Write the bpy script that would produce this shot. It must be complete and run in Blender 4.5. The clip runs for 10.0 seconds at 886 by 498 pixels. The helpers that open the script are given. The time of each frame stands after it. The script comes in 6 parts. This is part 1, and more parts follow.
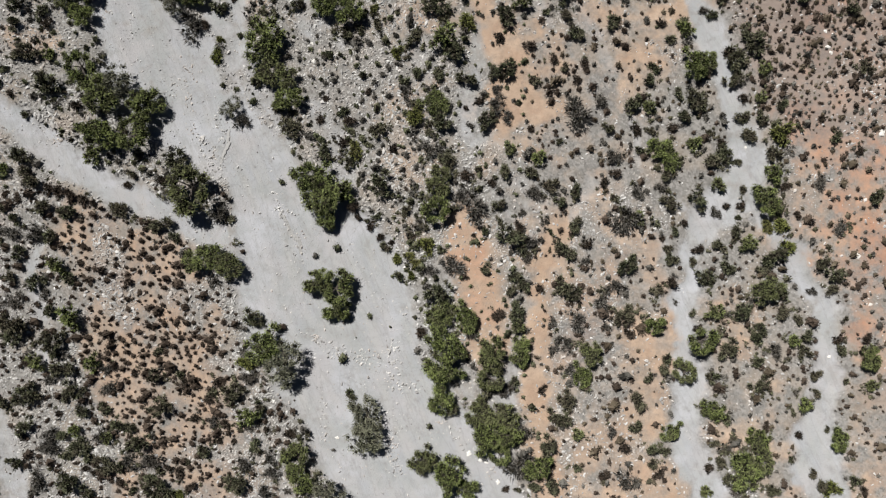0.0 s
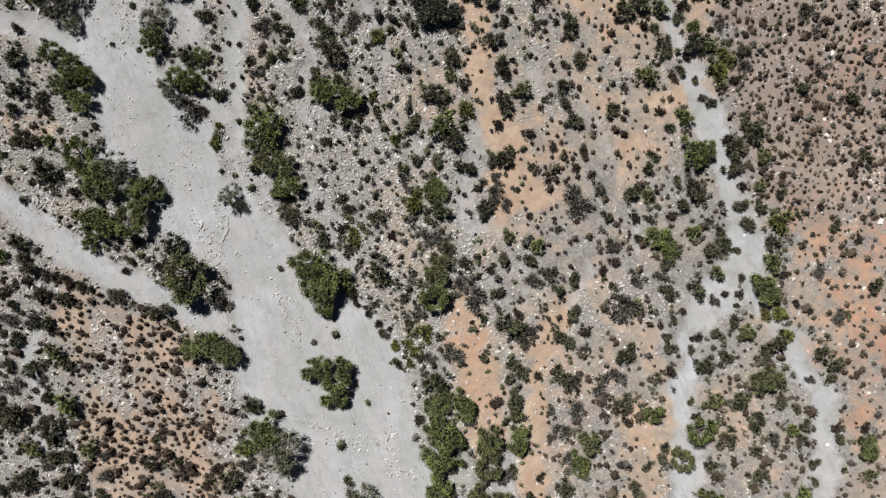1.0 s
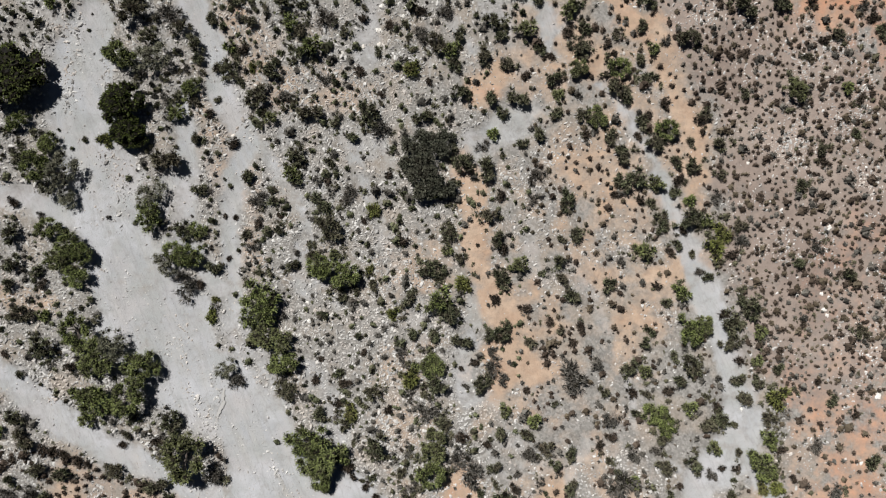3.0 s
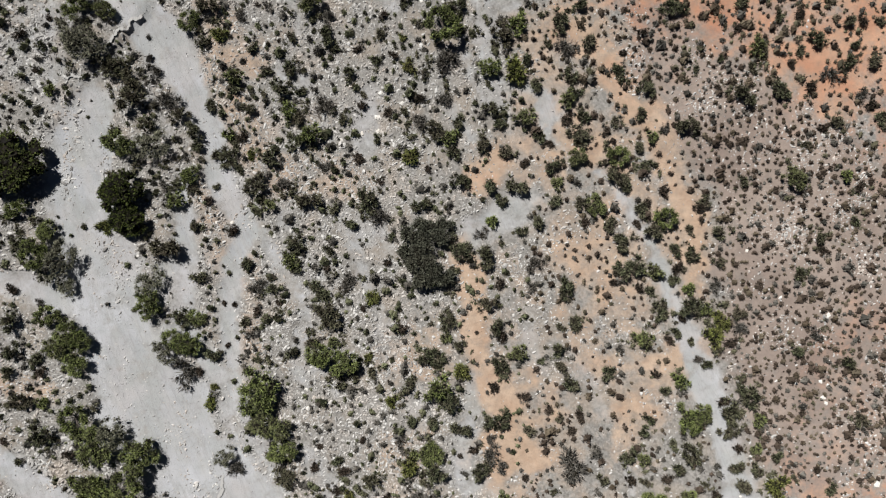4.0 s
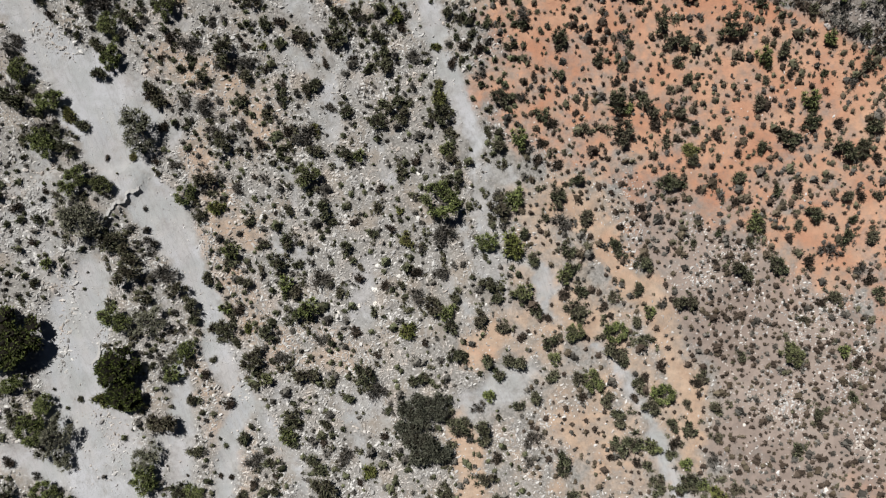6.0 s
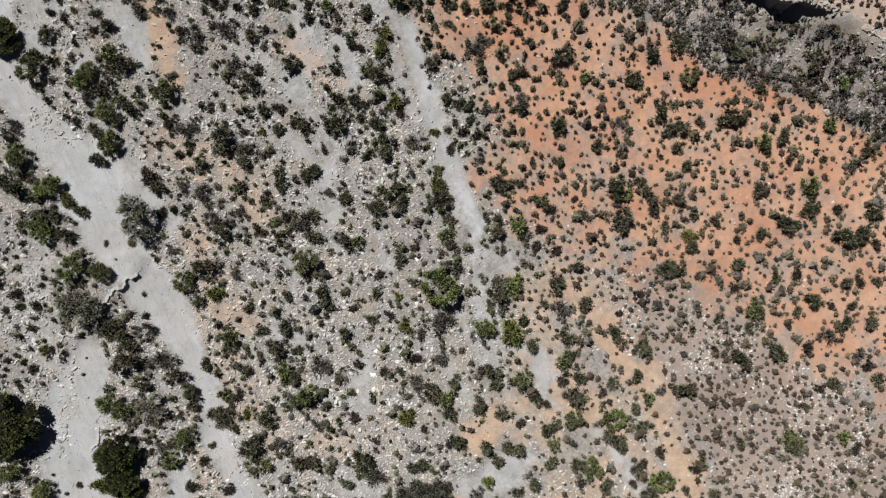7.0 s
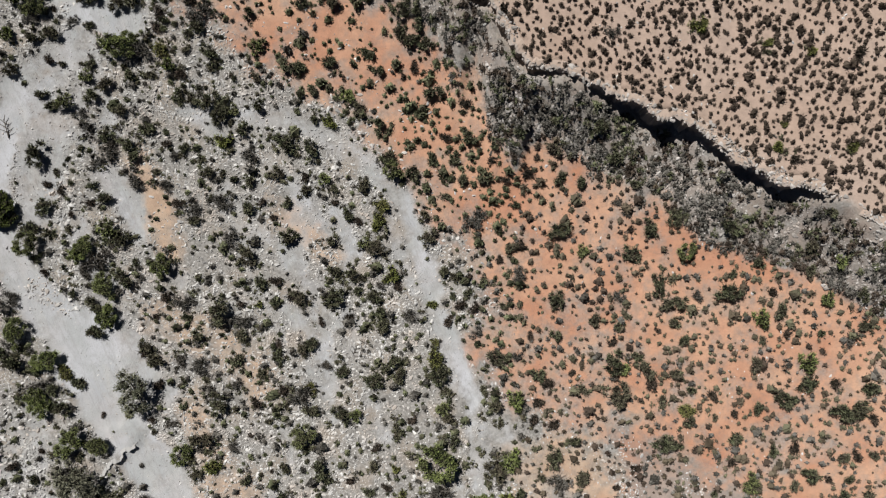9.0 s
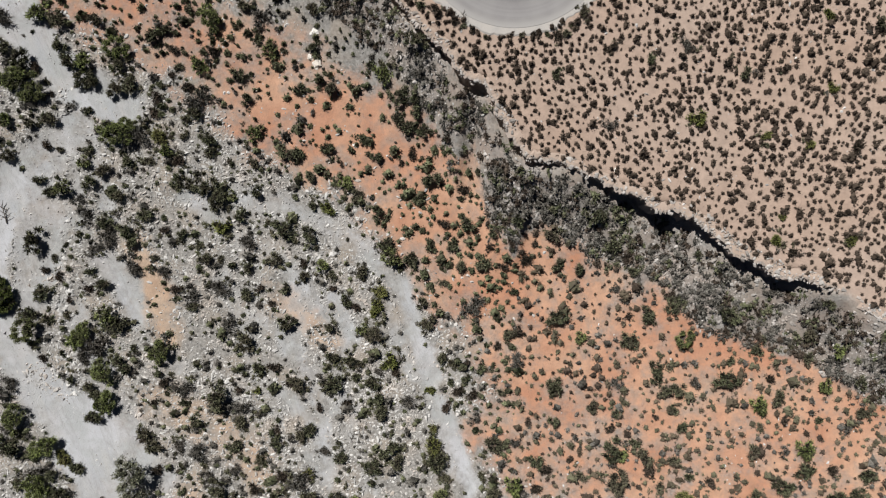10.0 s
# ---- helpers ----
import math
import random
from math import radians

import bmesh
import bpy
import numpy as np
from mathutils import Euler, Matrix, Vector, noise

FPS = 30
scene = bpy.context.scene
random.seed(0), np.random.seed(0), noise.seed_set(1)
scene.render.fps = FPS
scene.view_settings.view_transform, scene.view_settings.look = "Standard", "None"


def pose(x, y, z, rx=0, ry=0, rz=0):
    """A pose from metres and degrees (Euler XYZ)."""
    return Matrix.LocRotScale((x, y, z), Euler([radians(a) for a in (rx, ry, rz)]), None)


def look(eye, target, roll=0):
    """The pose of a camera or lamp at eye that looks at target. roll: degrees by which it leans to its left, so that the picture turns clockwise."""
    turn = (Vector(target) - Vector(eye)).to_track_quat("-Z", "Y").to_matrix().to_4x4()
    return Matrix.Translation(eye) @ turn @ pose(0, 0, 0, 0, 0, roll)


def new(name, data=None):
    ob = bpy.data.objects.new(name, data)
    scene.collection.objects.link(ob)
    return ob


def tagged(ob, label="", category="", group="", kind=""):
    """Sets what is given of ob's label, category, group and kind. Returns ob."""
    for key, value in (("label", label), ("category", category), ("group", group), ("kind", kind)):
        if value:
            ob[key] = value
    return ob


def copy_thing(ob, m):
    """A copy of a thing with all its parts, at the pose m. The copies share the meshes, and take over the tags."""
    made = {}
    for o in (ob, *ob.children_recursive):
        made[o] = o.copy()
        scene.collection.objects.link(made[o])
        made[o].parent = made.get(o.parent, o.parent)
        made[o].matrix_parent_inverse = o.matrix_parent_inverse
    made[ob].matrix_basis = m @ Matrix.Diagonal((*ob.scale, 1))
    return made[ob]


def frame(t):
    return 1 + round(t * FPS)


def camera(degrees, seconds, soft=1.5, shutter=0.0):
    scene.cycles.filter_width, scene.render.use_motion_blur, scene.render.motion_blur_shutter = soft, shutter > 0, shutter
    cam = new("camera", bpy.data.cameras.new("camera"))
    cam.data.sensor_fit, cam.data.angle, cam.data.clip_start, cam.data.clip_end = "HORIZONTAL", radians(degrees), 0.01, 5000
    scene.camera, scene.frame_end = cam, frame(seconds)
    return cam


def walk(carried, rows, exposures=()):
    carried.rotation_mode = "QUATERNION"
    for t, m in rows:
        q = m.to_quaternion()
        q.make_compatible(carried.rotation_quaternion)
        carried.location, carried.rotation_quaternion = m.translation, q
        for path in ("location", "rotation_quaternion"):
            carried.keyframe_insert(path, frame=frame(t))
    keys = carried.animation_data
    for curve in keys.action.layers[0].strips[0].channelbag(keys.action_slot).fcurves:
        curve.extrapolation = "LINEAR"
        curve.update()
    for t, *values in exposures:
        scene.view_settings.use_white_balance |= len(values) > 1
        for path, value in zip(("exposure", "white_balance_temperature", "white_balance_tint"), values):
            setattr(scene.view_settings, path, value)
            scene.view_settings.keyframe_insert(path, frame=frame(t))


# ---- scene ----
cam = camera(70.0, 10.0, soft=1.2)
PATH = [
    (0, pose(-0.424, -0.278, 59.335, 0.259, 0, -0.280)),
    (0.5, pose(-0.339, 3.785, 59.334, 0.244, 0, -0.171)),
    (1, pose(-0.245, 7.847, 59.335, 0.254, 0, -0.143)),
    (1.5, pose(-0.142, 11.909, 59.335, 0.261, 0, -0.156)),
    (2, pose(-0.046, 15.970, 59.336, 0.263, 0, -0.146)),
    (2.5, pose(0.038, 20.027, 59.339, 0.244, 0, -0.174)),
    (4, pose(0.238, 32.185, 59.385, 0.315, 0, -0.205)),
    (4.5, pose(0.311, 36.238, 59.393, 0.309, 0, -0.189)),
    (5, pose(0.388, 40.290, 59.395, 0.313, 0, -0.197)),
    (5.5, pose(0.481, 44.338, 59.393, 0.319, 0, -0.187)),
    (7, pose(0.712, 56.491, 59.388, 0.212, 0, -0.215)),
    (7.5, pose(0.783, 60.566, 59.384, 0.179, 0, -0.216)),
    (8, pose(0.850, 64.658, 59.382, 0.120, 0, -0.214)),
    (8.5, pose(0.911, 68.775, 59.380, 0.034, 0, -0.201)),
    (9, pose(0.999, 72.899, 59.380, -0.031, 0, -0.192)),
    (9.5, pose(1.107, 77.025, 59.381, -0.125, 0, -0.190)),
    (10, pose(1.206, 81.150, 59.382, -0.229, 0, -0.141)),
]
walk(cam, PATH)

# ---- daylight: a high sun, a little behind and to the left of the flight's heading ----
SUN_UP, SUN_TURN = 54.0, 37.0   # elevation; degrees west of the heading (+y)
way = Vector((-math.sin(radians(SUN_TURN)) * math.cos(radians(SUN_UP)), math.cos(radians(SUN_TURN)) * math.cos(radians(SUN_UP)), math.sin(radians(SUN_UP))))
sun = bpy.data.lights.new("sun", "SUN")
sun.energy, sun.angle, sun.color = 5.0, radians(0.53), (1.0, 0.975, 0.935)
lamp = new("sun", sun)
lamp.matrix_world = look(way * 400, (0, 0, 0))
world = bpy.data.worlds.new("sky")
scene.world = world
world.use_nodes = True
wn = world.node_tree.nodes
sky = wn.new("ShaderNodeTexSky")
sky.sky_type, sky.sun_disc, sky.sun_elevation, sky.sun_rotation = "NISHITA", False, radians(SUN_UP), radians(-SUN_TURN)
sky.altitude, sky.air_density, sky.dust_density = 2500, 0.3, 0.1
world.node_tree.links.new(sky.outputs["Color"], wn["Background"].inputs["Color"])
wn["Background"].inputs["Strength"].default_value = 0.028
scene.view_settings.exposure = 0.13

# ---- the lie of the land ----
def hash_noise(x, y, seed):
    """Smooth value noise between -1 and 1 on a lattice of one metre."""
    x, y = np.asarray(x, float), np.asarray(y, float)
    ix, iy = np.floor(x), np.floor(y)
    fx, fy = x - ix, y - iy
    fx, fy = fx * fx * (3 - 2 * fx), fy * fy * (3 - 2 * fy)

    def corner(a, b):
        v = np.sin(a * 127.1 + b * 311.7 + seed * 74.7) * 43758.5453
        return (v - np.floor(v)) * 2 - 1

    low = corner(ix, iy) * (1 - fx) + corner(ix + 1, iy) * fx
    high = corner(ix, iy + 1) * (1 - fx) + corner(ix + 1, iy + 1) * fx
    return low * (1 - fy) + high * fy


def rough(x, y, size, seed, octaves=3):
    total, gain = 0.0, 1.0
    for k in range(octaves):
        total = total + gain * hash_noise(np.asarray(x) / size, np.asarray(y) / size, seed + 7 * k)
        size, gain = size / 2.1, gain * 0.55
    return total


def ramp(v, a, b):
    u = np.clip((v - a) / (b - a), 0, 1)
    return u * u * (3 - 2 * u)


def band(x, y, points):
    """How far inside a winding band a place lies, in metres: points of x, y and half width."""
    best = np.full(np.shape(x), -1e3)
    for (ax, ay, aw), (bx, by, bw) in zip(points, points[1:]):
        dx, dy = bx - ax, by - ay
        u = np.clip(((x - ax) * dx + (y - ay) * dy) / (dx * dx + dy * dy + 1e-9), 0, 1)
        d = np.hypot(x - ax - u * dx, y - ay - u * dy)
        best = np.maximum(best, aw + u * (bw - aw) - d)
    return best


ZONES = []


def zone(layer, share, soft, *points):
    ZONES.append((layer, share, soft, points))


zone("sand", 1, 0.9, (-26.9, 17.2, 5.5), (-24.3, 12.8, 4.0), (-17.7, 8.0, 3.3), (-15.1, 2.2, 4.9), (-12.2, -3.1, 7.9), (-10.2, -8.3, 7.8), (-8.1, -13.6, 6.2), (-4.7, -18.9, 7.4), (-2.6, -23.2, 7.9), (1.9, -30.0, 7.9))
zone("sand", 1, 0.9, (-26.8, 17.5, 5.5), (-29.4, 21.8, 3.8), (-30.4, 26.0, 3.2), (-31.6, 30.2, 3.7), (-33.4, 34.5, 3.2), (-33.9, 38.7, 3.2), (-33.7, 42.9, 2.8), (-32.5, 46.6, 1.9))
zone("sand", 0.95, 0.8, (-46.0, 30.2, 1.0), (-39.5, 29.4, 1.1), (-35.0, 27.8, 1.7))
zone("sand", 1, 0.8, (-19.9, 17.5, 0.7), (-19.6, 21.8, 0.8), (-19.9, 27.0, 1.1), (-19.6, 31.2, 1.2), (-18.3, 34.4, 1.3), (-20.4, 38.6, 1.4), (-21.7, 43.9, 1.2), (-23.6, 48.1, 1.7), (-25.9, 51.9, 2.5), (-27.8, 54.5, 1.9), (-31.2, 58.8, 2.4), (-31.0, 61.9, 2.2), (-31.5, 65.6, 2.4))
zone("sand", 1, 0.8, (-32.9, 61.5, 2.4), (-33.9, 65.2, 2.5), (-37.1, 67.9, 2.2), (-39.2, 71.0, 1.7), (-41.3, 74.7, 2.1), (-41.7, 80.5, 2.1), (-39.6, 85.3, 1.6), (-39.1, 88.4, 1.3))
zone("sand", 1, 0.8, (-40.0, 105.8, 2.6), (-38.5, 102.7, 2.5), (-36.4, 99.5, 1.9), (-33.2, 96.6, 2.1), (-28.8, 94.5, 1.8))
zone("sand", 0.8, 0.8, (-30.7, 80.0, 1.1), (-28.3, 77.9, 1.7), (-27.5, 74.7, 1.1))
zone("sand", 1, 0.8, (-44.9, 15.0, 1.3), (-41.7, 12.9, 1.4), (-38.6, 10.5, 1.5), (-35.4, 8.1, 1.5), (-31.2, 5.7, 1.5), (-26.5, 3.6, 1.4), (-21.7, 1.7, 1.7))
zone("sand", 0.7, 0.7, (-38.1, 1.3, 0.7), (-39.4, -1.9, 0.9), (-37.8, -6.1, 0.6), (-37.6, -11.4, 0.5))
zone("sand", 0.7, 0.7, (-42.8, -14.5, 1.1), (-41.3, -18.7, 1.2), (-40.2, -24.0, 1.4))
zone("sand", 0.95, 0.7, (23.0, 24.2, 1.4), (24.5, 20.0, 1.6), (26.1, 15.7, 1.3), (27.4, 11.0, 1.4), (28.2, 7.8, 1.6), (25.2, 3.6, 1.6), (22.8, 0.5, 1.1), (22.3, -4.3, 1.3), (22.0, -9.6, 1.4), (22.2, -13.8, 1.6), (22.4, -18.0, 1.8), (24.0, -22.2, 1.8), (25.0, -27.4, 1.9))
zone("sand", 0.95, 0.7, (28.2, 7.3, 1.2), (29.2, 3.1, 0.8), (32.6, -0.1, 1.2), (34.1, -4.3, 1.2), (35.4, -8.6, 1.2), (35.6, -13.3, 1.3), (33.8, -17.5, 1.9), (34.0, -20.7, 2.2), (36.6, -23.4, 1.7), (38.2, -27.5, 1.7))
zone("sand", 0.9, 0.6, (25.4, 19.0, 1.8), (23.8, 21.4, 1.5), (22.3, 25.8, 0.7), (21.5, 30.0, 0.7), (19.7, 32.7, 0.6), (17.6, 35.3, 0.6), (16.5, 38.5, 0.6), (14.9, 40.1, 0.5))
zone("sand", 0.85, 0.6, (11.0, 42.2, 0.6), (10.0, 45.1, 1.1), (8.9, 47.0, 0.8), (3.9, 48.8, 0.4), (3.5, 53.3, 0.45), (3.2, 58.6, 0.6), (2.4, 61.3, 0.8), (1.6, 63.9, 0.8))
zone("sand", 0.9, 0.6, (3.3, 57.7, 0.6), (2.3, 63.5, 0.8), (0.5, 67.8, 0.9), (-1.1, 72.0, 0.9), (-2.1, 75.7, 0.8), (-3.0, 77.8, 0.8))
zone("sand", 0.55, 0.9, (-3.0, 77.8, 1.1), (-6.4, 81.0, 1.4), (-11.7, 84.7, 1.1), (-18.0, 85.8, 0.9), (-22.2, 86.0, 0.9))
zone("sand", 0.7, 0.8, (8.1, 37.5, 1.1), (6.5, 36.4, 1.8), (3.3, 34.3, 1.3), (1.7, 32.2, 1.1))
zone("sand", 0.6, 0.9, (3.2, 20.1, 1.3), (2.1, 10.6, 1.1), (4.7, 10.6, 0.9))
zone("sand", 0.6, 0.9, (13.1, 5.8, 0.8), (11.0, 2.1, 0.7), (7.2, -6.3, 0.8), (5.6, -14.7, 0.9))
zone("mauve", 0.35, 1.6, (-34.9, 2.3, 2.6), (-28.6, -2.5, 5.5), (-27.5, -8.3, 6.3), (-26.0, -14.6, 6.3), (-24.4, -21.4, 6.9), (-23.9, -26.7, 6.9))
zone("tan", 0.72, 1.6, (-34.9, 2.3, 2.6), (-28.6, -2.5, 5.5), (-27.5, -8.3, 6.3), (-26.0, -14.6, 6.3), (-24.4, -21.4, 6.9), (-23.9, -26.7, 6.9))
zone("tan", 0.5, 0.8, (-40.1, 19.8, 1.6), (-37.8, 19.5, 1.8))
zone("tan", 1, 1.4, (7.4, 22.2, 1.4), (7.1, 18.5, 1.6), (6.6, 15.8, 1.5), (8.1, 13.2, 2.6), (8.9, 10.5, 2.6), (4.2, 8.7, 1.6), (2.3, 6.9, 1.2))
zone("tan", 1, 1.4, (1.5, 2.1, 2.0), (2.3, 0.0, 2.4), (3.3, -4.2, 1.8), (3.8, -8.9, 2.2))
zone("tan", 1, 0.8, (10.5, 2.6, 1.1), (9.1, -1.6, 1.2), (8.0, -6.3, 0.8), (8.5, -11.1, 1.4), (8.5, -16.9, 1.4), (10.0, -22.1, 2.1))
zone("tan", 0.45, 4.5, (12.1, 20.0, 7.9), (12.1, 7.4, 7.4), (14.1, -3.2, 7.9), (17.2, -13.7, 8.4), (18.2, -23.3, 9.0), (18.2, -28.5, 9.0))
zone("tan", 0.55, 1.5, (26.7, -8.5, 2.6), (27.7, -13.8, 2.6), (28.2, -23.4, 3.2), (28.7, -28.5, 3.2))
zone("tan", 0.9, 0.8, (30.5, 3.1, 0.9), (30.0, 1.5, 0.9))
zone("tan", 1, 0.8, (5.5, 40.6, 1.3), (3.9, 39.1, 1.7))
zone("tan", 1, 0.8, (2.0, 32.2, 1.3), (3.0, 29.6, 1.6), (3.0, 24.8, 1.4), (3.8, 21.7, 1.4), (5.9, 18.0, 2.1))
zone("tan", 0.95, 1.0, (11.8, 53.8, 1.2), (13.9, 51.2, 1.6), (17.1, 48.0, 1.8), (19.7, 44.3, 2.1), (21.8, 40.6, 1.8), (22.6, 36.4, 1.4), (23.3, 32.1, 1.3), (24.1, 28.5, 0.7))
zone("tan", 0.8, 1.6, (12.3, 43.8, 2.1), (15.5, 41.7, 2.1), (18.6, 36.4, 1.1), (20.7, 33.2, 0.8))
zone("tan", 0.56, 5.0, (9.0, 47.0, 3.0), (11.8, 39.0, 5.0), (14.9, 30.1, 5.7), (14.9, 23.8, 7.0), (14.3, 17.3, 7.0))
zone("tan", 0.9, 1.6, (20.7, 21.6, 2.1), (23.8, 23.2, 1.4))
zone("tan", 0.38, 1.2, (-22.8, 37.6, 1.6), (-20.7, 34.4, 2.2), (-18.8, 29.7, 1.9), (-17.8, 23.9, 1.4))
zone("tan", 0.4, 1.2, (-11.4, 40.2, 2.1), (-8.3, 38.6, 2.4))
zone("tan", 0.6, 1.2, (-22.5, 58.2, 1.6), (-20.4, 51.8, 1.4), (-17.2, 49.7, 1.4))
zone("tan", 0.95, 1.2, (-27.3, 81.6, 0.8), (-26.3, 77.9, 1.5), (-24.6, 73.1, 1.1))
zone("tan", 0.35, 2.5, (-2.0, 24.0, 3.0), (-4.0, 12.0, 3.0), (-2.0, 2.0, 2.6))
zone("tan", 0.55, 1.2, (-14.6, 77.5, 1.0), (-12.5, 75.0, 1.4), (-9.5, 72.5, 1.3))
zone("tan", 0.5, 1.5, (-26.0, 67.0, 1.6), (-20.0, 64.5, 2.2), (-16.0, 60.5, 2.0))
zone("tan", 0.42, 1.5, (-21.5, 50.0, 1.6), (-18.5, 44.5, 2.3), (-15.0, 39.0, 2.3))
zone("red", 0.32, 5, (17.1, 50.6, 3.2), (27.7, 49.6, 5.8), (38.2, 46.9, 6.3), (39.2, 38.4, 4.2))
zone("tan", 0.5, 1.5, (9.7, 52.3, 2.6), (12.9, 55.4, 2.6), (16.6, 51.2, 3.2))
zone("red", 0.66, 3.5, (-34.0, 106.0, 4.0), (-22.1, 101.0, 5.0), (-12.7, 95.0, 5.5))
zone("red", 1, 3.0, (-12.7, 94.2, 5.2), (-5.8, 91.0, 5.0), (-0.1, 85.0, 5.6), (7.3, 76.7, 6.9), (15.2, 71.4, 8.4), (25.8, 69.3, 8.4), (33.7, 66.1, 6.9), (42.2, 60.8, 6.9))
zone("red", 0.85, 4.0, (6.6, 62.9, 3.2), (13.5, 61.8, 4.2), (22.5, 61.2, 6.1), (30.4, 59.6, 6.9), (39.3, 56.4, 7.4), (45.7, 54.2, 7.4))
zone("red", 0.8, 1.8, (35.6, 51.1, 2.6), (39.8, 49.0, 3.2))
zone("red", 0.5, 4.0, (34.2, 13.0, 4.2), (38.4, 8.8, 5.7), (38.0, 15.6, 4.7))
zone("red", 0.35, 3, (38.3, -8.1, 3.2), (37.3, -4.4, 1.6), (34.2, 0.9, 1.6))
zone("sand", 0.4, 1.5, (-37.8, 56.1, 2.4), (-38.6, 51.9, 2.9), (-36.8, 47.1, 2.4))
zone("pebbles", 0.5, 1.5, (-37.8, 56.1, 2.4), (-38.6, 51.9, 2.9), (-36.8, 47.1, 2.4))
zone("sand", 0.7, 1.2, (-24.6, 59.3, 1.3), (-28.6, 63.0, 2.9))
zone("red", 0.25, 0.9, (2.0, 0.8, 2.1), (3.5, -7.9, 1.9))
zone("red", 0.3, 0.8, (3.6, 39.3, 1.3), (4.4, 39.1, 1.3))
zone("mauve", 1, 2, (18.5, 55.1, 1.4), (21.9, 50.6, 2.6), (27.6, 45.3, 4.7), (33.4, 36.3, 8.7), (35.2, 25.8, 8.7), (36.4, 17.3, 8.4))
zone("tan", 0.3, 3.5, (37.9, 1.0, 5.0), (38.9, -6.3, 4.7))
zone("tan", 0.8, 1.5, (14.1, -8.5, 1.1), (18.3, -10.6, 2.1), (20.9, -15.3, 3.2), (18.8, -18.0, 2.1))
zone("sand", 0.85, 0.7, (-24.0, 38.0, 0.9), (-23.9, 31.7, 1.3), (-24.0, 28.0, 1.2), (-23.7, 24.3, 1.4), (-20.8, 21.1, 1.3))
zone("sand", 0.85, 0.8, (-30.8, 33.8, 2.1), (-30.0, 30.1, 2.2), (-27.9, 26.9, 1.2), (-25.6, 30.6, 1.3))
zone("pebbles", 0.6, 0.9, (-29.5, 31.7, 1.3), (-28.2, 29.0, 1.2))
zone("rubble", 1, 0.6, (-26.4, 68.6, 1.6), (-25.0, 65.4, 2.2), (-23.2, 62.2, 2.1), (-21.1, 59.6, 1.6))
zone("rubble", 1, 0.8, (-18.2, 66.5, 2.6), (-17.6, 60.1, 2.4), (-16.1, 54.8, 1.1))
zone("rubble", 1, 0.8, (-27.3, 68.6, 1.1), (-23.1, 66.0, 3.2), (-19.4, 62.8, 3.2), (-16.8, 58.6, 2.6))
zone("mauve", 0.35, 3, (35.9, 19.9, 6.3), (36.8, 4.6, 5.8), (38.9, -2.3, 4.2), (40.9, -14.9, 2.1), (42.9, -24.4, 3.2))
zone("red", 0.5, 3, (41.0, 24.0, 5.0), (39.5, 13.0, 7.0), (39.8, 4.0, 5.2), (40.2, -2.0, 3.6))
zone("tan", 0.6, 3, (37.5, 8.0, 5.5), (39.0, -3.0, 4.0), (41.0, -14.0, 4.5), (42.0, -26.0, 5.0))
zone("red", 0.75, 3, (14.0, 59.0, 3.5), (22.0, 56.0, 4.5), (30.0, 53.0, 5.0), (40.0, 48.5, 5.0), (44.0, 42.0, 4.0))
zone("tan", 0.7, 3, (11.0, 61.0, 3.0), (22.0, 57.0, 4.0), (32.0, 54.0, 5.0), (42.0, 49.0, 5.0))
zone("tan", 0.62, 3.0, (17.3, -4.3, 2.1), (19.3, -8.5, 3.7), (20.9, -13.8, 4.2), (18.8, -19.0, 4.2), (18.7, -24.3, 4.7))
zone("tan", 0.65, 2.4, (26.7, -6.4, 2.1), (28.3, -11.2, 3.2), (28.8, -17.0, 3.7), (28.7, -24.3, 4.2))
zone("mauve", 0.5, 1.5, (10.9, -9.5, 2.1), (15.2, -2.1, 2.1))
zone("sand", 0.62, 0.8, (-13.0, 77.6, 1.2), (-12.5, 74.4, 1.4), (-13.3, 71.7, 1.1), (-11.2, 69.1, 0.8))
zone("sand", 0.62, 0.8, (-13.6, 67.5, 0.9), (-10.4, 63.8, 1.1), (-9.4, 59.6, 0.7))
zone("sand", 0.62, 0.8, (-8.8, 76.5, 1.1), (-7.5, 72.3, 1.1), (-8.3, 69.6, 0.7))
zone("sand", 0.62, 0.8, (-15.8, 49.6, 0.9), (-12.6, 48.0, 1.2))
zone("sand", 0.62, 0.8, (-6.8, 46.9, 1.1), (-6.8, 41.7, 1.1))
zone("sand", 0.6, 0.7, (4.4, 53.2, 0.8), (4.6, 49.0, 0.7), (6.0, 46.2, 0.5))
zone("sand", 0.62, 0.8, (-20.1, 41.3, 0.7), (-18.3, 36.8, 1.1), (-16.5, 33.3, 0.8), (-13.6, 28.1, 0.7))
zone("sand", 0.62, 0.8, (-12.2, 62.4, 0.6), (-9.8, 59.7, 0.7), (-9.3, 56.6, 0.6))
zone("sand", 0.62, 0.8, (-6.1, 59.2, 0.5), (-4.5, 55.5, 0.5))
zone("sand", 0.62, 0.8, (-15.4, 81.5, 0.7), (-11.7, 76.8, 0.9), (-8.5, 73.1, 0.7))
zone("sand", 0.62, 0.8, (-22.7, 85.8, 0.7), (-18.0, 82.1, 0.8))
zone("sand", 0.62, 0.8, (-33.2, 92.1, 2.1), (-38.0, 88.4, 2.1), (-36.5, 83.2, 2.6), (-37.0, 76.8, 2.1))
zone("bar", 1, 0.25, (-35.7, 53.2, 2.9), (-31.5, 53.7, 2.4), (-28.7, 55.3, 1.3))
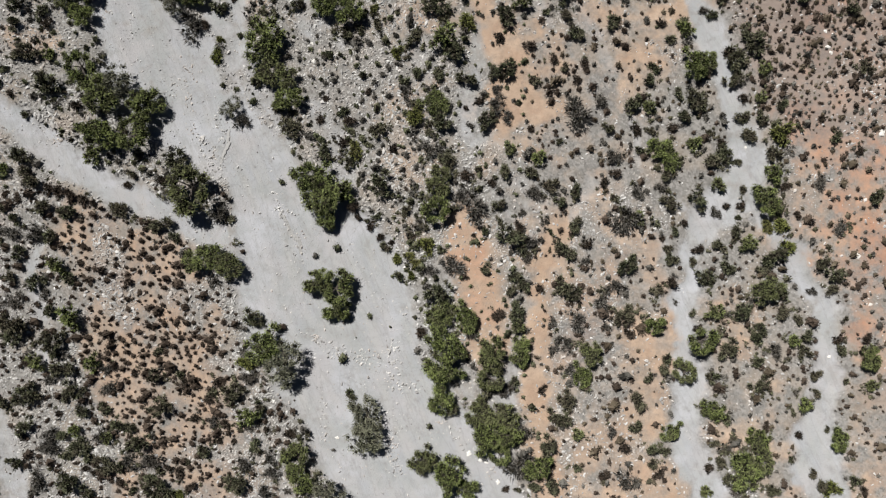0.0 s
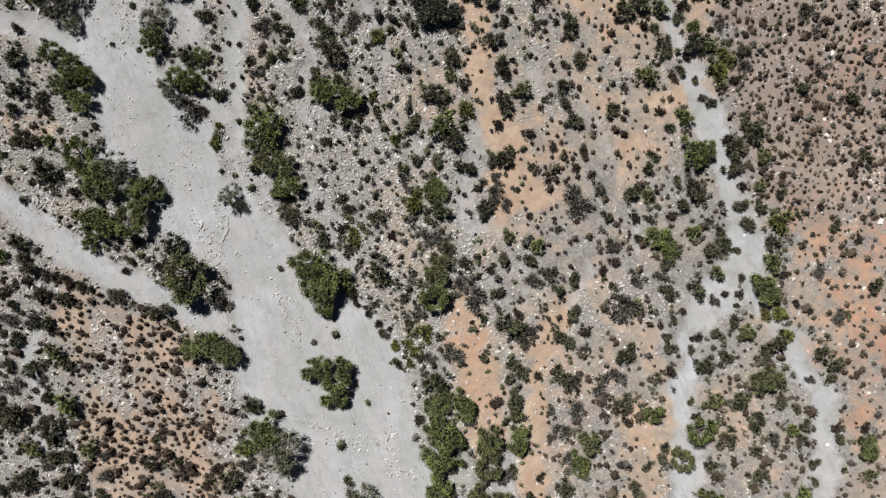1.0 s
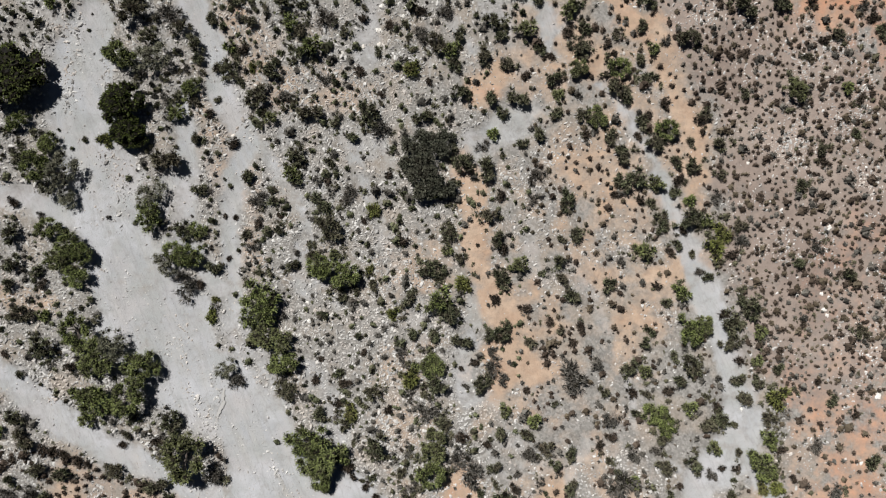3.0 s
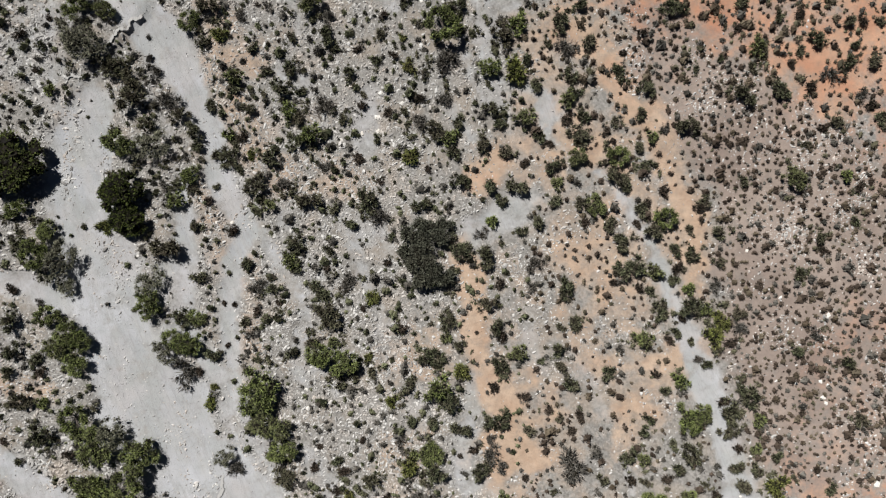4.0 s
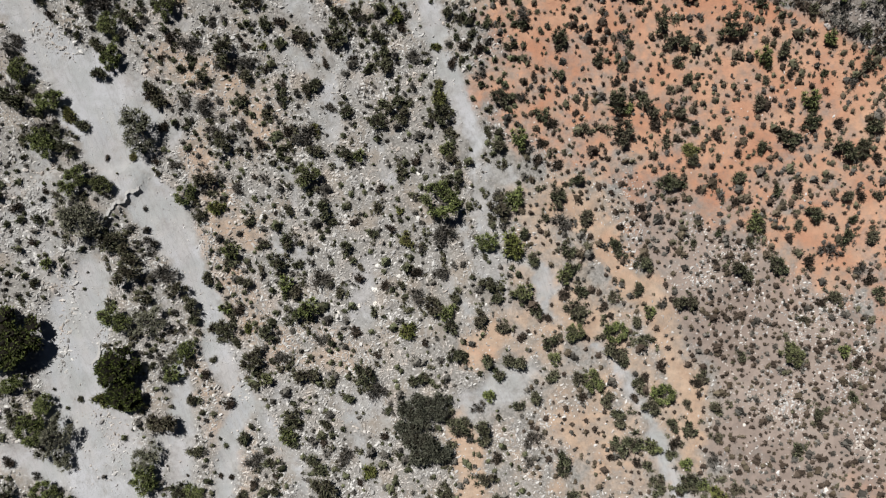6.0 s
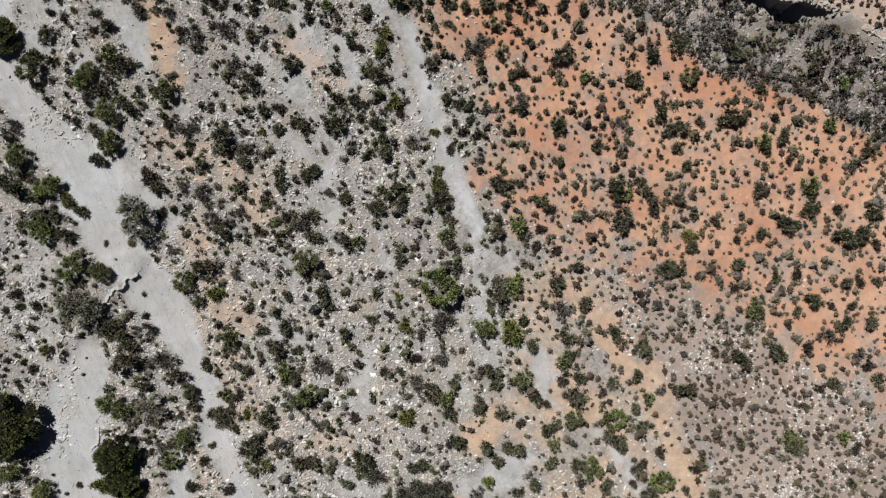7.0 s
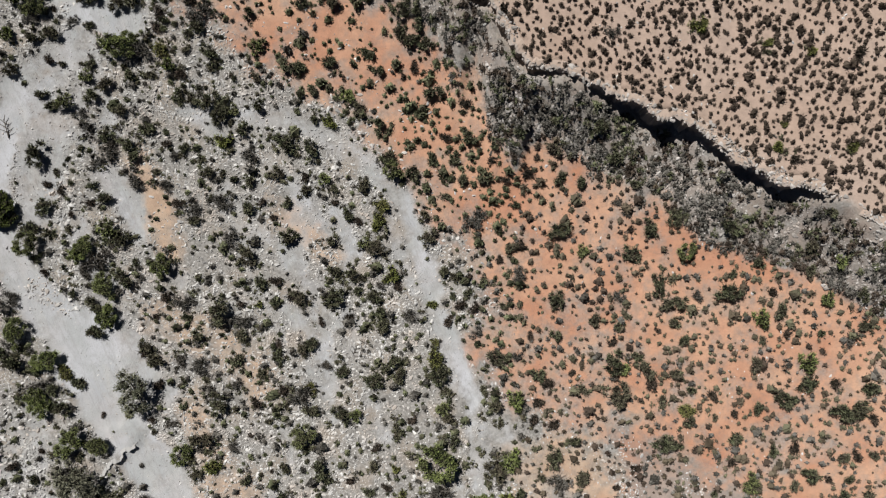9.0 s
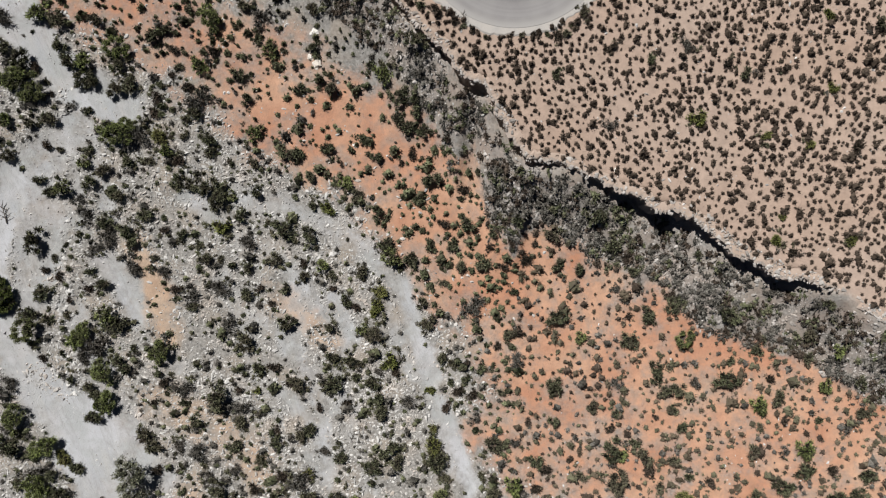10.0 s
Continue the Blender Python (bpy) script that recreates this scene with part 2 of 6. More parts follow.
zone("pebbles", 1, 0.5, (-29.8, 22.4, 0.3), (-29.6, 20.3, 0.4))
zone("pebbles", 1, 0.5, (-24.6, 17.6, 0.4), (-24.1, 13.9, 0.4))
zone("pebbles", 1, 0.5, (-25.9, 16.0, 0.4), (-25.4, 14.4, 0.4))
zone("pebbles", 1, 0.5, (-23.8, 11.2, 0.5), (-22.2, 8.6, 0.9), (-21.4, 7.0, 0.7))
zone("pebbles", 1, 0.5, (-21.4, 13.3, 0.4), (-21.2, 10.2, 0.5))
zone("pebbles", 1, 0.5, (-16.4, 5.4, 0.3), (-15.4, 2.8, 0.4), (-13.8, -0.4, 0.3))
zone("pebbles", 1, 0.5, (-12.3, -8.3, 0.6), (-10.2, -9.9, 0.7), (-6.5, -10.5, 0.7))
zone("pebbles", 1, 0.5, (-5.4, -8.9, 0.6), (-4.9, -12.6, 0.7), (-2.8, -13.1, 0.6))
zone("pebbles", 1, 0.5, (-5.5, -17.3, 0.5), (-4.9, -20.5, 0.7))
zone("pebbles", 1, 0.5, (-12.0, -13.1, 0.3), (-11.7, -17.8, 0.4))
zone("pebbles", 1, 0.5, (-0.7, -16.3, 0.4), (2.4, -18.9, 0.5), (4.5, -21.6, 0.6))
zone("pebbles", 1, 0.5, (-36.5, 10.8, 1.1), (-38.6, 13.4, 1.2), (-35.4, 14.5, 0.7))
zone("pebbles", 1, 0.5, (-34.7, 46.6, 1.1), (-34.7, 41.8, 0.9), (-34.9, 37.6, 0.8))
zone("pebbles", 1, 0.5, (-31.2, 42.9, 0.5), (-31.5, 39.2, 0.6))
zone("pebbles", 1, 0.5, (-31.2, 32.9, 1.1), (-29.9, 29.7, 0.9), (-30.4, 27.6, 0.7))
zone("pebbles", 1, 0.5, (-18.8, 39.1, 0.7), (-17.8, 34.4, 0.6))
zone("pebbles", 1, 0.5, (-37.1, 69.4, 1.1), (-34.4, 67.9, 1.4), (-33.9, 70.5, 0.8))
zone("pebbles", 1, 0.5, (-34.9, 77.9, 1.1), (-34.4, 74.7, 0.9), (-34.9, 72.6, 0.8))
zone("pebbles", 1, 0.5, (-34.6, 95.8, 0.7), (-34.0, 94.0, 0.6))

EDGE_X = [-2500, -18.13, -7.13, -2.13, -1.39, 0.07, 0.95, 1.79, 2.18, 2.91, 3.74, 4.87, 5.36, 6.19, 6.92, 7.66, 8.49, 11.09, 12.56, 13.98, 14.87, 16.34, 17.32, 18.5, 19.18, 19.92, 21.64, 22.42, 23.4, 24.38, 25.17, 25.95, 26.84, 28.02, 29.0, 29.88, 30.86, 31.94, 33.42, 34.4, 35.38, 36.27, 37.35, 38.58, 39.71, 47.71, 79.71000000000001, 2500]
EDGE_Y = [2700, 120.83, 107.03, 101.83, 100.8, 99.32, 98.54, 97.75, 96.77, 95.89, 95.3, 95.1, 93.72, 92.35, 91.07, 89.89, 88.62, 88.41, 87.82, 87.03, 86.74, 86.05, 85.6, 85.35, 84.57, 84.08, 84.07, 83.82, 83.18, 82.35, 81.56, 80.77, 80.13, 79.73, 79.14, 78.6, 78.5, 78.3, 77.9, 77.41, 77.16, 76.87, 75.73, 75.19, 74.4, 69.9, 48.400000000000006, -1800]
FOOT_X = [-2.2, 0.9, 1.8, 2.9, 4.2, 5.3, 6.9, 8.5, 11.1, 13.3, 14.8, 16.7, 19.2, 21.6, 23.6, 25.2, 27.0, 29.9, 33.4, 36.3, 39.7]
FOOT_Z = [4.1, 4.0, 4.2, 4.1, 3.6, 4.1, 4.0, 3.9, 4.1, 3.8, 3.3, 2.7, 1.7, 1.5, 2.4, 3.0, 2.6, 2.2, 2.9, 4.3, 4.3]
TERRACE = 4.4
BEND = (7.5, 108.7)


def edge_y(x):
    return np.interp(x, EDGE_X, EDGE_Y)


def beyond_edge(x, y):
    """Metres by which a place lies up on the terrace, past its broken edge."""
    slope = (edge_y(x + 0.8) - edge_y(x - 0.8)) / 1.6
    return (y - edge_y(x)) / np.sqrt(1 + slope * slope)


def scree_width(x):
    """How far the brushy slope reaches below the terrace's edge."""
    return np.interp(x, [-4, 6, 20], [4.0, 5.0, 6.3])


def lanes(x, y):
    """Shallow runnels of clean gravel that thread down the stony flats: 0 to 1."""
    u = x + 0.32 * y + 1.3 * rough(x, y, 7.0, 95, 2)
    v = hash_noise(u / 2.3, y / 11.0, 97) + 0.6 * hash_noise(u / 1.1, y / 5.0, 98)
    inside = ramp(46 - np.abs(x), 0, 3) * ramp(y, -29, -26) * ramp(-y, -111, -108)
    return inside * ramp(v + 0.16 * rough(x, y, 0.8, 99, 2), 0.55, 0.85)


def soils(x, y):
    """Shares of smooth sand, tan earth, red earth and mauve shale at a place."""
    calm = 1 - 0.6 * ramp(-x, 0, 15)
    far = 1 + 0.7 * ramp(x, -2, 6)
    wx = x + far * calm * 1.2 * rough(x, y, 6.0, 11) + 0.35 * rough(x, y, 0.9, 13, 2)
    wy = y + calm * 0.9 * rough(x, y, 6.0, 12) + 0.35 * rough(x, y, 0.9, 14, 2)
    east = 1 + 1.2 * ramp(x, -4, 12)
    nx, ny = x + 0.3 * (wx - x) + 0.25 * east * rough(x, y, 1.3, 17), y + 0.3 * (wy - y) + 0.25 * east * rough(x, y, 1.3, 18)
    layers = {"sand": 0.0, "tan": 0.0, "red": 0.0, "mauve": 0.0}
    for layer, share, soft, points in ZONES:
        if layer in layers:
            wide = max(p[2] for p in points) >= 2.6
            if layer == "tan" and wide:
                share = share * (0.3 + 0.9 * ramp(rough(x, y, 4.5, 19), -0.25, 0.5))
            layers[layer] = np.maximum(layers[layer], share * ramp(band(*((nx, ny) if layer == "sand" or not wide else (wx, wy)), points), -soft, soft))
    layers["tan"] = layers["tan"] * (1 - 0.75 * layers["mauve"]) * (1 - 0.85 * ramp(layers["sand"], 0.5, 0.9))
    layers["red"] = layers["red"] * (1 - 0.6 * layers["mauve"]) * (1 - 0.9 * ramp(layers["sand"], 0.3, 0.8)) * (0.74 + 0.26 * ramp(rough(x, y, 4.0, 20), -0.3, 0.4))
    d = beyond_edge(x, y)
    wide = scree_width(x) + 0.8 * rough(x, y, 3.0, 22)
    scree = ramp(d, -wide - 0.8, -wide + 1.0) * (1 - ramp(d, -0.5, 0.2))
    for layer in ("sand", "tan", "red"):
        layers[layer] = layers[layer] * (1 - ramp(d, -wide - 0.6, -wide + 0.8))
    other = np.clip(layers["tan"] * 1.3 + layers["red"] * 2 + layers["mauve"] * 1.5, 0, 1)
    layers["sand"] = np.maximum(layers["sand"], 0.5 * lanes(x, y) * (1 - other) * (1 - ramp(d, -9, -6.5)))
    for layer, share, soft, points in ZONES:
        if layer == "rubble":
            layers["sand"] = layers["sand"] * (1 - share * ramp(band(nx, ny, points), -soft, soft))
    layers["mauve"] = np.maximum(layers["mauve"] * (1 - ramp(d, -0.5, 0.2)), 0.4 * scree)
    return layers["sand"], layers["tan"], layers["red"], layers["mauve"], ramp(d, -0.3, 0.6)


def mark(name, x, y):
    """Share of a gravel bar or pebble streak at a place."""
    best = 0.0
    for layer, share, soft, points in ZONES:
        if layer == name:
            best = np.maximum(best, share * ramp(band(x, y, points), -soft, soft))
    return best


def land(x, y):
    """Height of the ground."""
    x, y = np.asarray(x, float), np.asarray(y, float)
    sand = soils(x, y)[0]
    low = 0.15 + 0.4 * ramp(x, -20, 30) + 0.10 * rough(x, y, 9, 3) + 0.05 * (1 - 0.9 * ramp(sand, 0.2, 0.8)) * rough(x, y, 1.9, 5, 2) - 0.32 * sand
    low = low + 0.38 * mark("bar", x + 0.3 * rough(x, y, 1.2, 91), y + 0.3 * rough(x, y, 1.2, 92))
    d = beyond_edge(x, y)
    foot = np.interp(x, FOOT_X, FOOT_Z)
    rise = np.clip((d + 7.0) / 6.5, 0, 1) ** 1.5
    low = low + (foot - 0.5) * rise + rise * (0.2 * rough(x, y, 2.2, 21) + 0.1 * rough(x, y, 0.9, 23, 1))
    low = low - 1.0 * ramp(d, -0.7, -0.35) * ramp(-x, -13, -9)
    high = TERRACE + 0.05 * rough(x, y, 5, 8)
    return low + (high - low) * ramp(d, 0.3, 0.75)


# ---- materials ----
class Nodes:
    """Short hand for a node material with a principled surface."""

    def __init__(self, name, roughness=0.9):
        self.mat = bpy.data.materials.new(name)
        self.mat.use_nodes = True
        self.tree = self.mat.node_tree
        self.bsdf = self.tree.nodes["Principled BSDF"]
        self.bsdf.inputs["Roughness"].default_value = roughness
        self.bsdf.inputs["Specular IOR Level"].default_value = 0.25
        self.bsdf.inputs["Diffuse Roughness"].default_value = 0.3   # dusty, back-scattering surfaces

    def add(self, kind, **settings):
        node = self.tree.nodes.new(kind)
        for key, value in settings.items():
            if key in node.inputs:
                node.inputs[key].default_value = value
        return node

    def link(self, a, b):
        self.tree.links.new(a, b)

    def place(self):
        return self.add("ShaderNodeNewGeometry").outputs["Position"]

    def noise(self, scale, detail=3.0, rough_=0.55, stretch=None):
        node = self.add("ShaderNodeTexNoise", Scale=scale, Detail=detail, Roughness=rough_)
        at = self.place()
        if stretch:
            turn = self.add("ShaderNodeMapping")
            turn.vector_type = "TEXTURE"
            turn.inputs["Scale"].default_value = stretch[:3]
            turn.inputs["Rotation"].default_value = (0, 0, stretch[3])
            self.link(at, turn.inputs["Vector"])
            at = turn.outputs["Vector"]
        self.link(at, node.inputs["Vector"])
        return node.outputs["Fac"]

    def cells(self, scale, out="Color"):
        node = self.add("ShaderNodeTexVoronoi", Scale=scale)
        self.link(self.place(), node.inputs["Vector"])
        return node.outputs[out]

    def remap(self, value, a, b, c=0.0, d=1.0):
        node = self.add("ShaderNodeMapRange")
        for key, v in zip(("From Min", "From Max", "To Min", "To Max"), (a, b, c, d)):
            node.inputs[key].default_value = v
        self.link(value, node.inputs["Value"])
        return node.outputs["Result"]

    def math(self, op, a, b):
        node = self.tree.nodes.new("ShaderNodeMath")
        node.operation = op
        for k, v in enumerate((a, b)):
            if isinstance(v, (int, float)):
                node.inputs[k].default_value = v
            else:
                self.link(v, node.inputs[k])
        return node.outputs[0]

    def mix(self, fac, a, b, how="MIX"):
        node = self.tree.nodes.new("ShaderNodeMix")
        node.data_type, node.blend_type = "RGBA", how
        for key, v in ((0, fac), (6, a), (7, b)):
            if isinstance(v, (int, float)):
                node.inputs[key].default_value = v
            elif isinstance(v, tuple):
                node.inputs[key].default_value = (*v, 1.0)
            else:
                self.link(v, node.inputs[key])
        return node.outputs[2]

    def done(self, colour, bump=None, depth=0.02, strength=0.6):
        self.link(colour, self.bsdf.inputs["Base Color"])
        if bump is not None:
            node = self.add("ShaderNodeBump", Distance=depth, Strength=strength)
            self.link(bump, node.inputs["Height"])
            self.link(node.outputs["Normal"], self.bsdf.inputs["Normal"])
        return self.mat


GREY, SAND, TAN, RED, MAUVE, PINK = (0.225, 0.215, 0.20), (0.392, 0.400, 0.418), (0.49, 0.378, 0.292), (0.412, 0.198, 0.121), (0.255, 0.203, 0.175), (0.42, 0.325, 0.27)


def ground_material():
    n = Nodes("soil")
    first = n.tree.nodes.new("ShaderNodeAttribute")
    first.attribute_name = "soil"
    parts = n.tree.nodes.new("ShaderNodeSeparateColor")
    n.link(first.outputs["Color"], parts.inputs["Color"])
    second = n.tree.nodes.new("ShaderNodeAttribute")
    second.attribute_name = "shale"
    parts2 = n.tree.nodes.new("ShaderNodeSeparateColor")
    n.link(second.outputs["Color"], parts2.inputs["Color"])
    broad, fine, grit = n.noise(0.16, 4), n.noise(1.3, 5, 0.65), n.noise(7.0, 4, 0.7)
    wobble = n.math("ADD", n.remap(fine, 0.3, 0.7, -0.25, 0.25), n.remap(n.noise(0.45, 4), 0.3, 0.7, -0.3, 0.3))

    def share(socket):
        return n.remap(n.math("ADD", socket, n.math("MULTIPLY", wobble, n.remap(socket, 0.0, 0.25))), 0.1, 0.9)

    stones = n.cells(5.5)
    tone = n.tree.nodes.new("ShaderNodeSeparateColor")
    n.link(stones, tone.inputs["Color"])
    grey = n.mix(n.remap(tone.outputs[0], 0.0, 1.0, 0.0, 0.55), GREY, (0.44, 0.42, 0.40))
    grey = n.mix(n.remap(tone.outputs[1], 0.72, 1.0, 0.0, 0.8), grey, (0.16, 0.15, 0.14))
    grey = n.mix(n.remap(n.noise(0.3, 3), 0.48, 0.62, 0.0, 0.4), grey, (0.36, 0.29, 0.225))
    streak = n.noise(0.9, 4, 0.6, (1.0, 4.5, 1.0, 0.38))
    sand = n.mix(n.remap(streak, 0.35, 0.7), SAND, (0.43, 0.428, 0.42))
    runs = n.noise(0.8, 4, 0.6, (1.0, 6.0, 1.0, 0.40))
    sand = n.mix(n.remap(n.noise(0.22, 4, 0.6), 0.45, 0.62, 0.0, 0.55), sand, (0.445, 0.424, 0.428))
    sand = n.mix(n.remap(n.noise(0.13, 4, 0.65), 0.5, 0.62, 0.0, 0.7), sand, (0.49, 0.497, 0.525))
    sand = n.mix(n.remap(n.noise(0.31, 3, 0.6), 0.48, 0.66, 0.0, 0.6), sand, (0.335, 0.348, 0.345))
    sand = n.mix(n.math("MULTIPLY", n.remap(runs, 0.47, 0.50), n.remap(runs, 0.53, 0.50, 0.0, 0.32)), sand, (0.27, 0.265, 0.26))
    colour = n.mix(share(parts.outputs[0]), grey, sand)
    colour = n.mix(share(parts2.outputs[0]), colour, n.mix(n.remap(broad, 0.35, 0.65), MAUVE, (0.335, 0.275, 0.24)))
    earth = n.mix(n.remap(broad, 0.3, 0.7), TAN, (0.44, 0.325, 0.24))
    earth = n.mix(n.remap(n.noise(0.6, 4, 0.65), 0.42, 0.66, 0.0, 0.7), earth, (0.385, 0.262, 0.185))
    colour = n.mix(share(parts.outputs[1]), colour, earth)
    colour = n.mix(share(parts.outputs[2]), colour, n.mix(n.remap(broad, 0.3, 0.7), RED, (0.51, 0.325, 0.225)))
    colour = n.mix(parts2.outputs[1], colour, n.mix(n.remap(broad, 0.3, 0.7), PINK, (0.40, 0.295, 0.235)))
    soft = n.mix(parts.outputs[0], (1.0, 1.0, 1.0), (0.25, 0.25, 0.25))
    colour = n.mix(soft, colour, n.mix(n.remap(fine, 0.3, 0.7, 0.0, 1.0), n.mix(1.0, colour, (0.84, 0.84, 0.84), "MULTIPLY"), n.mix(1.0, colour, (1.12, 1.12, 1.12), "MULTIPLY")))
    colour = n.mix(n.remap(grit, 0.55, 0.75, 0.0, 0.35), colour, (0.20, 0.18, 0.165))
    return n.done(colour, n.math("ADD", grit, n.math("MULTIPLY", tone.outputs[2], 0.6)), 0.05, 0.8)


def leaf_material(name, dark, light, dry=(0.2, 0.16, 0.11), dryness=0.25):
    n = Nodes(name, 0.65)
    info = n.tree.nodes.new("ShaderNodeObjectInfo")
    geo = n.tree.nodes.new("ShaderNodeNewGeometry")
    colour = n.mix(n.math("POWER", geo.outputs["Random Per Island"], 1.9), dark, light)
    colour = n.mix(n.remap(n.noise(0.75, 2), 0.46, 0.66, 0.0, 0.38), colour, tuple(min(1.0, 1.25 * v) for v in light))
    colour = n.mix(n.remap(info.outputs["Random"], 0.4, 1.0, 0.0, dryness), colour, dry)
    colour = n.mix(n.remap(n.noise(1.6, 2), 0.45, 0.75, 0.0, dryness * 1.3), colour, dry)
    n.bsdf.inputs["Specular IOR Level"].default_value = 0.08
    return n.done(colour)


def stone_material(name, pale, dark, warm):
    n = Nodes(name, 0.85)
    geo = n.tree.nodes.new("ShaderNodeNewGeometry")
    colour = n.mix(n.remap(geo.outputs["Random Per Island"], 0.0, 1.0), dark, pale)
    colour = n.mix(n.remap(n.noise(0.35, 3), 0.5, 0.66, 0.0, 0.6), colour, warm)
    colour = n.mix(n.remap(n.noise(14.0, 4, 0.7), 0.45, 0.75, 0.0, 0.4), colour, (0.22, 0.2, 0.18))
    return n.done(colour, n.noise(18.0, 4, 0.7), 0.02)


SOIL = ground_material()
OLIVE = leaf_material("olive_leaf", (0.016, 0.021, 0.008), (0.315, 0.37, 0.13), (0.13, 0.115, 0.085), 0.42)
GREYGREEN = leaf_material("grey_green_leaf", (0.045, 0.050, 0.032), (0.33, 0.335, 0.235), (0.20, 0.18, 0.145), 0.3)
DEEP = leaf_material("deep_green_leaf", (0.008, 0.011, 0.004), (0.12, 0.15, 0.04), (0.07, 0.065, 0.035), 0.15)
SCRUB = leaf_material("scrub_leaf", (0.008, 0.010, 0.006), (0.196, 0.21, 0.122), (0.14, 0.114, 0.088), 0.5)
ASHEN = leaf_material("ashen_leaf", (0.026, 0.025, 0.022), (0.215, 0.204, 0.182), (0.14, 0.12, 0.10), 0.4)
DUSK = leaf_material("dusky_leaf", (0.014, 0.016, 0.012), (0.15, 0.155, 0.115), (0.10, 0.09, 0.07), 0.3)
LIME = leaf_material("lime_leaf", (0.042, 0.050, 0.015), (0.27, 0.295, 0.09), (0.19, 0.155, 0.085), 0.35)
BROWN = leaf_material("brown_leaf", (0.009, 0.0075, 0.006), (0.118, 0.093, 0.073), (0.112, 0.084, 0.066), 0.4)
# near-black lump colour: paints the deep shade between a crown's leaves
CROWN_SHADE = leaf_material("painted_crown_shade", (0.003, 0.003, 0.002), (0.022, 0.020, 0.014), (0.028, 0.022, 0.017), 0.2)
DRY = leaf_material("dry_leaf", (0.022, 0.019, 0.013), (0.19, 0.165, 0.118), (0.15, 0.112, 0.082), 0.4)
BARK = leaf_material("bark", (0.05, 0.042, 0.036), (0.13, 0.115, 0.10), (0.16, 0.14, 0.125), 0.3)
PALE = stone_material("pale_stone", (0.70, 0.69, 0.672), (0.28, 0.272, 0.265), (0.55, 0.47, 0.405))
BOULDER = stone_material("boulder", (0.80, 0.78, 0.74), (0.50, 0.48, 0.45), (0.68, 0.60, 0.52))
RIM = stone_material("rim_rock", (0.56, 0.53, 0.505), (0.20, 0.185, 0.172), (0.44, 0.375, 0.33))
EARTH = stone_material("terrace_earth", (0.44, 0.345, 0.285), (0.37, 0.285, 0.235), (0.40, 0.30, 0.24))
SILT = stone_material("silt", (0.43, 0.425, 0.415), (0.36, 0.355, 0.35), (0.40, 0.39, 0.375))
ROCK = stone_material("bank_rock", (0.40, 0.34, 0.30), (0.30, 0.255, 0.225), (0.38, 0.30, 0.245))


# ---- meshes ----
def mesh_of(name, verts, faces, material, smooth=False, heart=None):
    me = bpy.data.meshes.new(name)
    verts, faces = np.asarray(verts, np.float32), np.asarray(faces, np.int32)
    corners = faces.shape[1]
    me.vertices.add(len(verts))
    me.vertices.foreach_set("co", verts.ravel())
    me.loops.add(faces.size)
    me.loops.foreach_set("vertex_index", faces.ravel())
    me.polygons.add(len(faces))
    me.polygons.foreach_set("loop_start", np.arange(0, faces.size, corners, dtype=np.int32))
    me.polygons.foreach_set("use_smooth", np.full(len(faces), smooth))
    me.update(calc_edges=True)
    me.validate()
    me.materials.append(material)
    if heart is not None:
        # faces marked 1 take the painted inner shade of the crown
        me.materials.append(CROWN_SHADE)
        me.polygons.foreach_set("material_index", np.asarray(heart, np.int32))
    return me


def part(name, me, parent, label=""):
    ob = new(name, me)
    ob.parent = parent
    return tagged(ob, label) if label else ob


rng = np.random.default_rng(7)


def unit(v):
    return v / np.maximum(np.linalg.norm(v, axis=-1, keepdims=True), 1e-9)


def blades(at, out, length, width, splay=0.45):
    """Slim leaf sprays, a triangle each, that point outwards from the crown."""
    k = len(at)
    out = unit(out + rng.normal(0, splay, (k, 3)))
    side = unit(np.cross(out, rng.normal(0, 1, (k, 3)))) * (width * rng.uniform(0.6, 1.4, (k, 1)))
    tip = at + out * (length * rng.uniform(0.55, 1.45, (k, 1)))
    verts = np.stack([at - side, at + side, tip], 1).reshape(-1, 3)
    return verts, np.arange(3 * k).reshape(k, 3)


BALL = [(-1, 1.618, 0), (1, 1.618, 0), (-1, -1.618, 0), (1, -1.618, 0), (0, -1, 1.618), (0, 1, 1.618), (0, -1, -1.618), (0, 1, -1.618), (1.618, 0, -1), (1.618, 0, 1), (-1.618, 0, -1), (-1.618, 0, 1)]
SIDES = [(0, 11, 5), (0, 5, 1), (0, 1, 7), (0, 7, 10), (0, 10, 11), (1, 5, 9), (5, 11, 4), (11, 10, 2), (10, 7, 6), (7, 1, 8), (3, 9, 4), (3, 4, 2), (3, 2, 6), (3, 6, 8), (3, 8, 9), (4, 9, 5), (2, 4, 11), (6, 2, 10), (8, 6, 7), (9, 8, 1)]
BALL, SIDES = unit(np.array(BALL, float)), np.array(SIDES)


STUB = np.array([(1, 0, 0.1), (0, 1, 0), (-1, 0, 0.1), (0, -1, 0), (0.1, 0, 1), (0, 0.1, -1)], float)
FACETS = np.array([(0, 1, 4), (1, 2, 4), (2, 3, 4), (3, 0, 4), (1, 0, 5), (2, 1, 5), (3, 2, 5), (0, 3, 5)])


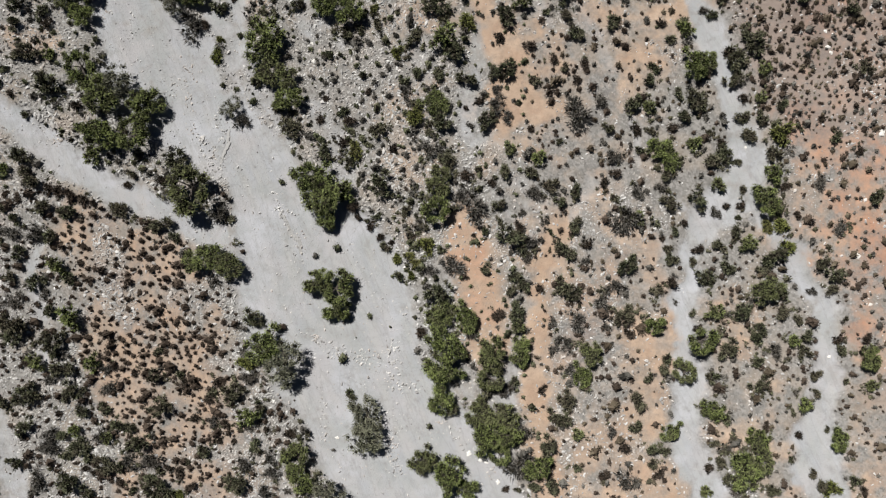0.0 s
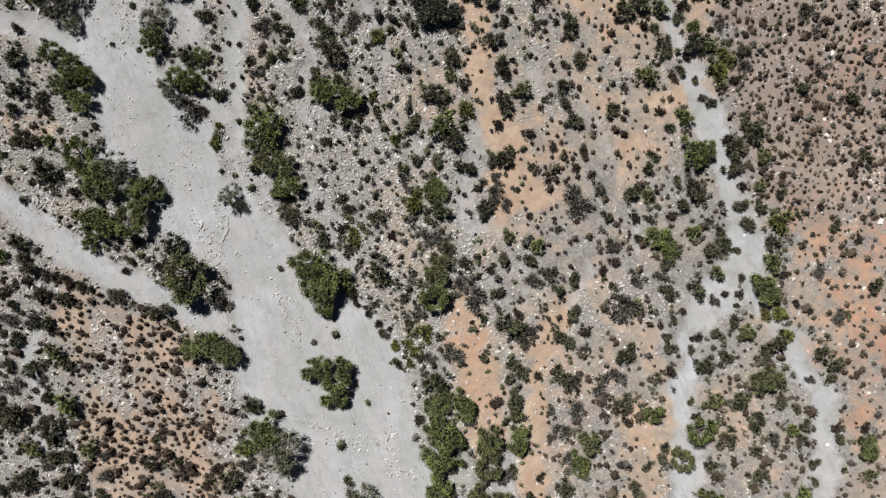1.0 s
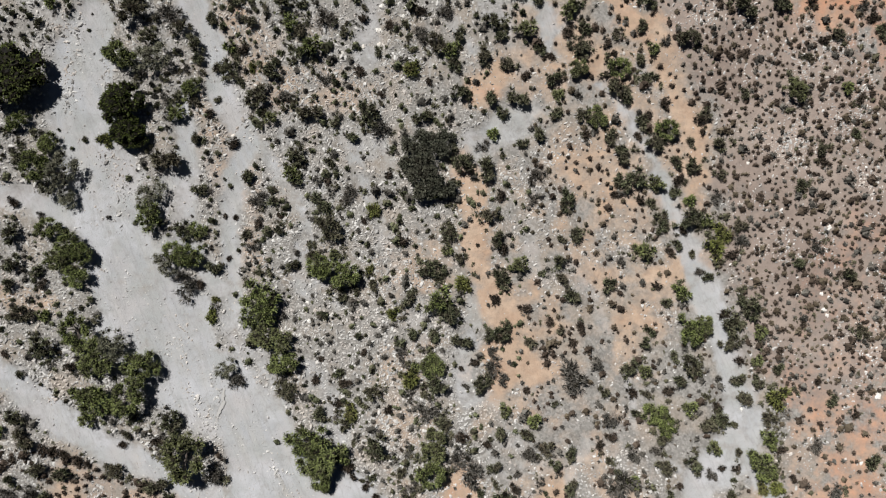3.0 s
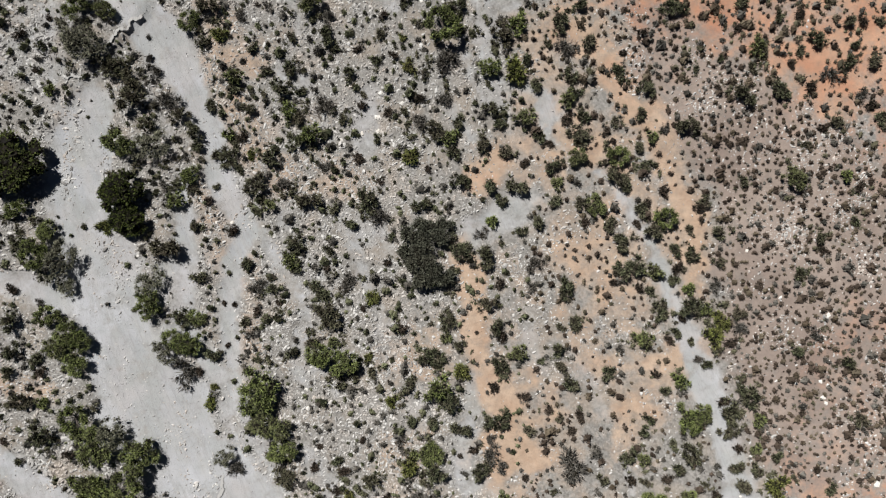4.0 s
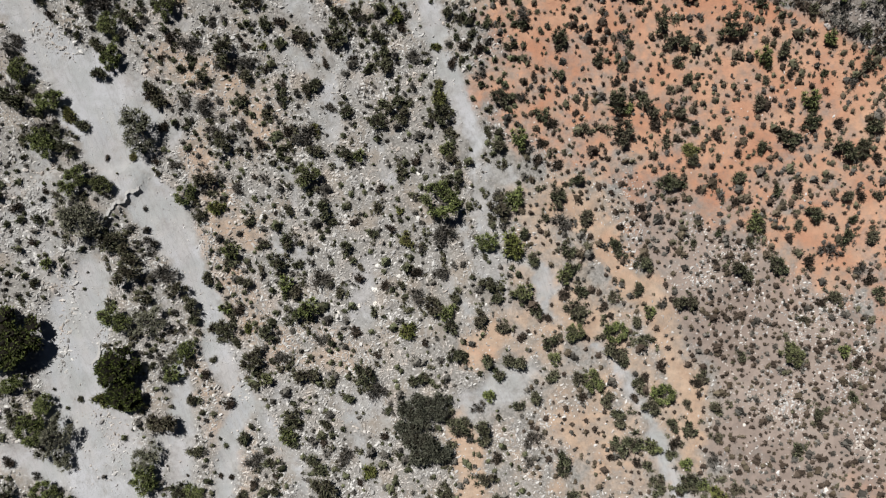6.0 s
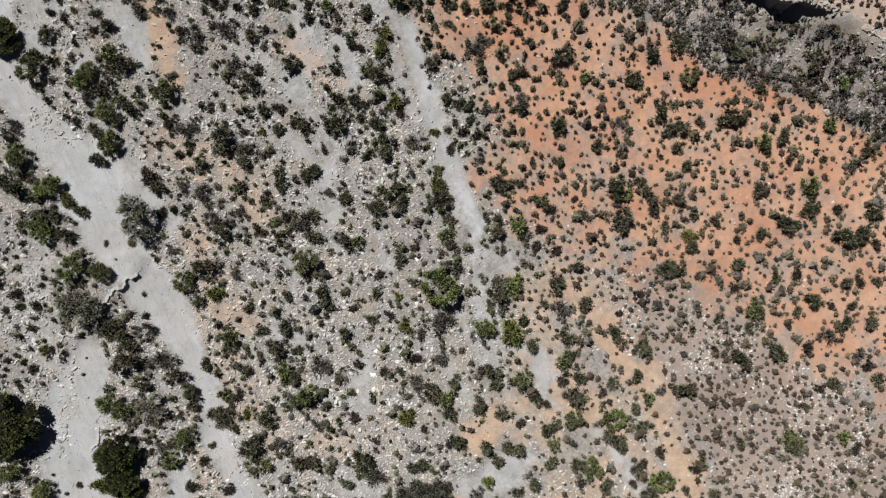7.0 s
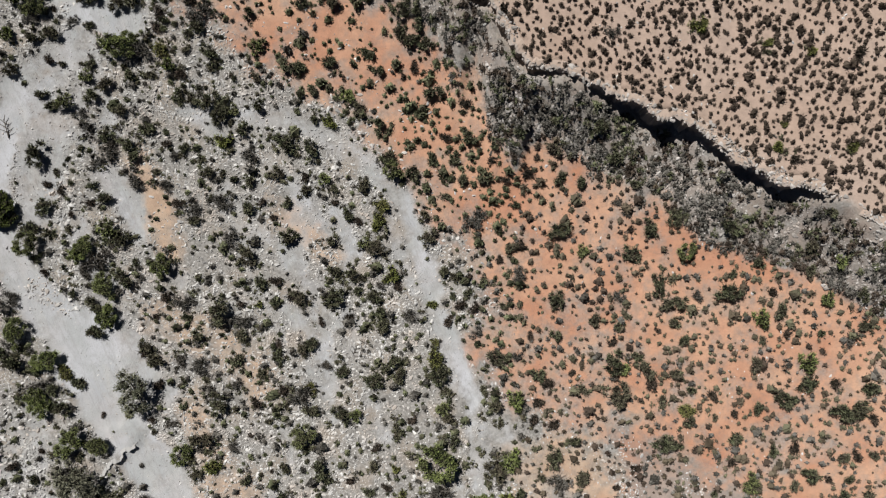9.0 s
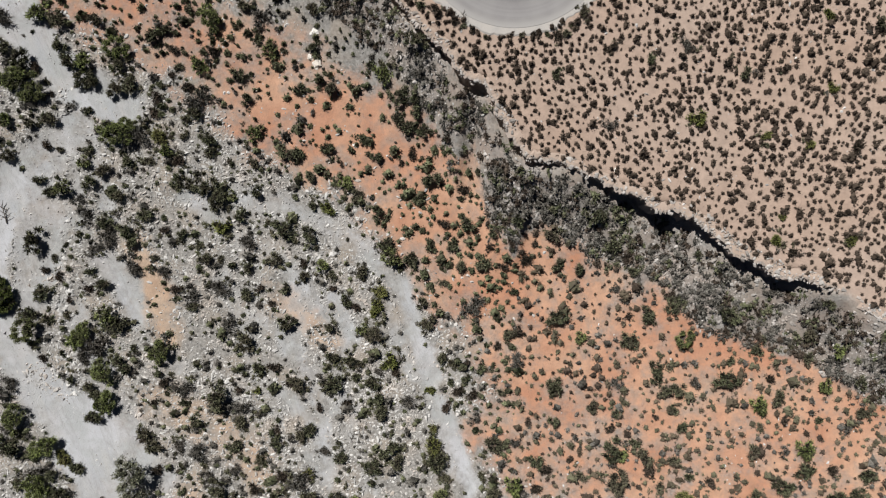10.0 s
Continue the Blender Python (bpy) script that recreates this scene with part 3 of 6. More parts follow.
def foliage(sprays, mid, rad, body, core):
    """Leaf sprays round lumps in each lobe's heart; core 1 colours them as shade."""
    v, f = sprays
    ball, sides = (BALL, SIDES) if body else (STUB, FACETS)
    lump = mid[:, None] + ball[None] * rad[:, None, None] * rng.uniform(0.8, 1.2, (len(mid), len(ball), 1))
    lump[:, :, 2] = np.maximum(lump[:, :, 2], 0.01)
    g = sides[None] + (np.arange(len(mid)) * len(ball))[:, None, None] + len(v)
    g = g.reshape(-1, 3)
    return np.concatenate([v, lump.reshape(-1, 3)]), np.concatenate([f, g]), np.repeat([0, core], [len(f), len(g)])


def crown(lobes, count, length, height, spread=0.62, lobe=(0.28, 0.46), base=0.3, uneven=0.25, body=True, slim=0.2, heart=0.62, splay=0.4, core=1):
    """Leaf sprays over a crown of many lobes within radius 1."""
    turn, far = rng.uniform(0, 2 * math.pi, lobes), np.sqrt(rng.uniform(0, 1, lobes)) * spread
    rad = rng.uniform(*lobe, lobes)
    stretch = 1 + uneven * np.cos(2 * (turn - rng.uniform(0, 3.1)))
    mid = np.stack([np.cos(turn) * far * stretch, np.sin(turn) * far * stretch, base * height + (height * (1 - base) - rad) * np.sqrt(np.clip(1 - (far / (spread * 1.08)) ** 2, 0.05, 1)) * rng.uniform(0.75, 1.0, lobes)], 1)
    pick = rng.choice(lobes, count, p=rad ** 2 / np.sum(rad ** 2))
    d = unit(rng.normal(0, 1, (count, 3)) + (0, 0, 0.4))
    at = mid[pick] + d * rad[pick][:, None] * rng.uniform(0.5, 0.95, count)[:, None]
    at[:, 2] = np.maximum(at[:, 2], 0.03 + 0.1 * rng.uniform(0, 1, count))
    flat = unit(at * (1, 1, 0) + 1e-6)
    return mid, foliage(blades(at, d + 0.45 * flat, length, length * slim, splay), mid, rad * heart, body, core)


def rods(pairs, thick, thin, sides=5):
    """Tapered stems between pairs of points."""
    verts, faces = [], []
    for (a, b) in pairs:
        a, b = np.asarray(a, float), np.asarray(b, float)
        w = unit(b - a)
        u = unit(np.cross(w, (0.31, 0.52, 0.79)))
        v = np.cross(w, u)
        n0 = len(verts)
        for p, r in ((a, thick), (a * 0.5 + b * 0.5 + u * thick * 0.8, (thick + thin) / 2), (b, thin)):
            for k in range(sides):
                t = 2 * math.pi * k / sides
                verts.append(p + r * (math.cos(t) * u + math.sin(t) * v))
        for ring in (0, 1):
            for k in range(sides):
                a0, a1 = n0 + ring * sides + k, n0 + ring * sides + (k + 1) % sides
                faces.append((a0, a1, a1 + sides, a0 + sides))
    return verts, faces


# ---- the ground: one sheet out to the horizon ----
def ground_sheet():
    far = np.array([5, 12, 25, 50, 100, 220, 500, 1100, 2400.0])
    xs = np.concatenate([-46 - far[::-1], np.arange(-46, 48.01, 0.42), 48 + far])
    ys = np.concatenate([-30 - far[::-1], np.arange(-30, 112.01, 0.42), 112 + far])
    gx, gy = np.meshgrid(xs, ys)
    verts = np.stack([gx, gy, land(gx, gy)], -1).reshape(-1, 3)
    w, h = len(xs), len(ys)
    k = (np.arange(h - 1)[:, None] * w + np.arange(w - 1)[None, :]).ravel()
    faces = np.stack([k, k + 1, k + 1 + w, k + w], 1)
    me = mesh_of("ground", verts, faces, SOIL, True)
    sand, tan, red, mauve, high = (np.broadcast_to(v, gx.shape).ravel() for v in soils(gx, gy))
    one = np.ones_like(sand)
    for name, cols in (("soil", (sand, tan, red, one)), ("shale", (mauve, high, one * 0, one))):
        layer = me.attributes.new(name, "FLOAT_COLOR", "POINT")
        layer.data.foreach_set("color", np.stack(cols, 1).astype(np.float32).ravel())
    return tagged(new("ground", me), "dry river flats of grey gravel, tan sand and orange earth", "ground", "", "structure")


ground_sheet()


# ---- the broken edge of the terrace ----
def terrace_edge():
    xs = np.arange(EDGE_X[2], 52, 0.02)
    ys = edge_y(xs)
    run = np.concatenate([[0], np.cumsum(np.hypot(np.diff(xs), np.diff(ys)))])
    s = np.arange(0, run[-1], 0.16)
    x, y = np.interp(s, run, xs), np.interp(s, run, ys)
    tx, ty = np.gradient(x), np.gradient(y)
    ln = np.hypot(tx, ty)
    nx, ny = -ty / ln, tx / ln            # towards the terrace
    nx, ny = np.convolve(nx, np.ones(7) / 7, "same"), np.convolve(ny, np.ones(7) / 7, "same")
    nx[:4], ny[:4], nx[-4:], ny[-4:] = nx[4], ny[4], nx[-5], ny[-5]
    jag = 0.22 * rough(s, s * 0 + 3, 1.1, 31, 4) + 0.08 * rng.normal(0, 1, len(s))
    rows = []
    for off, z0, amp in ((0.95, None, 0.2), (0.55, 0.04, 0.7), (0.25, 0.02, 0.9), (0.0, -0.05, 1.0), (0.05, -0.5, 1.0), (0.18, -1.1, 1.2), (0.12, -2.0, 1.2), (0.0, -3.0, 1.3), (-0.1, -4.4, 1.0)):
        d = off + amp * jag + (0.12 * rough(s, s * 0 + off * 9, 0.5, 37, 2) if z0 and z0 < 0 else 0)
        px_, py_ = x + nx * d, y + ny * d
        z = TERRACE + (z0 if z0 is not None else 0.0) + 0.06 * rough(px_, py_, 0.6, 41)
        if z0 is None:
            z = land(px_, py_) - 0.05
        rows.append(np.stack([px_, py_, z], 1))
    verts = np.concatenate(rows)
    w, k = len(s), []
    for r in range(len(rows) - 1):
        i = np.arange(w - 1) + r * w
        k.append(np.stack([i, i + w, i + w + 1, i + 1], 1))
    me = mesh_of("terrace_edge", verts, np.concatenate(k), ROCK)
    me.materials.append(EARTH)
    me.polygons.foreach_set("material_index", np.repeat([1, 1, 0, 0, 0, 0, 0, 0], w - 1).astype(np.int32))
    return tagged(new("terrace_bank", me), "crumbling earth and rock bank below the terrace", "bank", "", "structure")


terrace_edge()


# ---- undercut gravel banks in the wash ----
def cut_bank(height, *line):
    """A low broken step: gravel stands height above the bed on its left side."""
    line = np.array(line)
    run = np.concatenate([[0], np.cumsum(np.hypot(*np.diff(line, axis=0).T))])
    s = np.arange(0, run[-1], 0.07)
    x, y = np.interp(s, run, line[:, 0]), np.interp(s, run, line[:, 1])
    tx, ty = np.gradient(x), np.gradient(y)
    nx, ny = -ty / np.hypot(tx, ty), tx / np.hypot(tx, ty)
    jag = 0.2 * rough(s, s * 0 + height * 50, 0.6, 43, 3) + 0.03 * rng.normal(0, 1, len(s))
    fade = np.sqrt(np.clip(np.minimum(s, run[-1] - s) / (0.35 * run[-1]), 0, 1))
    base = land(x, y)
    rows = []
    for off, up, amp in ((0.5, -0.1, 0.3), (0.28, 0.4, 0.7), (0.08, 0.9, 1.0), (0.0, 1.0, 1.0), (0.06, 0.55, 1.0), (0.05, -0.4, 1.0)):
        rows.append(np.stack([x + nx * (off + amp * jag), y + ny * (off + amp * jag), base + height * fade * up * (1 + 0.2 * jag) - 0.03], 1))
    w = len(s)
    i = np.concatenate([np.arange(w - 1) + r * w for r in range(len(rows) - 1)])
    ob = new("gravel_bank", mesh_of("gravel_bank", np.concatenate(rows), np.stack([i, i + w, i + w + 1, i + 1], 1), SILT))
    return tagged(ob, "low undercut bank of grey gravel in the wash", "bank", "", "structure")


cut_bank(0.2, (-31.13, 50.62), (-30.71, 51.78), (-29.97, 52.72), (-29.23, 53.14), (-28.81, 53.98), (-28.07, 54.40), (-27.54, 55.14))
cut_bank(0.2, (-35.53, 48.60), (-34.53, 48.81), (-33.68, 48.59), (-32.94, 48.91))
cut_bank(0.18, (-32.37, 37.61), (-31.89, 38.25), (-31.57, 39.19), (-31.42, 40.14))
cut_bank(0.12, (-21.05, 7.94), (-20.51, 9.52), (-20.09, 11.47))
cut_bank(0.12, (-15.79, 3.28), (-15.11, 1.80), (-14.22, 0.53), (-13.70, -0.53))


# ---- the road's bend on the terrace ----
def bend_strip(inner, outer, z, name, material, ragged=0.0):
    """A hairpin: half a circle, open towards +y, with two straight arms."""
    line = [(math.pi, 45.0)] + [(math.pi + math.pi * k / 96, 0.0) for k in range(97)] + [(2 * math.pi, 45.0)]
    verts, faces = [], []
    for t, ahead in line:
        stray = ragged * float(rough(t * 9, ahead, 0.8, 45))
        for r in (inner - 0.4, inner, (inner + outer) / 2, outer + stray, outer + stray + 0.4):
            verts.append((BEND[0] + r * math.cos(t), BEND[1] + r * math.sin(t) + ahead, z))
    for k in range(0, len(verts), 5):
        verts[k], verts[k + 4] = (*verts[k][:2], z - 0.25), (*verts[k + 4][:2], z - 0.25)
    for i in range(len(line) - 1):
        for r in range(4):
            a = i * 5 + r
            faces.append((a, a + 1, a + 6, a + 5))
    me = mesh_of(name, verts, faces, material)
    return new(name, me)


def asphalt_material():
    n = Nodes("worn_asphalt", 0.8)
    colour = n.mix(n.remap(n.noise(0.7, 4), 0.3, 0.7), (0.20, 0.19, 0.195), (0.26, 0.25, 0.25))
    away = n.tree.nodes.new("ShaderNodeVectorMath")
    away.operation = "DISTANCE"
    n.link(n.place(), away.inputs[0])
    away.inputs[1].default_value = (*BEND, TERRACE)
    wear = n.add("ShaderNodeTexNoise", Scale=0.9, Detail=3.0)      # wheel tracks that follow the bend
    wear.noise_dimensions = "1D"
    n.link(away.outputs["Value"], wear.inputs["W"])
    colour = n.mix(n.remap(wear.outputs["Fac"], 0.35, 0.65, 0.0, 0.6), colour, (0.33, 0.32, 0.32))
    colour = n.mix(n.remap(away.outputs["Value"], 7.7, 8.6, 0.0, 0.7), colour, (0.40, 0.385, 0.37))
    colour = n.mix(n.remap(n.noise(25.0, 3), 0.4, 0.8, 0.0, 0.4), colour, (0.34, 0.33, 0.32))
    return n.done(colour, n.noise(40.0, 2), 0.01)


def gravel_material():
    n = Nodes("shoulder_gravel", 0.95)
    colour = n.mix(n.remap(n.noise(1.1, 4), 0.3, 0.7), (0.42, 0.405, 0.39), (0.49, 0.46, 0.43))
    colour = n.mix(n.remap(n.noise(16.0, 4, 0.7), 0.45, 0.75, 0.0, 0.5), colour, (0.3, 0.27, 0.25))
    return n.done(colour, n.noise(20.0, 3), 0.02)


tagged(bend_strip(3.0, 8.6, TERRACE + 0.085, "road", asphalt_material()), "worn grey asphalt road on a tight bend", "road", "", "structure")
tagged(bend_strip(2.4, 9.15, TERRACE + 0.06, "road_shoulder", gravel_material(), 0.22), "pale gravel shoulder along the road", "shoulder", "", "structure")


# ---- plants ----
PLACED = []
STOCK = {}


def soil_name(x, y):
    sand, tan, red, mauve, high = (float(v) for v in soils(np.float64(x), np.float64(y)))
    if high > 0.5:
        return "on the pinkish sandy terrace"
    best = max((sand, "on the smooth grey gravel wash"), (tan, "on tan sandy earth"), (red, "on orange earth"), (mauve, "on mauve-grey shale"), (0.35, "on grey stony ground"))
    return best[1]


def plant(kind, makers, x, y, r, words, category, tall):
    """Set down one plant of the kind: the first of each habit is built, later ones are copies of it."""
    r = r * 1.12
    habit = len(PLACED) % makers
    key = (kind, habit)
    turn = rng.uniform(0, 2 * math.pi)
    lean = rng.normal(0, 0.04, 2)
    wide = r * rng.uniform(0.94, 1.1)
    m = Matrix.LocRotScale((x, y, float(land(x, y)) - 0.03), Euler((lean[0], lean[1], turn)), (wide, r * r / wide, r * tall * rng.uniform(0.85, 1.15)))
    if key in STOCK:
        first = STOCK[key].scale
        ob = copy_thing(STOCK[key], m @ Matrix.Diagonal((1 / first[0], 1 / first[1], 1 / first[2], 1)))
    else:
        ob = STOCK[key] = kind(habit)
        ob.matrix_basis = m
    PLACED.append((x, y, r))
    return tagged(ob, words + " " + soil_name(x, y), category, category + "s of the river flats")



def build_tree(name, leaf, lobes, count, length, height, lobe, spread=0.62, base=0.2, slim=0.2, core=0.62, splay=0.6):
    root = new(name)
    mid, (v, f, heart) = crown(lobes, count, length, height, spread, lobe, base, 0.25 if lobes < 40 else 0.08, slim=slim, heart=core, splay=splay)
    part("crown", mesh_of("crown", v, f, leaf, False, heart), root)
    fork = np.array((0.02, -0.03, height * 0.3))
    pairs = [((0, 0, -0.05), fork)]
    wood, polys = rods(pairs, 0.075, 0.05, 7)
    part("trunk", mesh_of("trunk", wood, polys, BARK), root)
    for m in mid[:6]:
        part("limb", mesh_of("limb", *rods([(fork, m)], 0.035, 0.012), BARK), root)
    return root


def make_thorn_tree(h):
    return build_tree("thorn_tree", OLIVE, 20 + 2 * h, 2900, 0.10, 1.15, (0.15, 0.30), 0.76, splay=0.75)


def make_grey_tree(h):
    return build_tree("grey_tree", GREYGREEN, 28, 2400, 0.10, 1.15, (0.14, 0.27), 0.8, 0.2, 0.17, 0.45, 0.7)


def make_dense_tree(h):
    return build_tree("dense_tree", DEEP, 52, 4600, 0.075, 1.1, (0.17, 0.25), 0.72, 0.08, 0.34, 0.8)


def build_shrub(name, leaf, lobes, count, length, height, stems, spread=0.55, lobe=(0.28, 0.46), reach=0.85, thick=0.03, slim=0.2, core=0.62):
    root = new(name)
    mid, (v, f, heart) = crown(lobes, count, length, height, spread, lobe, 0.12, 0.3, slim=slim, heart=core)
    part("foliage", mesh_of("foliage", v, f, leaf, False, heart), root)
    turn, lift = np.arange(stems) * 2.4 + rng.normal(0, 0.3, stems), rng.uniform(0.25, 1.2, stems)
    d = np.stack([np.cos(turn) * np.cos(lift), np.sin(turn) * np.cos(lift), np.sin(lift) * height], 1) * rng.uniform(0.65, reach, (stems, 1))
    sv, sf = rods([((0, 0, -0.05), p) for p in d], thick, thick * 0.35, 3)
    part("woody_base", mesh_of("woody_base", sv, sf, BARK), root)
    return root


def make_tall_shrub(h):
    return build_shrub("tall_shrub", SCRUB if h else OLIVE, 10 + h, 620, 0.20, 1.15, 6, 0.66, (0.21, 0.36))


def make_shrub(h):
    return build_shrub("shrub", SCRUB if h else OLIVE, 7 + h, 400, 0.24, 1.1, 5, 0.6, (0.24, 0.4))


def make_low_shrub(h):
    return build_shrub("low_shrub", SCRUB if h % 2 else BROWN, 5 + h, 240, 0.29, 1.0, 4)


def make_grey_shrub(h):
    return build_shrub("grey_shrub", ASHEN, 10, 480, 0.24, 0.75, 26, 0.6, (0.22, 0.4), 1.0, 0.018, 0.13, 0.45)


def make_yellow_shrub(h):
    return build_shrub("yellow_shrub", LIME, 9, 640, 0.19, 0.85, 5)


def make_brown_bush(h):
    return build_shrub("brown_bush", BROWN, 6, 340, 0.25, 0.85, 7)


def make_dusky_tree(h):
    return build_tree("dusky_tree", DUSK, 20, 2600, 0.12, 1.15, (0.2, 0.34), 0.74, 0.1, 0.22, 0.55)


def dusky_tree(x, y, r):
    plant(make_dusky_tree, 2, x, y, r, "dark grey-green rounded tree", "tree", 0.9)


def thorn_tree(x, y, r):
    plant(make_thorn_tree, 5, x, y, r, "olive-green thorn tree", "tree", 0.95)


def grey_tree(x, y, r):
    plant(make_grey_tree, 3, x, y, r, "airy grey-green tree", "tree", 0.95)


def dense_tree(x, y, r):
    plant(make_dense_tree, 2, x, y, r, "dark dense-crowned tree", "tree", 0.85)


def tall_shrub(x, y, r):
    plant(make_tall_shrub, 6, x, y, r, "large dark green shrub", "shrub", 1.0)


def shrub(x, y, r):
    plant(make_shrub, 6, x, y, r, "dark green rounded shrub", "shrub", 1.0)


def low_shrub(x, y, r):
    plant(make_low_shrub, 6, x, y, r, "low dark shrub", "shrub", 1.0)


def grey_shrub(x, y, r):
    plant(make_grey_shrub, 5, x, y, r, "grey twiggy half-dry shrub", "shrub", 1.0)


def yellow_shrub(x, y, r):
    plant(make_yellow_shrub, 3, x, y, r, "bright yellow-green shrub", "shrub", 1.0)


def brown_bush(x, y, r):
    plant(make_brown_bush, 3, x, y, r, "low brown dry bush", "bush", 0.9)


dusky_tree(-1.7, 31.2, 1.9); dusky_tree(-0.5, 30.2, 1.6); dusky_tree(-2.3, 33.6, 1.75); dusky_tree(-0.4, 34.0, 1.6)
dense_tree(-29.5, 37.8, 2.2); dense_tree(-28.8, 35.3, 1.75); dense_tree(-39.4, 40.4, 3.3); dense_tree(-40.3, 76.7, 1.86)
thorn_tree(-13.7, -21.2, 1.35); thorn_tree(-0.2, -21, 1.71); thorn_tree(1.9, -22.3, 1.15); thorn_tree(-14, -19, 1.45); thorn_tree(-2.4, -19.5, 1.4)
thorn_tree(2.7, -15.1, 1.35); thorn_tree(3.4, -17.4, 1.66); thorn_tree(4.5, -15.2, 1.75); thorn_tree(4.7, -19, 1.24); thorn_tree(5.5, -17.1, 1.34)
thorn_tree(8.1, -20.2, 1.34); thorn_tree(20.7, -17, 1.04); thorn_tree(27.3, -20.1, 1.95); thorn_tree(28.5, -19.5, 1.44); thorn_tree(28.6, -17.6, 1.14)
thorn_tree(36.1, -17.9, 1.04); thorn_tree(-0.4, -11.4, 1.65); thorn_tree(-0.4, -13.7, 1.55); thorn_tree(3.7, -11.9, 1.34); thorn_tree(4, -9.6, 1.55)
thorn_tree(6.6, -9.4, 1.35); thorn_tree(12.3, -11.5, 1.14); thorn_tree(13.1, -9.4, 1.29); thorn_tree(21.9, -11.5, 1.24); thorn_tree(24.4, -14.9, 1.14)
thorn_tree(38.6, -10, 1.24); thorn_tree(-16.8, -8.7, 1.86); thorn_tree(-10.6, -5.4, 1.41); thorn_tree(-10.3, -3.6, 1.82); thorn_tree(-0.7, -6.2, 1.55)
thorn_tree(-0.4, -8.8, 1.85); thorn_tree(1.7, -6.2, 1.34); thorn_tree(19.3, -7.2, 1.03); thorn_tree(23.2, -8.6, 1.45); thorn_tree(29.3, -4, 1.44)
thorn_tree(-22.6, -0.9, 1.7); thorn_tree(-20.6, -1.2, 1.51); thorn_tree(-12.2, -2.8, 1.51); thorn_tree(-23.5, 5.8, 2.35); thorn_tree(-12.3, 6.8, 1.86)
thorn_tree(-11.4, 3.3, 1.3); thorn_tree(-11, 5, 2.07); thorn_tree(-0.9, 5.8, 1.55); thorn_tree(-0.9, 3.7, 1.45); thorn_tree(20.6, 8.2, 1.14)
thorn_tree(29.5, 4.3, 1.45); thorn_tree(-32.2, 10.8, 1.75); thorn_tree(-32, 13.9, 2.0); thorn_tree(-28.9, 10.6, 1.8); thorn_tree(-28, 13.5, 1.7)
thorn_tree(-14.6, 14, 1.35); thorn_tree(-1.3, 13.6, 1.4); thorn_tree(19.7, 9, 1.24); thorn_tree(-33.9, 17, 1.65); thorn_tree(-16.9, 19.4, 2.17)
thorn_tree(-15.7, 16.3, 1.76); thorn_tree(22.7, 17.1, 1.44); thorn_tree(24.2, 17.1, 0.93); thorn_tree(-36.6, 26.4, 1.14); thorn_tree(-35.8, 23.3, 1.14)
thorn_tree(-34.7, 25.1, 1.24); thorn_tree(-33.8, 24.2, 1.25); thorn_tree(-33.7, 21.7, 1.3); thorn_tree(-25, 24.2, 1.15)
thorn_tree(-23.4, 23.9, 1.35); thorn_tree(-22.7, 26.3, 0.94); thorn_tree(-10.9, 22.7, 1.45); thorn_tree(-9.1, 22, 1.45); thorn_tree(-37.3, 32, 1.55)
thorn_tree(-27.2, 27.5, 1.4); thorn_tree(-39.3, 36.4, 1.04); thorn_tree(-36.7, 34, 1.14); thorn_tree(14.4, 36.2, 1.14); thorn_tree(20.9, 35.3, 1.14)
thorn_tree(32.6, 38.9, 1.14); thorn_tree(-29.6, 42.4, 1.45); thorn_tree(-23.4, 39.2, 1.04); thorn_tree(12.4, 41, 1.03); thorn_tree(16.5, 41, 1.14)
thorn_tree(4.7, 49.4, 1.04); thorn_tree(-33.5, 55, 1.34); thorn_tree(-31.3, 54.9, 1.04); thorn_tree(-12.3, 55.6, 1.35); thorn_tree(0.4, 52.9, 1.85)
thorn_tree(-36.7, 58.7, 1.35); thorn_tree(-36.1, 62.5, 1.25); thorn_tree(-38.8, 65.1, 1.25); thorn_tree(-30, 66.8, 1.25); thorn_tree(-37.7, 73.4, 1.25)
thorn_tree(-32.8, 72.5, 1.04); thorn_tree(-32.5, 73.3, 0.94); thorn_tree(-30.5, 69.4, 1.25); thorn_tree(-25, 71.5, 1.15); thorn_tree(23.4, 72.5, 0.93)
thorn_tree(-29.1, 91.6, 1.45); thorn_tree(-28, 92.5, 0.94); thorn_tree(-38, 96.6, 1.45); thorn_tree(-37.1, 95.6, 1.25); thorn_tree(-29.2, 99.7, 1.24)
thorn_tree(-20.4, 102.3, 1.2)
grey_tree(-11.2, -22.1, 1.46); grey_tree(-7.7, -15.6, 1.92); grey_tree(-7.5, -17.5, 1.82); grey_tree(-15.2, -10.4, 2.07); grey_tree(-20.1, 13.3, 1)
grey_tree(-30.6, 15.6, 1.6); grey_tree(-25.6, 23, 1.15); grey_tree(-35.5, 31.5, 1.86); grey_tree(-34.8, 29.2, 1.04); grey_tree(-27.1, 29.5, 1.5)
grey_tree(-26.8, 42.1, 1.66); grey_tree(-32.9, 51.6, 2.1); grey_tree(-27.4, 59.9, 1.96)
tall_shrub(-35.2, -21.5, 1.04); shrub(-33.7, -22.3, 0.84); low_shrub(-29.4, -22.3, 0.47); shrub(-27.7, -21.1, 0.73); tall_shrub(-26.9, -22.2, 1.25)
low_shrub(-23.9, -21.9, 0.52); tall_shrub(-19.6, -21.8, 1.04); low_shrub(5.3, -22.4, 0.42); low_shrub(6.4, -22.4, 0.37); shrub(7.9, -22, 0.73)
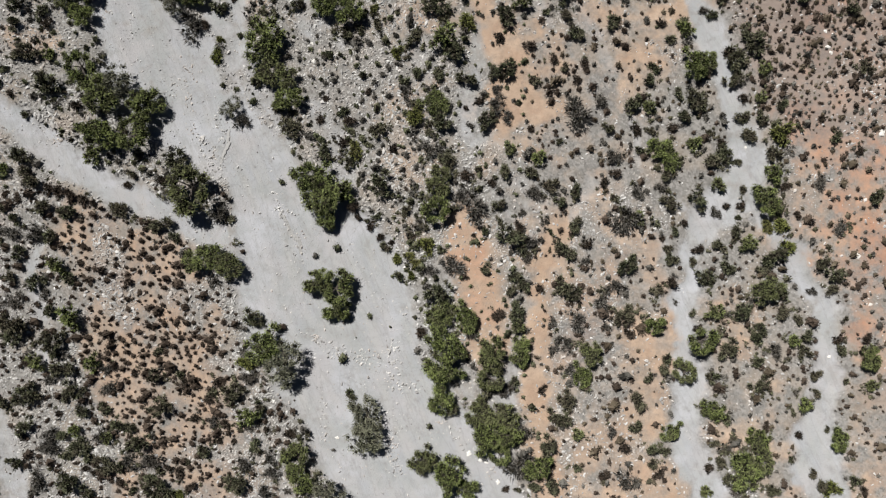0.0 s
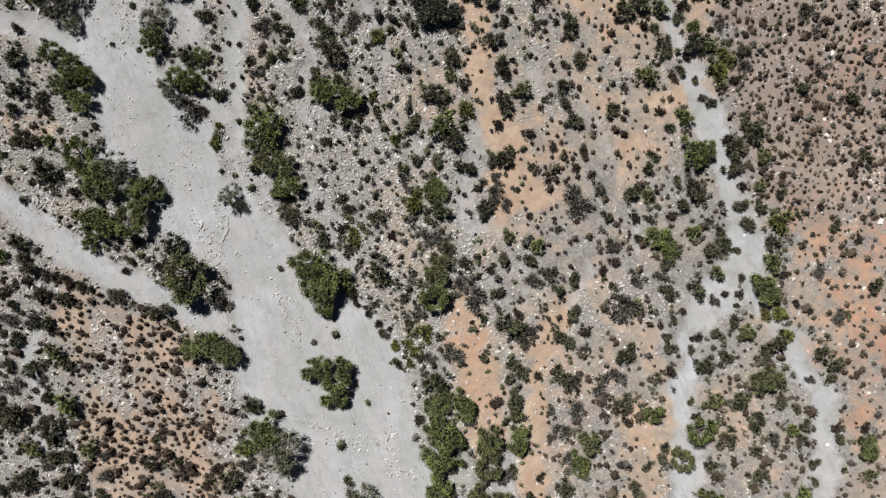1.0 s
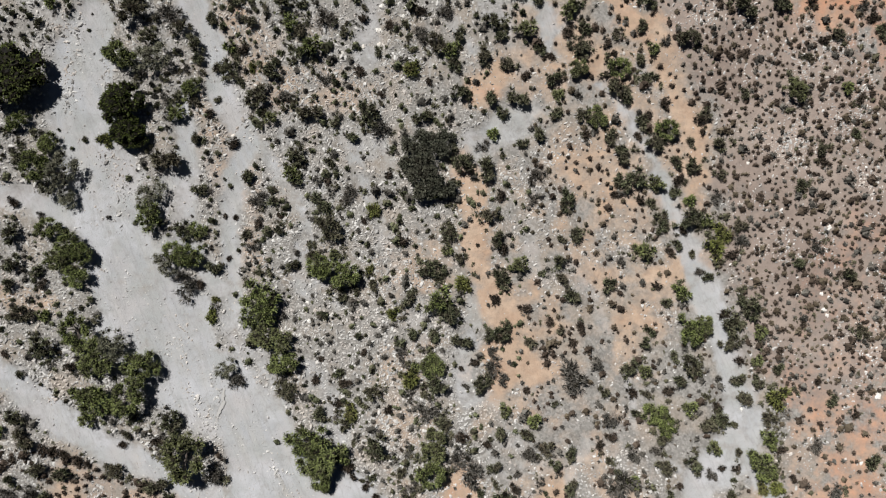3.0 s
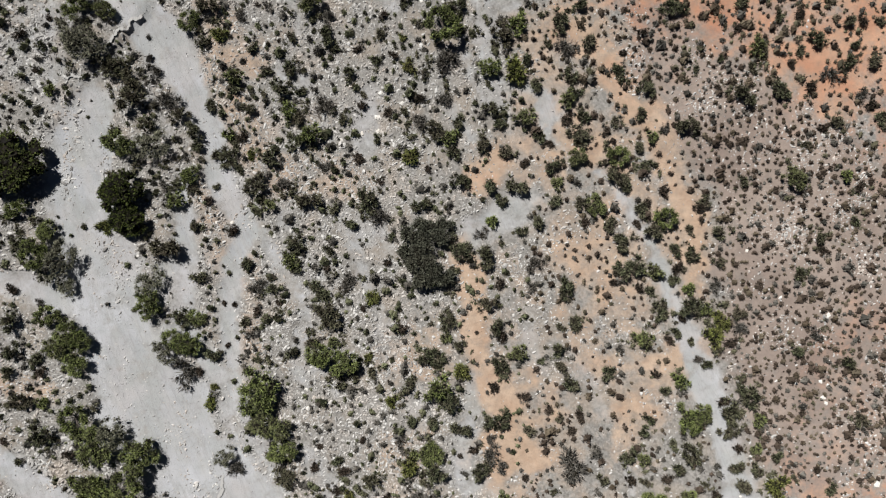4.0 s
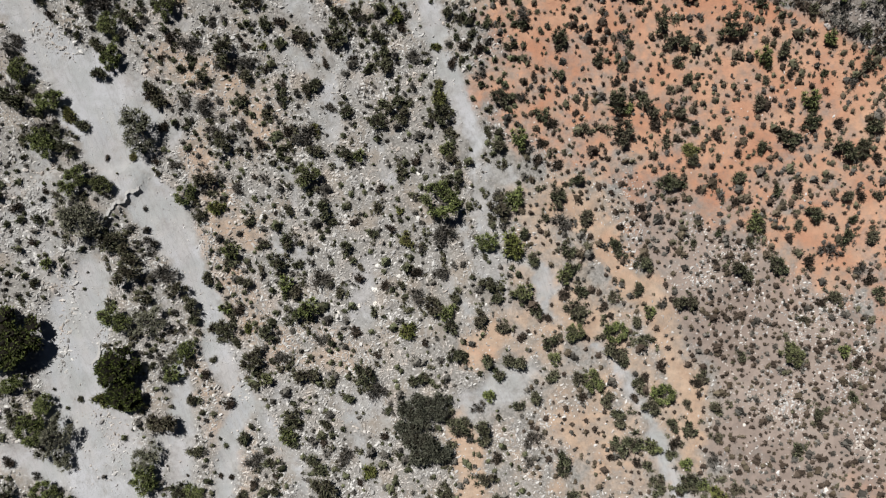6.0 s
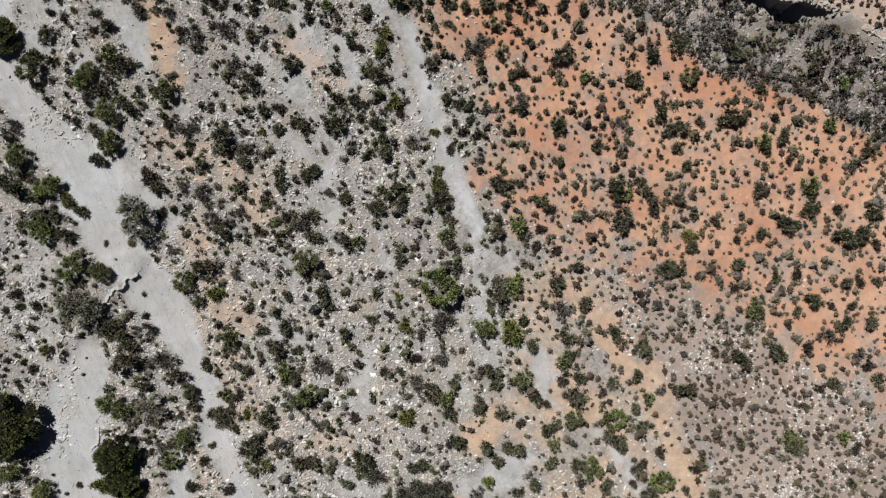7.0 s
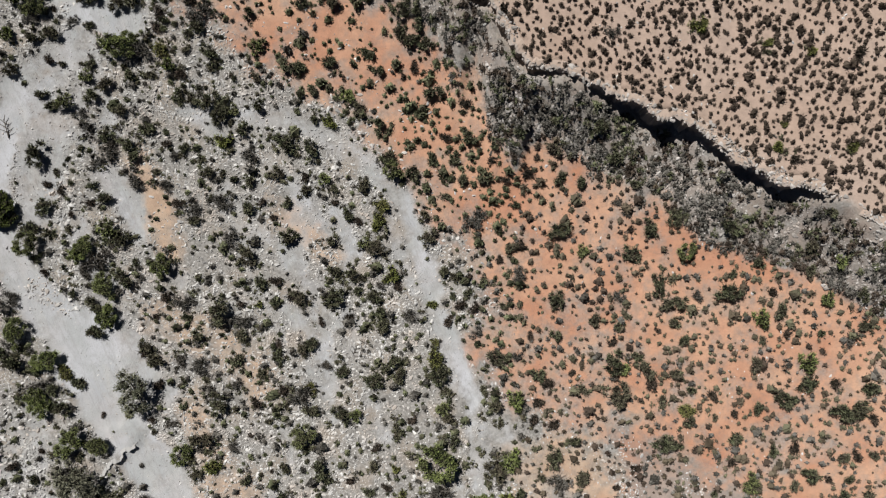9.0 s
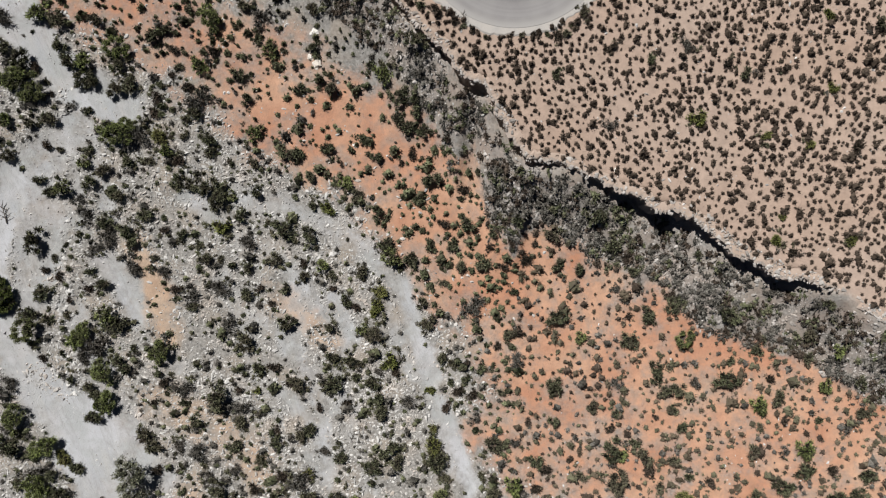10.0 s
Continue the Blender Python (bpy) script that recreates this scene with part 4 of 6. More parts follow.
shrub(9.5, -22, 0.83); shrub(23.9, -22.5, 0.73); low_shrub(25.7, -21.3, 0.63); shrub(30, -22.5, 0.83); low_shrub(33.9, -21.1, 0.52)
shrub(34.6, -22.1, 0.73); low_shrub(37.5, -21.6, 0.63); low_shrub(38.4, -22.6, 0.52); low_shrub(-41.1, -19.5, 0.42); shrub(-40.2, -19.7, 0.73)
tall_shrub(-39.2, -16.3, 0.94); shrub(-35.9, -17.1, 0.73); low_shrub(-35.4, -19.1, 0.63); shrub(-34.6, -16.7, 0.73); tall_shrub(-34.2, -18.1, 1.04)
low_shrub(-33.8, -20.3, 0.42); low_shrub(-33.5, -19.2, 0.63); low_shrub(-33.1, -20.7, 0.37); tall_shrub(-31.8, -19.9, 1.04); shrub(-31.7, -17.4, 0.73)
low_shrub(-30.6, -20, 0.63); tall_shrub(-30.3, -16.3, 0.94); tall_shrub(-28.7, -17.9, 1.04); low_shrub(-26, -20.3, 0.42); shrub(-22.8, -18.7, 0.73)
tall_shrub(-18.5, -15.3, 1.15); shrub(-17.8, -18.2, 0.73); low_shrub(-14.8, -17.2, 0.63); tall_shrub(9.2, -18.2, 1.04); tall_shrub(10, -15.6, 0.93)
shrub(10.8, -15.9, 0.73); shrub(11.8, -17.2, 0.73); low_shrub(11.8, -20.4, 0.52); low_shrub(16.3, -18.6, 0.63); shrub(17.1, -16.5, 0.73)
shrub(18.8, -18.6, 0.73); low_shrub(18.8, -19.9, 0.62); low_shrub(19.4, -20.9, 0.62); low_shrub(19.9, -18.9, 0.62); low_shrub(24.2, -20.5, 0.52)
low_shrub(24.7, -18.1, 0.47); shrub(25.1, -19.9, 0.73); low_shrub(25.7, -15.8, 0.62); low_shrub(29.4, -16.6, 0.52); low_shrub(31.7, -19.7, 0.42)
low_shrub(32.7, -17.5, 0.47); low_shrub(35.3, -17, 0.37); shrub(-41.4, -14.2, 0.73); tall_shrub(-39.1, -13.3, 1.14); tall_shrub(-38.2, -10.3, 0.94)
shrub(-38.2, -13.7, 0.73); tall_shrub(-35.7, -11, 1.14); low_shrub(-35.6, -13.7, 0.52); tall_shrub(-34.7, -12.9, 1.04); shrub(-34, -15, 0.73)
tall_shrub(-33.1, -10.3, 0.94); shrub(-31.9, -14.5, 0.73); shrub(-27.2, -11.6, 0.84); low_shrub(-27, -9.3, 0.52); tall_shrub(-26.7, -14.8, 0.94)
low_shrub(-24.9, -11.7, 0.52); low_shrub(-24.6, -12.4, 0.63); tall_shrub(-20.1, -13.2, 1.15); shrub(-17.5, -14.5, 0.73); low_shrub(-9.2, -13.6, 0.63)
shrub(0.3, -14.9, 0.84); low_shrub(6.1, -12.3, 0.63); low_shrub(8.7, -13.1, 0.52); tall_shrub(10.8, -13.8, 1.04); tall_shrub(17.5, -14.1, 0.93)
low_shrub(18.6, -12.1, 0.52); shrub(19.9, -11.3, 0.73); low_shrub(20.2, -10.2, 0.62); low_shrub(23.7, -15, 0.63); shrub(24.6, -12.1, 0.73)
low_shrub(25.2, -13.1, 0.52); tall_shrub(25.8, -9.4, 1.04); tall_shrub(28.7, -12.6, 0.93); low_shrub(28.8, -10.5, 0.62); shrub(32.7, -14.5, 0.83)
shrub(33, -9.8, 0.73); shrub(34.2, -11.9, 0.73); low_shrub(34.3, -13.6, 0.52); shrub(36.5, -9.6, 0.73); low_shrub(36.9, -12.4, 0.36)
shrub(39.2, -12.7, 0.73); tall_shrub(-40.4, -7.7, 1.04); tall_shrub(-40.2, -6.6, 1.36); shrub(-37.7, -8.2, 0.73); shrub(-37.1, -5.6, 0.73)
tall_shrub(-36.5, -8.7, 1.04); tall_shrub(-34.8, -6.1, 1.25); tall_shrub(-18.3, -6.2, 1.05); low_shrub(-2.5, -7.8, 0.63); tall_shrub(-0.9, -4.1, 1.25)
shrub(5.9, -3.9, 0.73); tall_shrub(6.4, -6, 0.94); shrub(6.4, -7.2, 0.83); shrub(7, -3.7, 0.73); low_shrub(8.6, -3.7, 0.52); low_shrub(8.8, -5.4, 0.21)
tall_shrub(11.1, -3.7, 1.25); tall_shrub(16.3, -6.3, 1.04); low_shrub(16.8, -7.9, 0.62); shrub(19.2, -3.7, 0.73); low_shrub(20.8, -3.2, 0.62)
low_shrub(22.7, -6.1, 0.42); low_shrub(23.2, -7.4, 0.47); low_shrub(24.4, -3.2, 0.52); tall_shrub(24.6, -6.1, 0.93); tall_shrub(27.2, -5.8, 0.93)
shrub(28.5, -8.4, 0.83); shrub(29, -7.7, 0.73); shrub(30.9, -4.3, 0.73); shrub(30.9, -6.1, 0.73); shrub(31.9, -8.5, 0.73); low_shrub(32.5, -6.7, 0.62)
shrub(33.2, -8.2, 0.73); low_shrub(35.6, -3.9, 0.62); low_shrub(36.3, -8.5, 0.57); low_shrub(36.9, -6.7, 0.31); low_shrub(38.7, -8.5, 0.62)
low_shrub(-40.8, -2.4, 0.63); shrub(-40.2, 2.9, 0.73); shrub(-40.1, -0.3, 0.84); tall_shrub(-38.4, -2.9, 0.94); shrub(-37, 1.3, 0.78)
tall_shrub(-36.1, -1.4, 0.94); shrub(-35.3, -2.4, 0.73); tall_shrub(-26.6, 2.3, 1.04); low_shrub(-25.4, 1.2, 0.63); low_shrub(-8.3, 3, 0.42)
low_shrub(-7.6, 2.7, 0.32); low_shrub(-7.2, 2.2, 0.53); low_shrub(-6.5, 3, 0.47); low_shrub(-6.3, 1.1, 0.47); low_shrub(-5.9, 0.2, 0.63)
low_shrub(-5.3, 0.6, 0.37); low_shrub(-4.5, -2.6, 0.58); low_shrub(1.7, -2.7, 0.31); low_shrub(3.6, 1.6, 0.52); shrub(3.6, -1.8, 0.73)
low_shrub(4.9, 2.4, 0.47); tall_shrub(5.9, 1.1, 1.35); shrub(6.2, -2.6, 0.73); low_shrub(6.7, 2.1, 0.63); low_shrub(9.6, 1.6, 0.31)
tall_shrub(10.9, -0.3, 1.04); shrub(12, 2.3, 0.84); low_shrub(13, 0.5, 0.63); tall_shrub(16.6, -1.6, 0.93); shrub(17.7, 2.8, 0.83)
low_shrub(20.4, -0.1, 0.52); shrub(20.8, -1.1, 0.83); low_shrub(21.1, 1.5, 0.52); low_shrub(21.9, 2.3, 0.42); low_shrub(22.8, -1.4, 0.52)
low_shrub(23.3, -0.1, 0.63); tall_shrub(23.6, -2.7, 0.94); shrub(25, 0.2, 0.73); shrub(25.7, -1.7, 0.83); shrub(26.5, 1.5, 0.73)
low_shrub(27.1, 2.8, 0.36); tall_shrub(27.8, 0.2, 0.93); shrub(29.1, -1.9, 0.73); tall_shrub(30.1, -0.9, 1.14); shrub(34.8, -1.4, 0.73)
tall_shrub(35.8, -2.5, 0.93); low_shrub(-41.4, 3.9, 0.52); shrub(-41.2, 7.6, 0.73); tall_shrub(-39.7, 8.9, 0.94); tall_shrub(-38.8, 6.9, 1.04)
shrub(-37.4, 4.2, 0.89); low_shrub(-37.3, 5.8, 0.63); shrub(-35.4, 3.6, 0.89); tall_shrub(-33.1, 8.8, 0.94); tall_shrub(-30.5, 3.8, 0.94)
low_shrub(-30, 6.1, 0.47); low_shrub(-29.4, 7.1, 0.53); low_shrub(-26.7, 6.5, 0.63); tall_shrub(-25.2, 8.3, 1.15); tall_shrub(-9.5, 5.3, 1.05)
shrub(-9.3, 8, 0.73); low_shrub(-8.8, 4, 0.63); low_shrub(-8.3, 6.4, 0.42); tall_shrub(-6.1, 6.1, 1.25); low_shrub(-3.8, 3.7, 0.63)
shrub(-0.9, 7.4, 0.73); tall_shrub(-0.1, 8.4, 0.94); low_shrub(4.1, 6.1, 0.52); shrub(4.6, 4.2, 0.73); shrub(5.3, 7.2, 0.84); shrub(7.8, 7.1, 0.73)
shrub(8.6, 8.4, 0.83); shrub(9.9, 5.8, 0.83); shrub(10.4, 4.4, 0.73); shrub(12, 5.5, 0.73); low_shrub(14.6, 6, 0.52); low_shrub(15.4, 4.7, 0.52)
low_shrub(15.6, 7, 0.62); low_shrub(16.2, 3.4, 0.63); shrub(20.5, 6.7, 0.83); tall_shrub(20.5, 4.1, 0.93); tall_shrub(23.1, 4.4, 0.93)
shrub(24.5, 8, 0.83); shrub(25.1, 5.7, 0.83); tall_shrub(25.5, 8.8, 0.93); low_shrub(26, 3.9, 0.42); low_shrub(27, 8, 0.52); low_shrub(27.3, 4, 0.47)
low_shrub(27.5, 5.3, 0.47); tall_shrub(30.2, 6.7, 0.93); shrub(30.3, 8.5, 0.83); low_shrub(31.3, 5.6, 0.52); shrub(39.8, 4.8, 0.83)
low_shrub(-40.7, 14.7, 0.42); low_shrub(-39.5, 12.7, 0.47); low_shrub(-34.5, 13.6, 0.63); tall_shrub(-14.4, 11.2, 1.15); low_shrub(-11.9, 12.2, 0.53)
shrub(-11.4, 9.3, 0.84); low_shrub(-9.8, 10.1, 0.53); low_shrub(-9.5, 13, 0.52); low_shrub(-9, 11.9, 0.63); shrub(-6.3, 10.8, 0.83)
low_shrub(-5.1, 9.5, 0.52); tall_shrub(-0.6, 11.8, 1.15); low_shrub(3.1, 13.9, 0.52); tall_shrub(3.6, 12, 0.94); shrub(5.7, 9.2, 0.73)
low_shrub(10.4, 10, 0.42); shrub(14.9, 11.2, 0.73); tall_shrub(17.2, 13.3, 0.94); low_shrub(17.5, 11, 0.63); low_shrub(17.8, 9.1, 0.52)
shrub(18.7, 13, 0.73); low_shrub(19, 10.9, 0.52); low_shrub(20.9, 11.2, 0.62); low_shrub(21.4, 14.3, 0.62); shrub(21.9, 12.2, 0.83)
tall_shrub(22.9, 13.5, 1.04); shrub(22.9, 9.6, 0.83); low_shrub(24.3, 10.6, 0.42); low_shrub(25.3, 9.6, 0.62); shrub(27.2, 12.2, 0.83)
low_shrub(27.5, 13.9, 0.52); shrub(28, 10.4, 0.83); shrub(29, 14, 0.73); shrub(29.2, 12.2, 0.73); shrub(31.1, 13.2, 0.73); low_shrub(36, 10.1, 0.62)
low_shrub(38.2, 9, 0.47); tall_shrub(-39.1, 18.6, 1.04); shrub(-37.2, 18.3, 0.73); tall_shrub(-37.1, 15.5, 1.25); shrub(-9.3, 20.1, 0.84)
shrub(-3.3, 19.6, 0.84); shrub(-2.7, 16.4, 0.73); shrub(-0.8, 16.3, 0.73); tall_shrub(-0.3, 19.4, 1.35); tall_shrub(0.7, 18.3, 1.14)
tall_shrub(1.8, 15.8, 0.94); shrub(4.2, 16.3, 0.73); low_shrub(4.8, 19.7, 0.63); tall_shrub(5.5, 16.5, 0.94); low_shrub(7.7, 18.9, 0.63)
low_shrub(8.1, 15.5, 0.63); low_shrub(9.9, 17.6, 0.52); low_shrub(11, 16.8, 0.52); low_shrub(12, 15.7, 0.52); shrub(12.1, 19.9, 0.83)
low_shrub(12.8, 17, 0.63); shrub(15.2, 20.9, 0.83); shrub(18.8, 15.6, 0.73); low_shrub(19.3, 16.7, 0.62); low_shrub(20, 20.9, 0.52)
low_shrub(20.7, 19.3, 0.62); tall_shrub(22, 20.2, 0.93); low_shrub(23.7, 16.4, 0.62); low_shrub(26.3, 18.2, 0.63); tall_shrub(26.7, 17.4, 1.14)
tall_shrub(26.7, 15.6, 0.94); tall_shrub(28.4, 18.9, 1.14); shrub(29.2, 16.6, 0.83); shrub(38.8, 16.3, 0.83); shrub(-40.3, 21.1, 0.84)
tall_shrub(-39.9, 25.9, 1.04); tall_shrub(-39.9, 23.2, 0.94); shrub(-37.7, 22.4, 0.73); low_shrub(-37.2, 21.2, 0.63); tall_shrub(-24.1, 26.3, 1.05)
low_shrub(-22.7, 21.1, 0.53); shrub(-21.5, 22.8, 0.84); low_shrub(-20, 23.5, 0.32); low_shrub(-18.3, 25.7, 0.63); low_shrub(-17.2, 26.8, 0.52)
low_shrub(-17, 22.3, 0.52); shrub(-15.1, 26.3, 0.73); shrub(-14.1, 23, 0.68); shrub(-12, 23.8, 0.84); tall_shrub(-10.3, 26.5, 1.3)
shrub(-9.9, 23.9, 0.73); low_shrub(-7.5, 22.3, 0.31); low_shrub(-7.2, 27, 0.37); low_shrub(-6.5, 21, 0.63); low_shrub(-3.6, 25.2, 0.63)
tall_shrub(-0.9, 22.6, 1.14); shrub(0.4, 24.4, 0.73); tall_shrub(0.6, 25.8, 1.04); shrub(1.8, 23.6, 0.73); shrub(5.3, 25.4, 0.83)
low_shrub(5.6, 24.5, 0.63); tall_shrub(5.6, 21.6, 0.94); tall_shrub(7.2, 22.8, 0.94); low_shrub(9.3, 22, 0.47); shrub(10.8, 23.1, 0.83)
low_shrub(11.1, 25.2, 0.52); shrub(11.1, 21.7, 0.73); shrub(12.4, 25.6, 0.83); tall_shrub(18.6, 24.1, 1.04); shrub(20.2, 26.4, 0.73)
low_shrub(21.1, 24, 0.52); low_shrub(21.9, 24.7, 0.63); low_shrub(22.5, 26, 0.52); low_shrub(23.3, 23.9, 0.47); shrub(24.4, 26.9, 0.73)
low_shrub(24.8, 21.8, 0.63); low_shrub(26.8, 23.8, 0.62); shrub(27.8, 26.4, 0.73); shrub(33, 23, 0.73); shrub(37.6, 21.9, 0.73)
low_shrub(-40.1, 28.9, 0.63); tall_shrub(-39.2, 32.9, 0.94); tall_shrub(-25.5, 32.8, 1.35); shrub(-22.7, 30, 0.84); shrub(-18, 31.2, 0.84)
low_shrub(-15.6, 28.9, 0.63); tall_shrub(-14.1, 31.5, 0.94); shrub(-13.2, 31, 0.73); tall_shrub(-11.2, 28.8, 1.05); low_shrub(-10.4, 32.5, 0.63)
low_shrub(-4.9, 31.4, 0.47); low_shrub(-3.5, 29.4, 0.52); shrub(-0.7, 29.6, 0.73); tall_shrub(2.2, 32.3, 1.15); tall_shrub(4.1, 31.7, 1.14)
tall_shrub(4.3, 27.5, 0.93); low_shrub(5.4, 29.4, 0.62); tall_shrub(11.6, 28.8, 0.93); low_shrub(16.1, 29.4, 0.52); shrub(16.6, 30.8, 0.73)
shrub(16.9, 32.8, 0.83); tall_shrub(17.8, 30.6, 1.24); low_shrub(18.5, 28.8, 0.52); low_shrub(19.5, 28.5, 0.62); tall_shrub(19.8, 30.5, 0.94)
shrub(20.2, 27.5, 0.73); shrub(21.7, 29.5, 0.73); shrub(21.8, 32.2, 0.73); low_shrub(21.9, 30.5, 0.62); tall_shrub(23, 27.2, 1.04)
shrub(23.1, 28.7, 0.73); shrub(23.4, 32.1, 0.83); shrub(25.7, 31.3, 0.73); shrub(33, 30, 0.73); low_shrub(35.4, 32.4, 0.52)
low_shrub(-33.5, 34.8, 0.37); tall_shrub(-24.6, 37, 0.94); shrub(-23, 38, 0.73); shrub(-22.7, 34.7, 0.84); low_shrub(-21, 38.4, 0.42)
low_shrub(-19.4, 34.4, 0.63); tall_shrub(-17.1, 38.5, 1.14); shrub(-15.9, 36.5, 0.73); tall_shrub(-13.5, 33.2, 1.05); tall_shrub(-12.2, 37, 1.15)
low_shrub(-9.9, 36.2, 0.63); shrub(-8.3, 34.8, 0.74); tall_shrub(-6.7, 37, 1.15); low_shrub(-5.6, 38.8, 0.42); low_shrub(-4.6, 33.8, 0.47)
tall_shrub(-1.8, 36.7, 0.94); low_shrub(-0.1, 35.9, 0.37); tall_shrub(1.7, 38.8, 0.94); shrub(4.6, 38.3, 0.73); shrub(4.9, 35, 0.73)
shrub(5.7, 37.2, 0.73); tall_shrub(7.1, 38.3, 1.04); low_shrub(7.5, 34.1, 0.63); shrub(9, 34.9, 0.83); shrub(10.6, 36.9, 0.73); shrub(10.9, 38.5, 0.73)
shrub(13.2, 36.4, 0.83); low_shrub(13.5, 34.9, 0.52); shrub(15.8, 34.9, 0.83); shrub(16.6, 33.4, 0.83); shrub(17.2, 38.4, 0.73)
low_shrub(18.3, 34.8, 0.52); shrub(18.5, 35.9, 0.84); low_shrub(19.3, 36.7, 0.52); tall_shrub(19.8, 34, 0.94); low_shrub(20.8, 37.7, 0.62)
low_shrub(23.2, 34.2, 0.52); low_shrub(24, 36.3, 0.62); shrub(24.7, 36.9, 0.73); shrub(25.7, 33.9, 0.83); low_shrub(28.2, 38.7, 0.62)
shrub(35.1, 33.4, 0.73); low_shrub(38.3, 35, 0.62); low_shrub(38.9, 38.1, 0.62); low_shrub(-38.9, 44, 0.42); shrub(-27, 44.4, 0.84)
tall_shrub(-23, 43.5, 0.94); shrub(-22.7, 42.1, 0.73); low_shrub(-21, 41.3, 0.63); shrub(-19.8, 43.4, 0.73); tall_shrub(-19.7, 41.3, 1.15)
low_shrub(-18.5, 43.1, 0.63); tall_shrub(-15.9, 41, 0.94); tall_shrub(-13.2, 42.5, 0.94); shrub(-13.2, 44.7, 0.73); tall_shrub(-12.1, 43.1, 1.15)
low_shrub(-9, 44.6, 0.63); low_shrub(-7.7, 41, 0.63); low_shrub(-5.9, 42.8, 0.53); low_shrub(-1.1, 39.9, 0.42); tall_shrub(-0.3, 43.4, 1.04)
tall_shrub(0.8, 43, 0.94); shrub(1.2, 41.2, 0.83); shrub(1.8, 44.4, 0.84); tall_shrub(3.9, 42.2, 0.94); shrub(5.5, 44.1, 0.73); shrub(6.1, 41.4, 0.73)
tall_shrub(7.8, 44.6, 1.04); shrub(9.1, 42.7, 0.73); low_shrub(10.2, 42.2, 0.52); shrub(10.6, 40.1, 0.83); tall_shrub(12.7, 43, 1.14)
shrub(13.3, 44.8, 0.73); low_shrub(15.4, 43.4, 0.52); low_shrub(16.1, 44.3, 0.62); tall_shrub(16.4, 39.2, 1.14); shrub(18.5, 44.8, 0.73)
shrub(18.5, 41.9, 0.73); low_shrub(18.8, 40.1, 0.52); shrub(19.5, 42.8, 0.73); shrub(19.6, 40.1, 0.73); tall_shrub(22.8, 43.7, 1.03)
low_shrub(34, 42.1, 0.52); low_shrub(35.6, 43.7, 0.52); shrub(36.8, 44.2, 0.73); shrub(37.5, 39.1, 0.73); shrub(40.7, 44.4, 0.73)
low_shrub(-40.2, 45.6, 0.32); low_shrub(-39.2, 46.9, 0.37); low_shrub(-37.8, 49.5, 0.47); low_shrub(-37.6, 45.8, 0.52); shrub(-36.3, 47.4, 0.73)
tall_shrub(-30.2, 49.4, 1.25); tall_shrub(-28.8, 48.4, 1.04); tall_shrub(-28.6, 46.5, 1.35); tall_shrub(-24.3, 45, 0.94); shrub(-21.5, 46, 0.74)
tall_shrub(-19.2, 48.5, 0.94); shrub(-19, 47.8, 0.84); shrub(-17.9, 45.7, 0.84); low_shrub(-16.2, 49.2, 0.63); tall_shrub(-15, 47.5, 1.04)
shrub(-14.1, 49.4, 0.84); tall_shrub(-14, 45.4, 0.94); low_shrub(-13, 47.2, 0.63); shrub(-8.5, 48.8, 0.84); low_shrub(-7.2, 47, 0.42)
low_shrub(-7.2, 46, 0.53); low_shrub(-6.1, 50.2, 0.63); low_shrub(-4.3, 50.7, 0.52); low_shrub(-3.2, 45.4, 0.52); low_shrub(-1.9, 46.5, 0.63)
tall_shrub(4.8, 45.4, 0.94); shrub(8.1, 50.1, 0.73); shrub(8.9, 47.7, 0.73); tall_shrub(11.7, 46.4, 0.93); shrub(12.2, 48.7, 0.83)
shrub(12.7, 46.9, 0.73); shrub(16.6, 48.6, 0.83); tall_shrub(19, 47.3, 0.93); low_shrub(23.8, 49.2, 0.42); low_shrub(25.8, 47.4, 0.42)
low_shrub(26.1, 50, 0.42); tall_shrub(28, 46.5, 1.03); low_shrub(29, 49.2, 0.62); shrub(30, 50.8, 0.73); tall_shrub(31.5, 47, 0.93)
low_shrub(32.7, 49.5, 0.42); low_shrub(33.4, 50.9, 0.62); low_shrub(34.5, 47.4, 0.62); shrub(37.9, 49.7, 0.73); low_shrub(40, 45.9, 0.62)
shrub(40.3, 49.7, 0.73); low_shrub(-39.3, 52.7, 0.63); low_shrub(-37.1, 51.6, 0.57); low_shrub(-36.4, 54.2, 0.37); low_shrub(-34.9, 52.1, 0.47)
low_shrub(-26.3, 56.9, 0.42); low_shrub(-26.1, 55.8, 0.37); thorn_tree(-23.5, 53.7, 1.1); low_shrub(-22, 52.1, 0.63); tall_shrub(-21.6, 55.2, 1.04)
low_shrub(-17.5, 51.3, 0.63); low_shrub(-17, 55.5, 0.31); low_shrub(-15.4, 56.8, 0.42); low_shrub(-15.1, 52.1, 0.26); low_shrub(-13.8, 52.4, 0.63)
tall_shrub(-10.6, 52.3, 0.94); low_shrub(-9.8, 51.3, 0.52); low_shrub(-7.7, 51.3, 0.47); low_shrub(-5.6, 52.5, 0.63); low_shrub(-5.3, 54.4, 0.52)
shrub(-3.2, 56.2, 0.73); shrub(1.9, 55, 0.73); low_shrub(5, 51.7, 0.42); tall_shrub(5.7, 52.4, 1.14); low_shrub(6.3, 56.5, 0.47)
tall_shrub(7.1, 53.4, 1.14); low_shrub(10.2, 51.6, 0.52); low_shrub(11.2, 56.6, 0.62); tall_shrub(11.2, 53.6, 1.04); shrub(13.1, 55, 0.73)
shrub(13.8, 51.6, 0.83); low_shrub(18.8, 52.6, 0.52); tall_shrub(21.6, 54.9, 1.04); shrub(22.5, 54.6, 0.73); shrub(23.5, 56.8, 0.73)
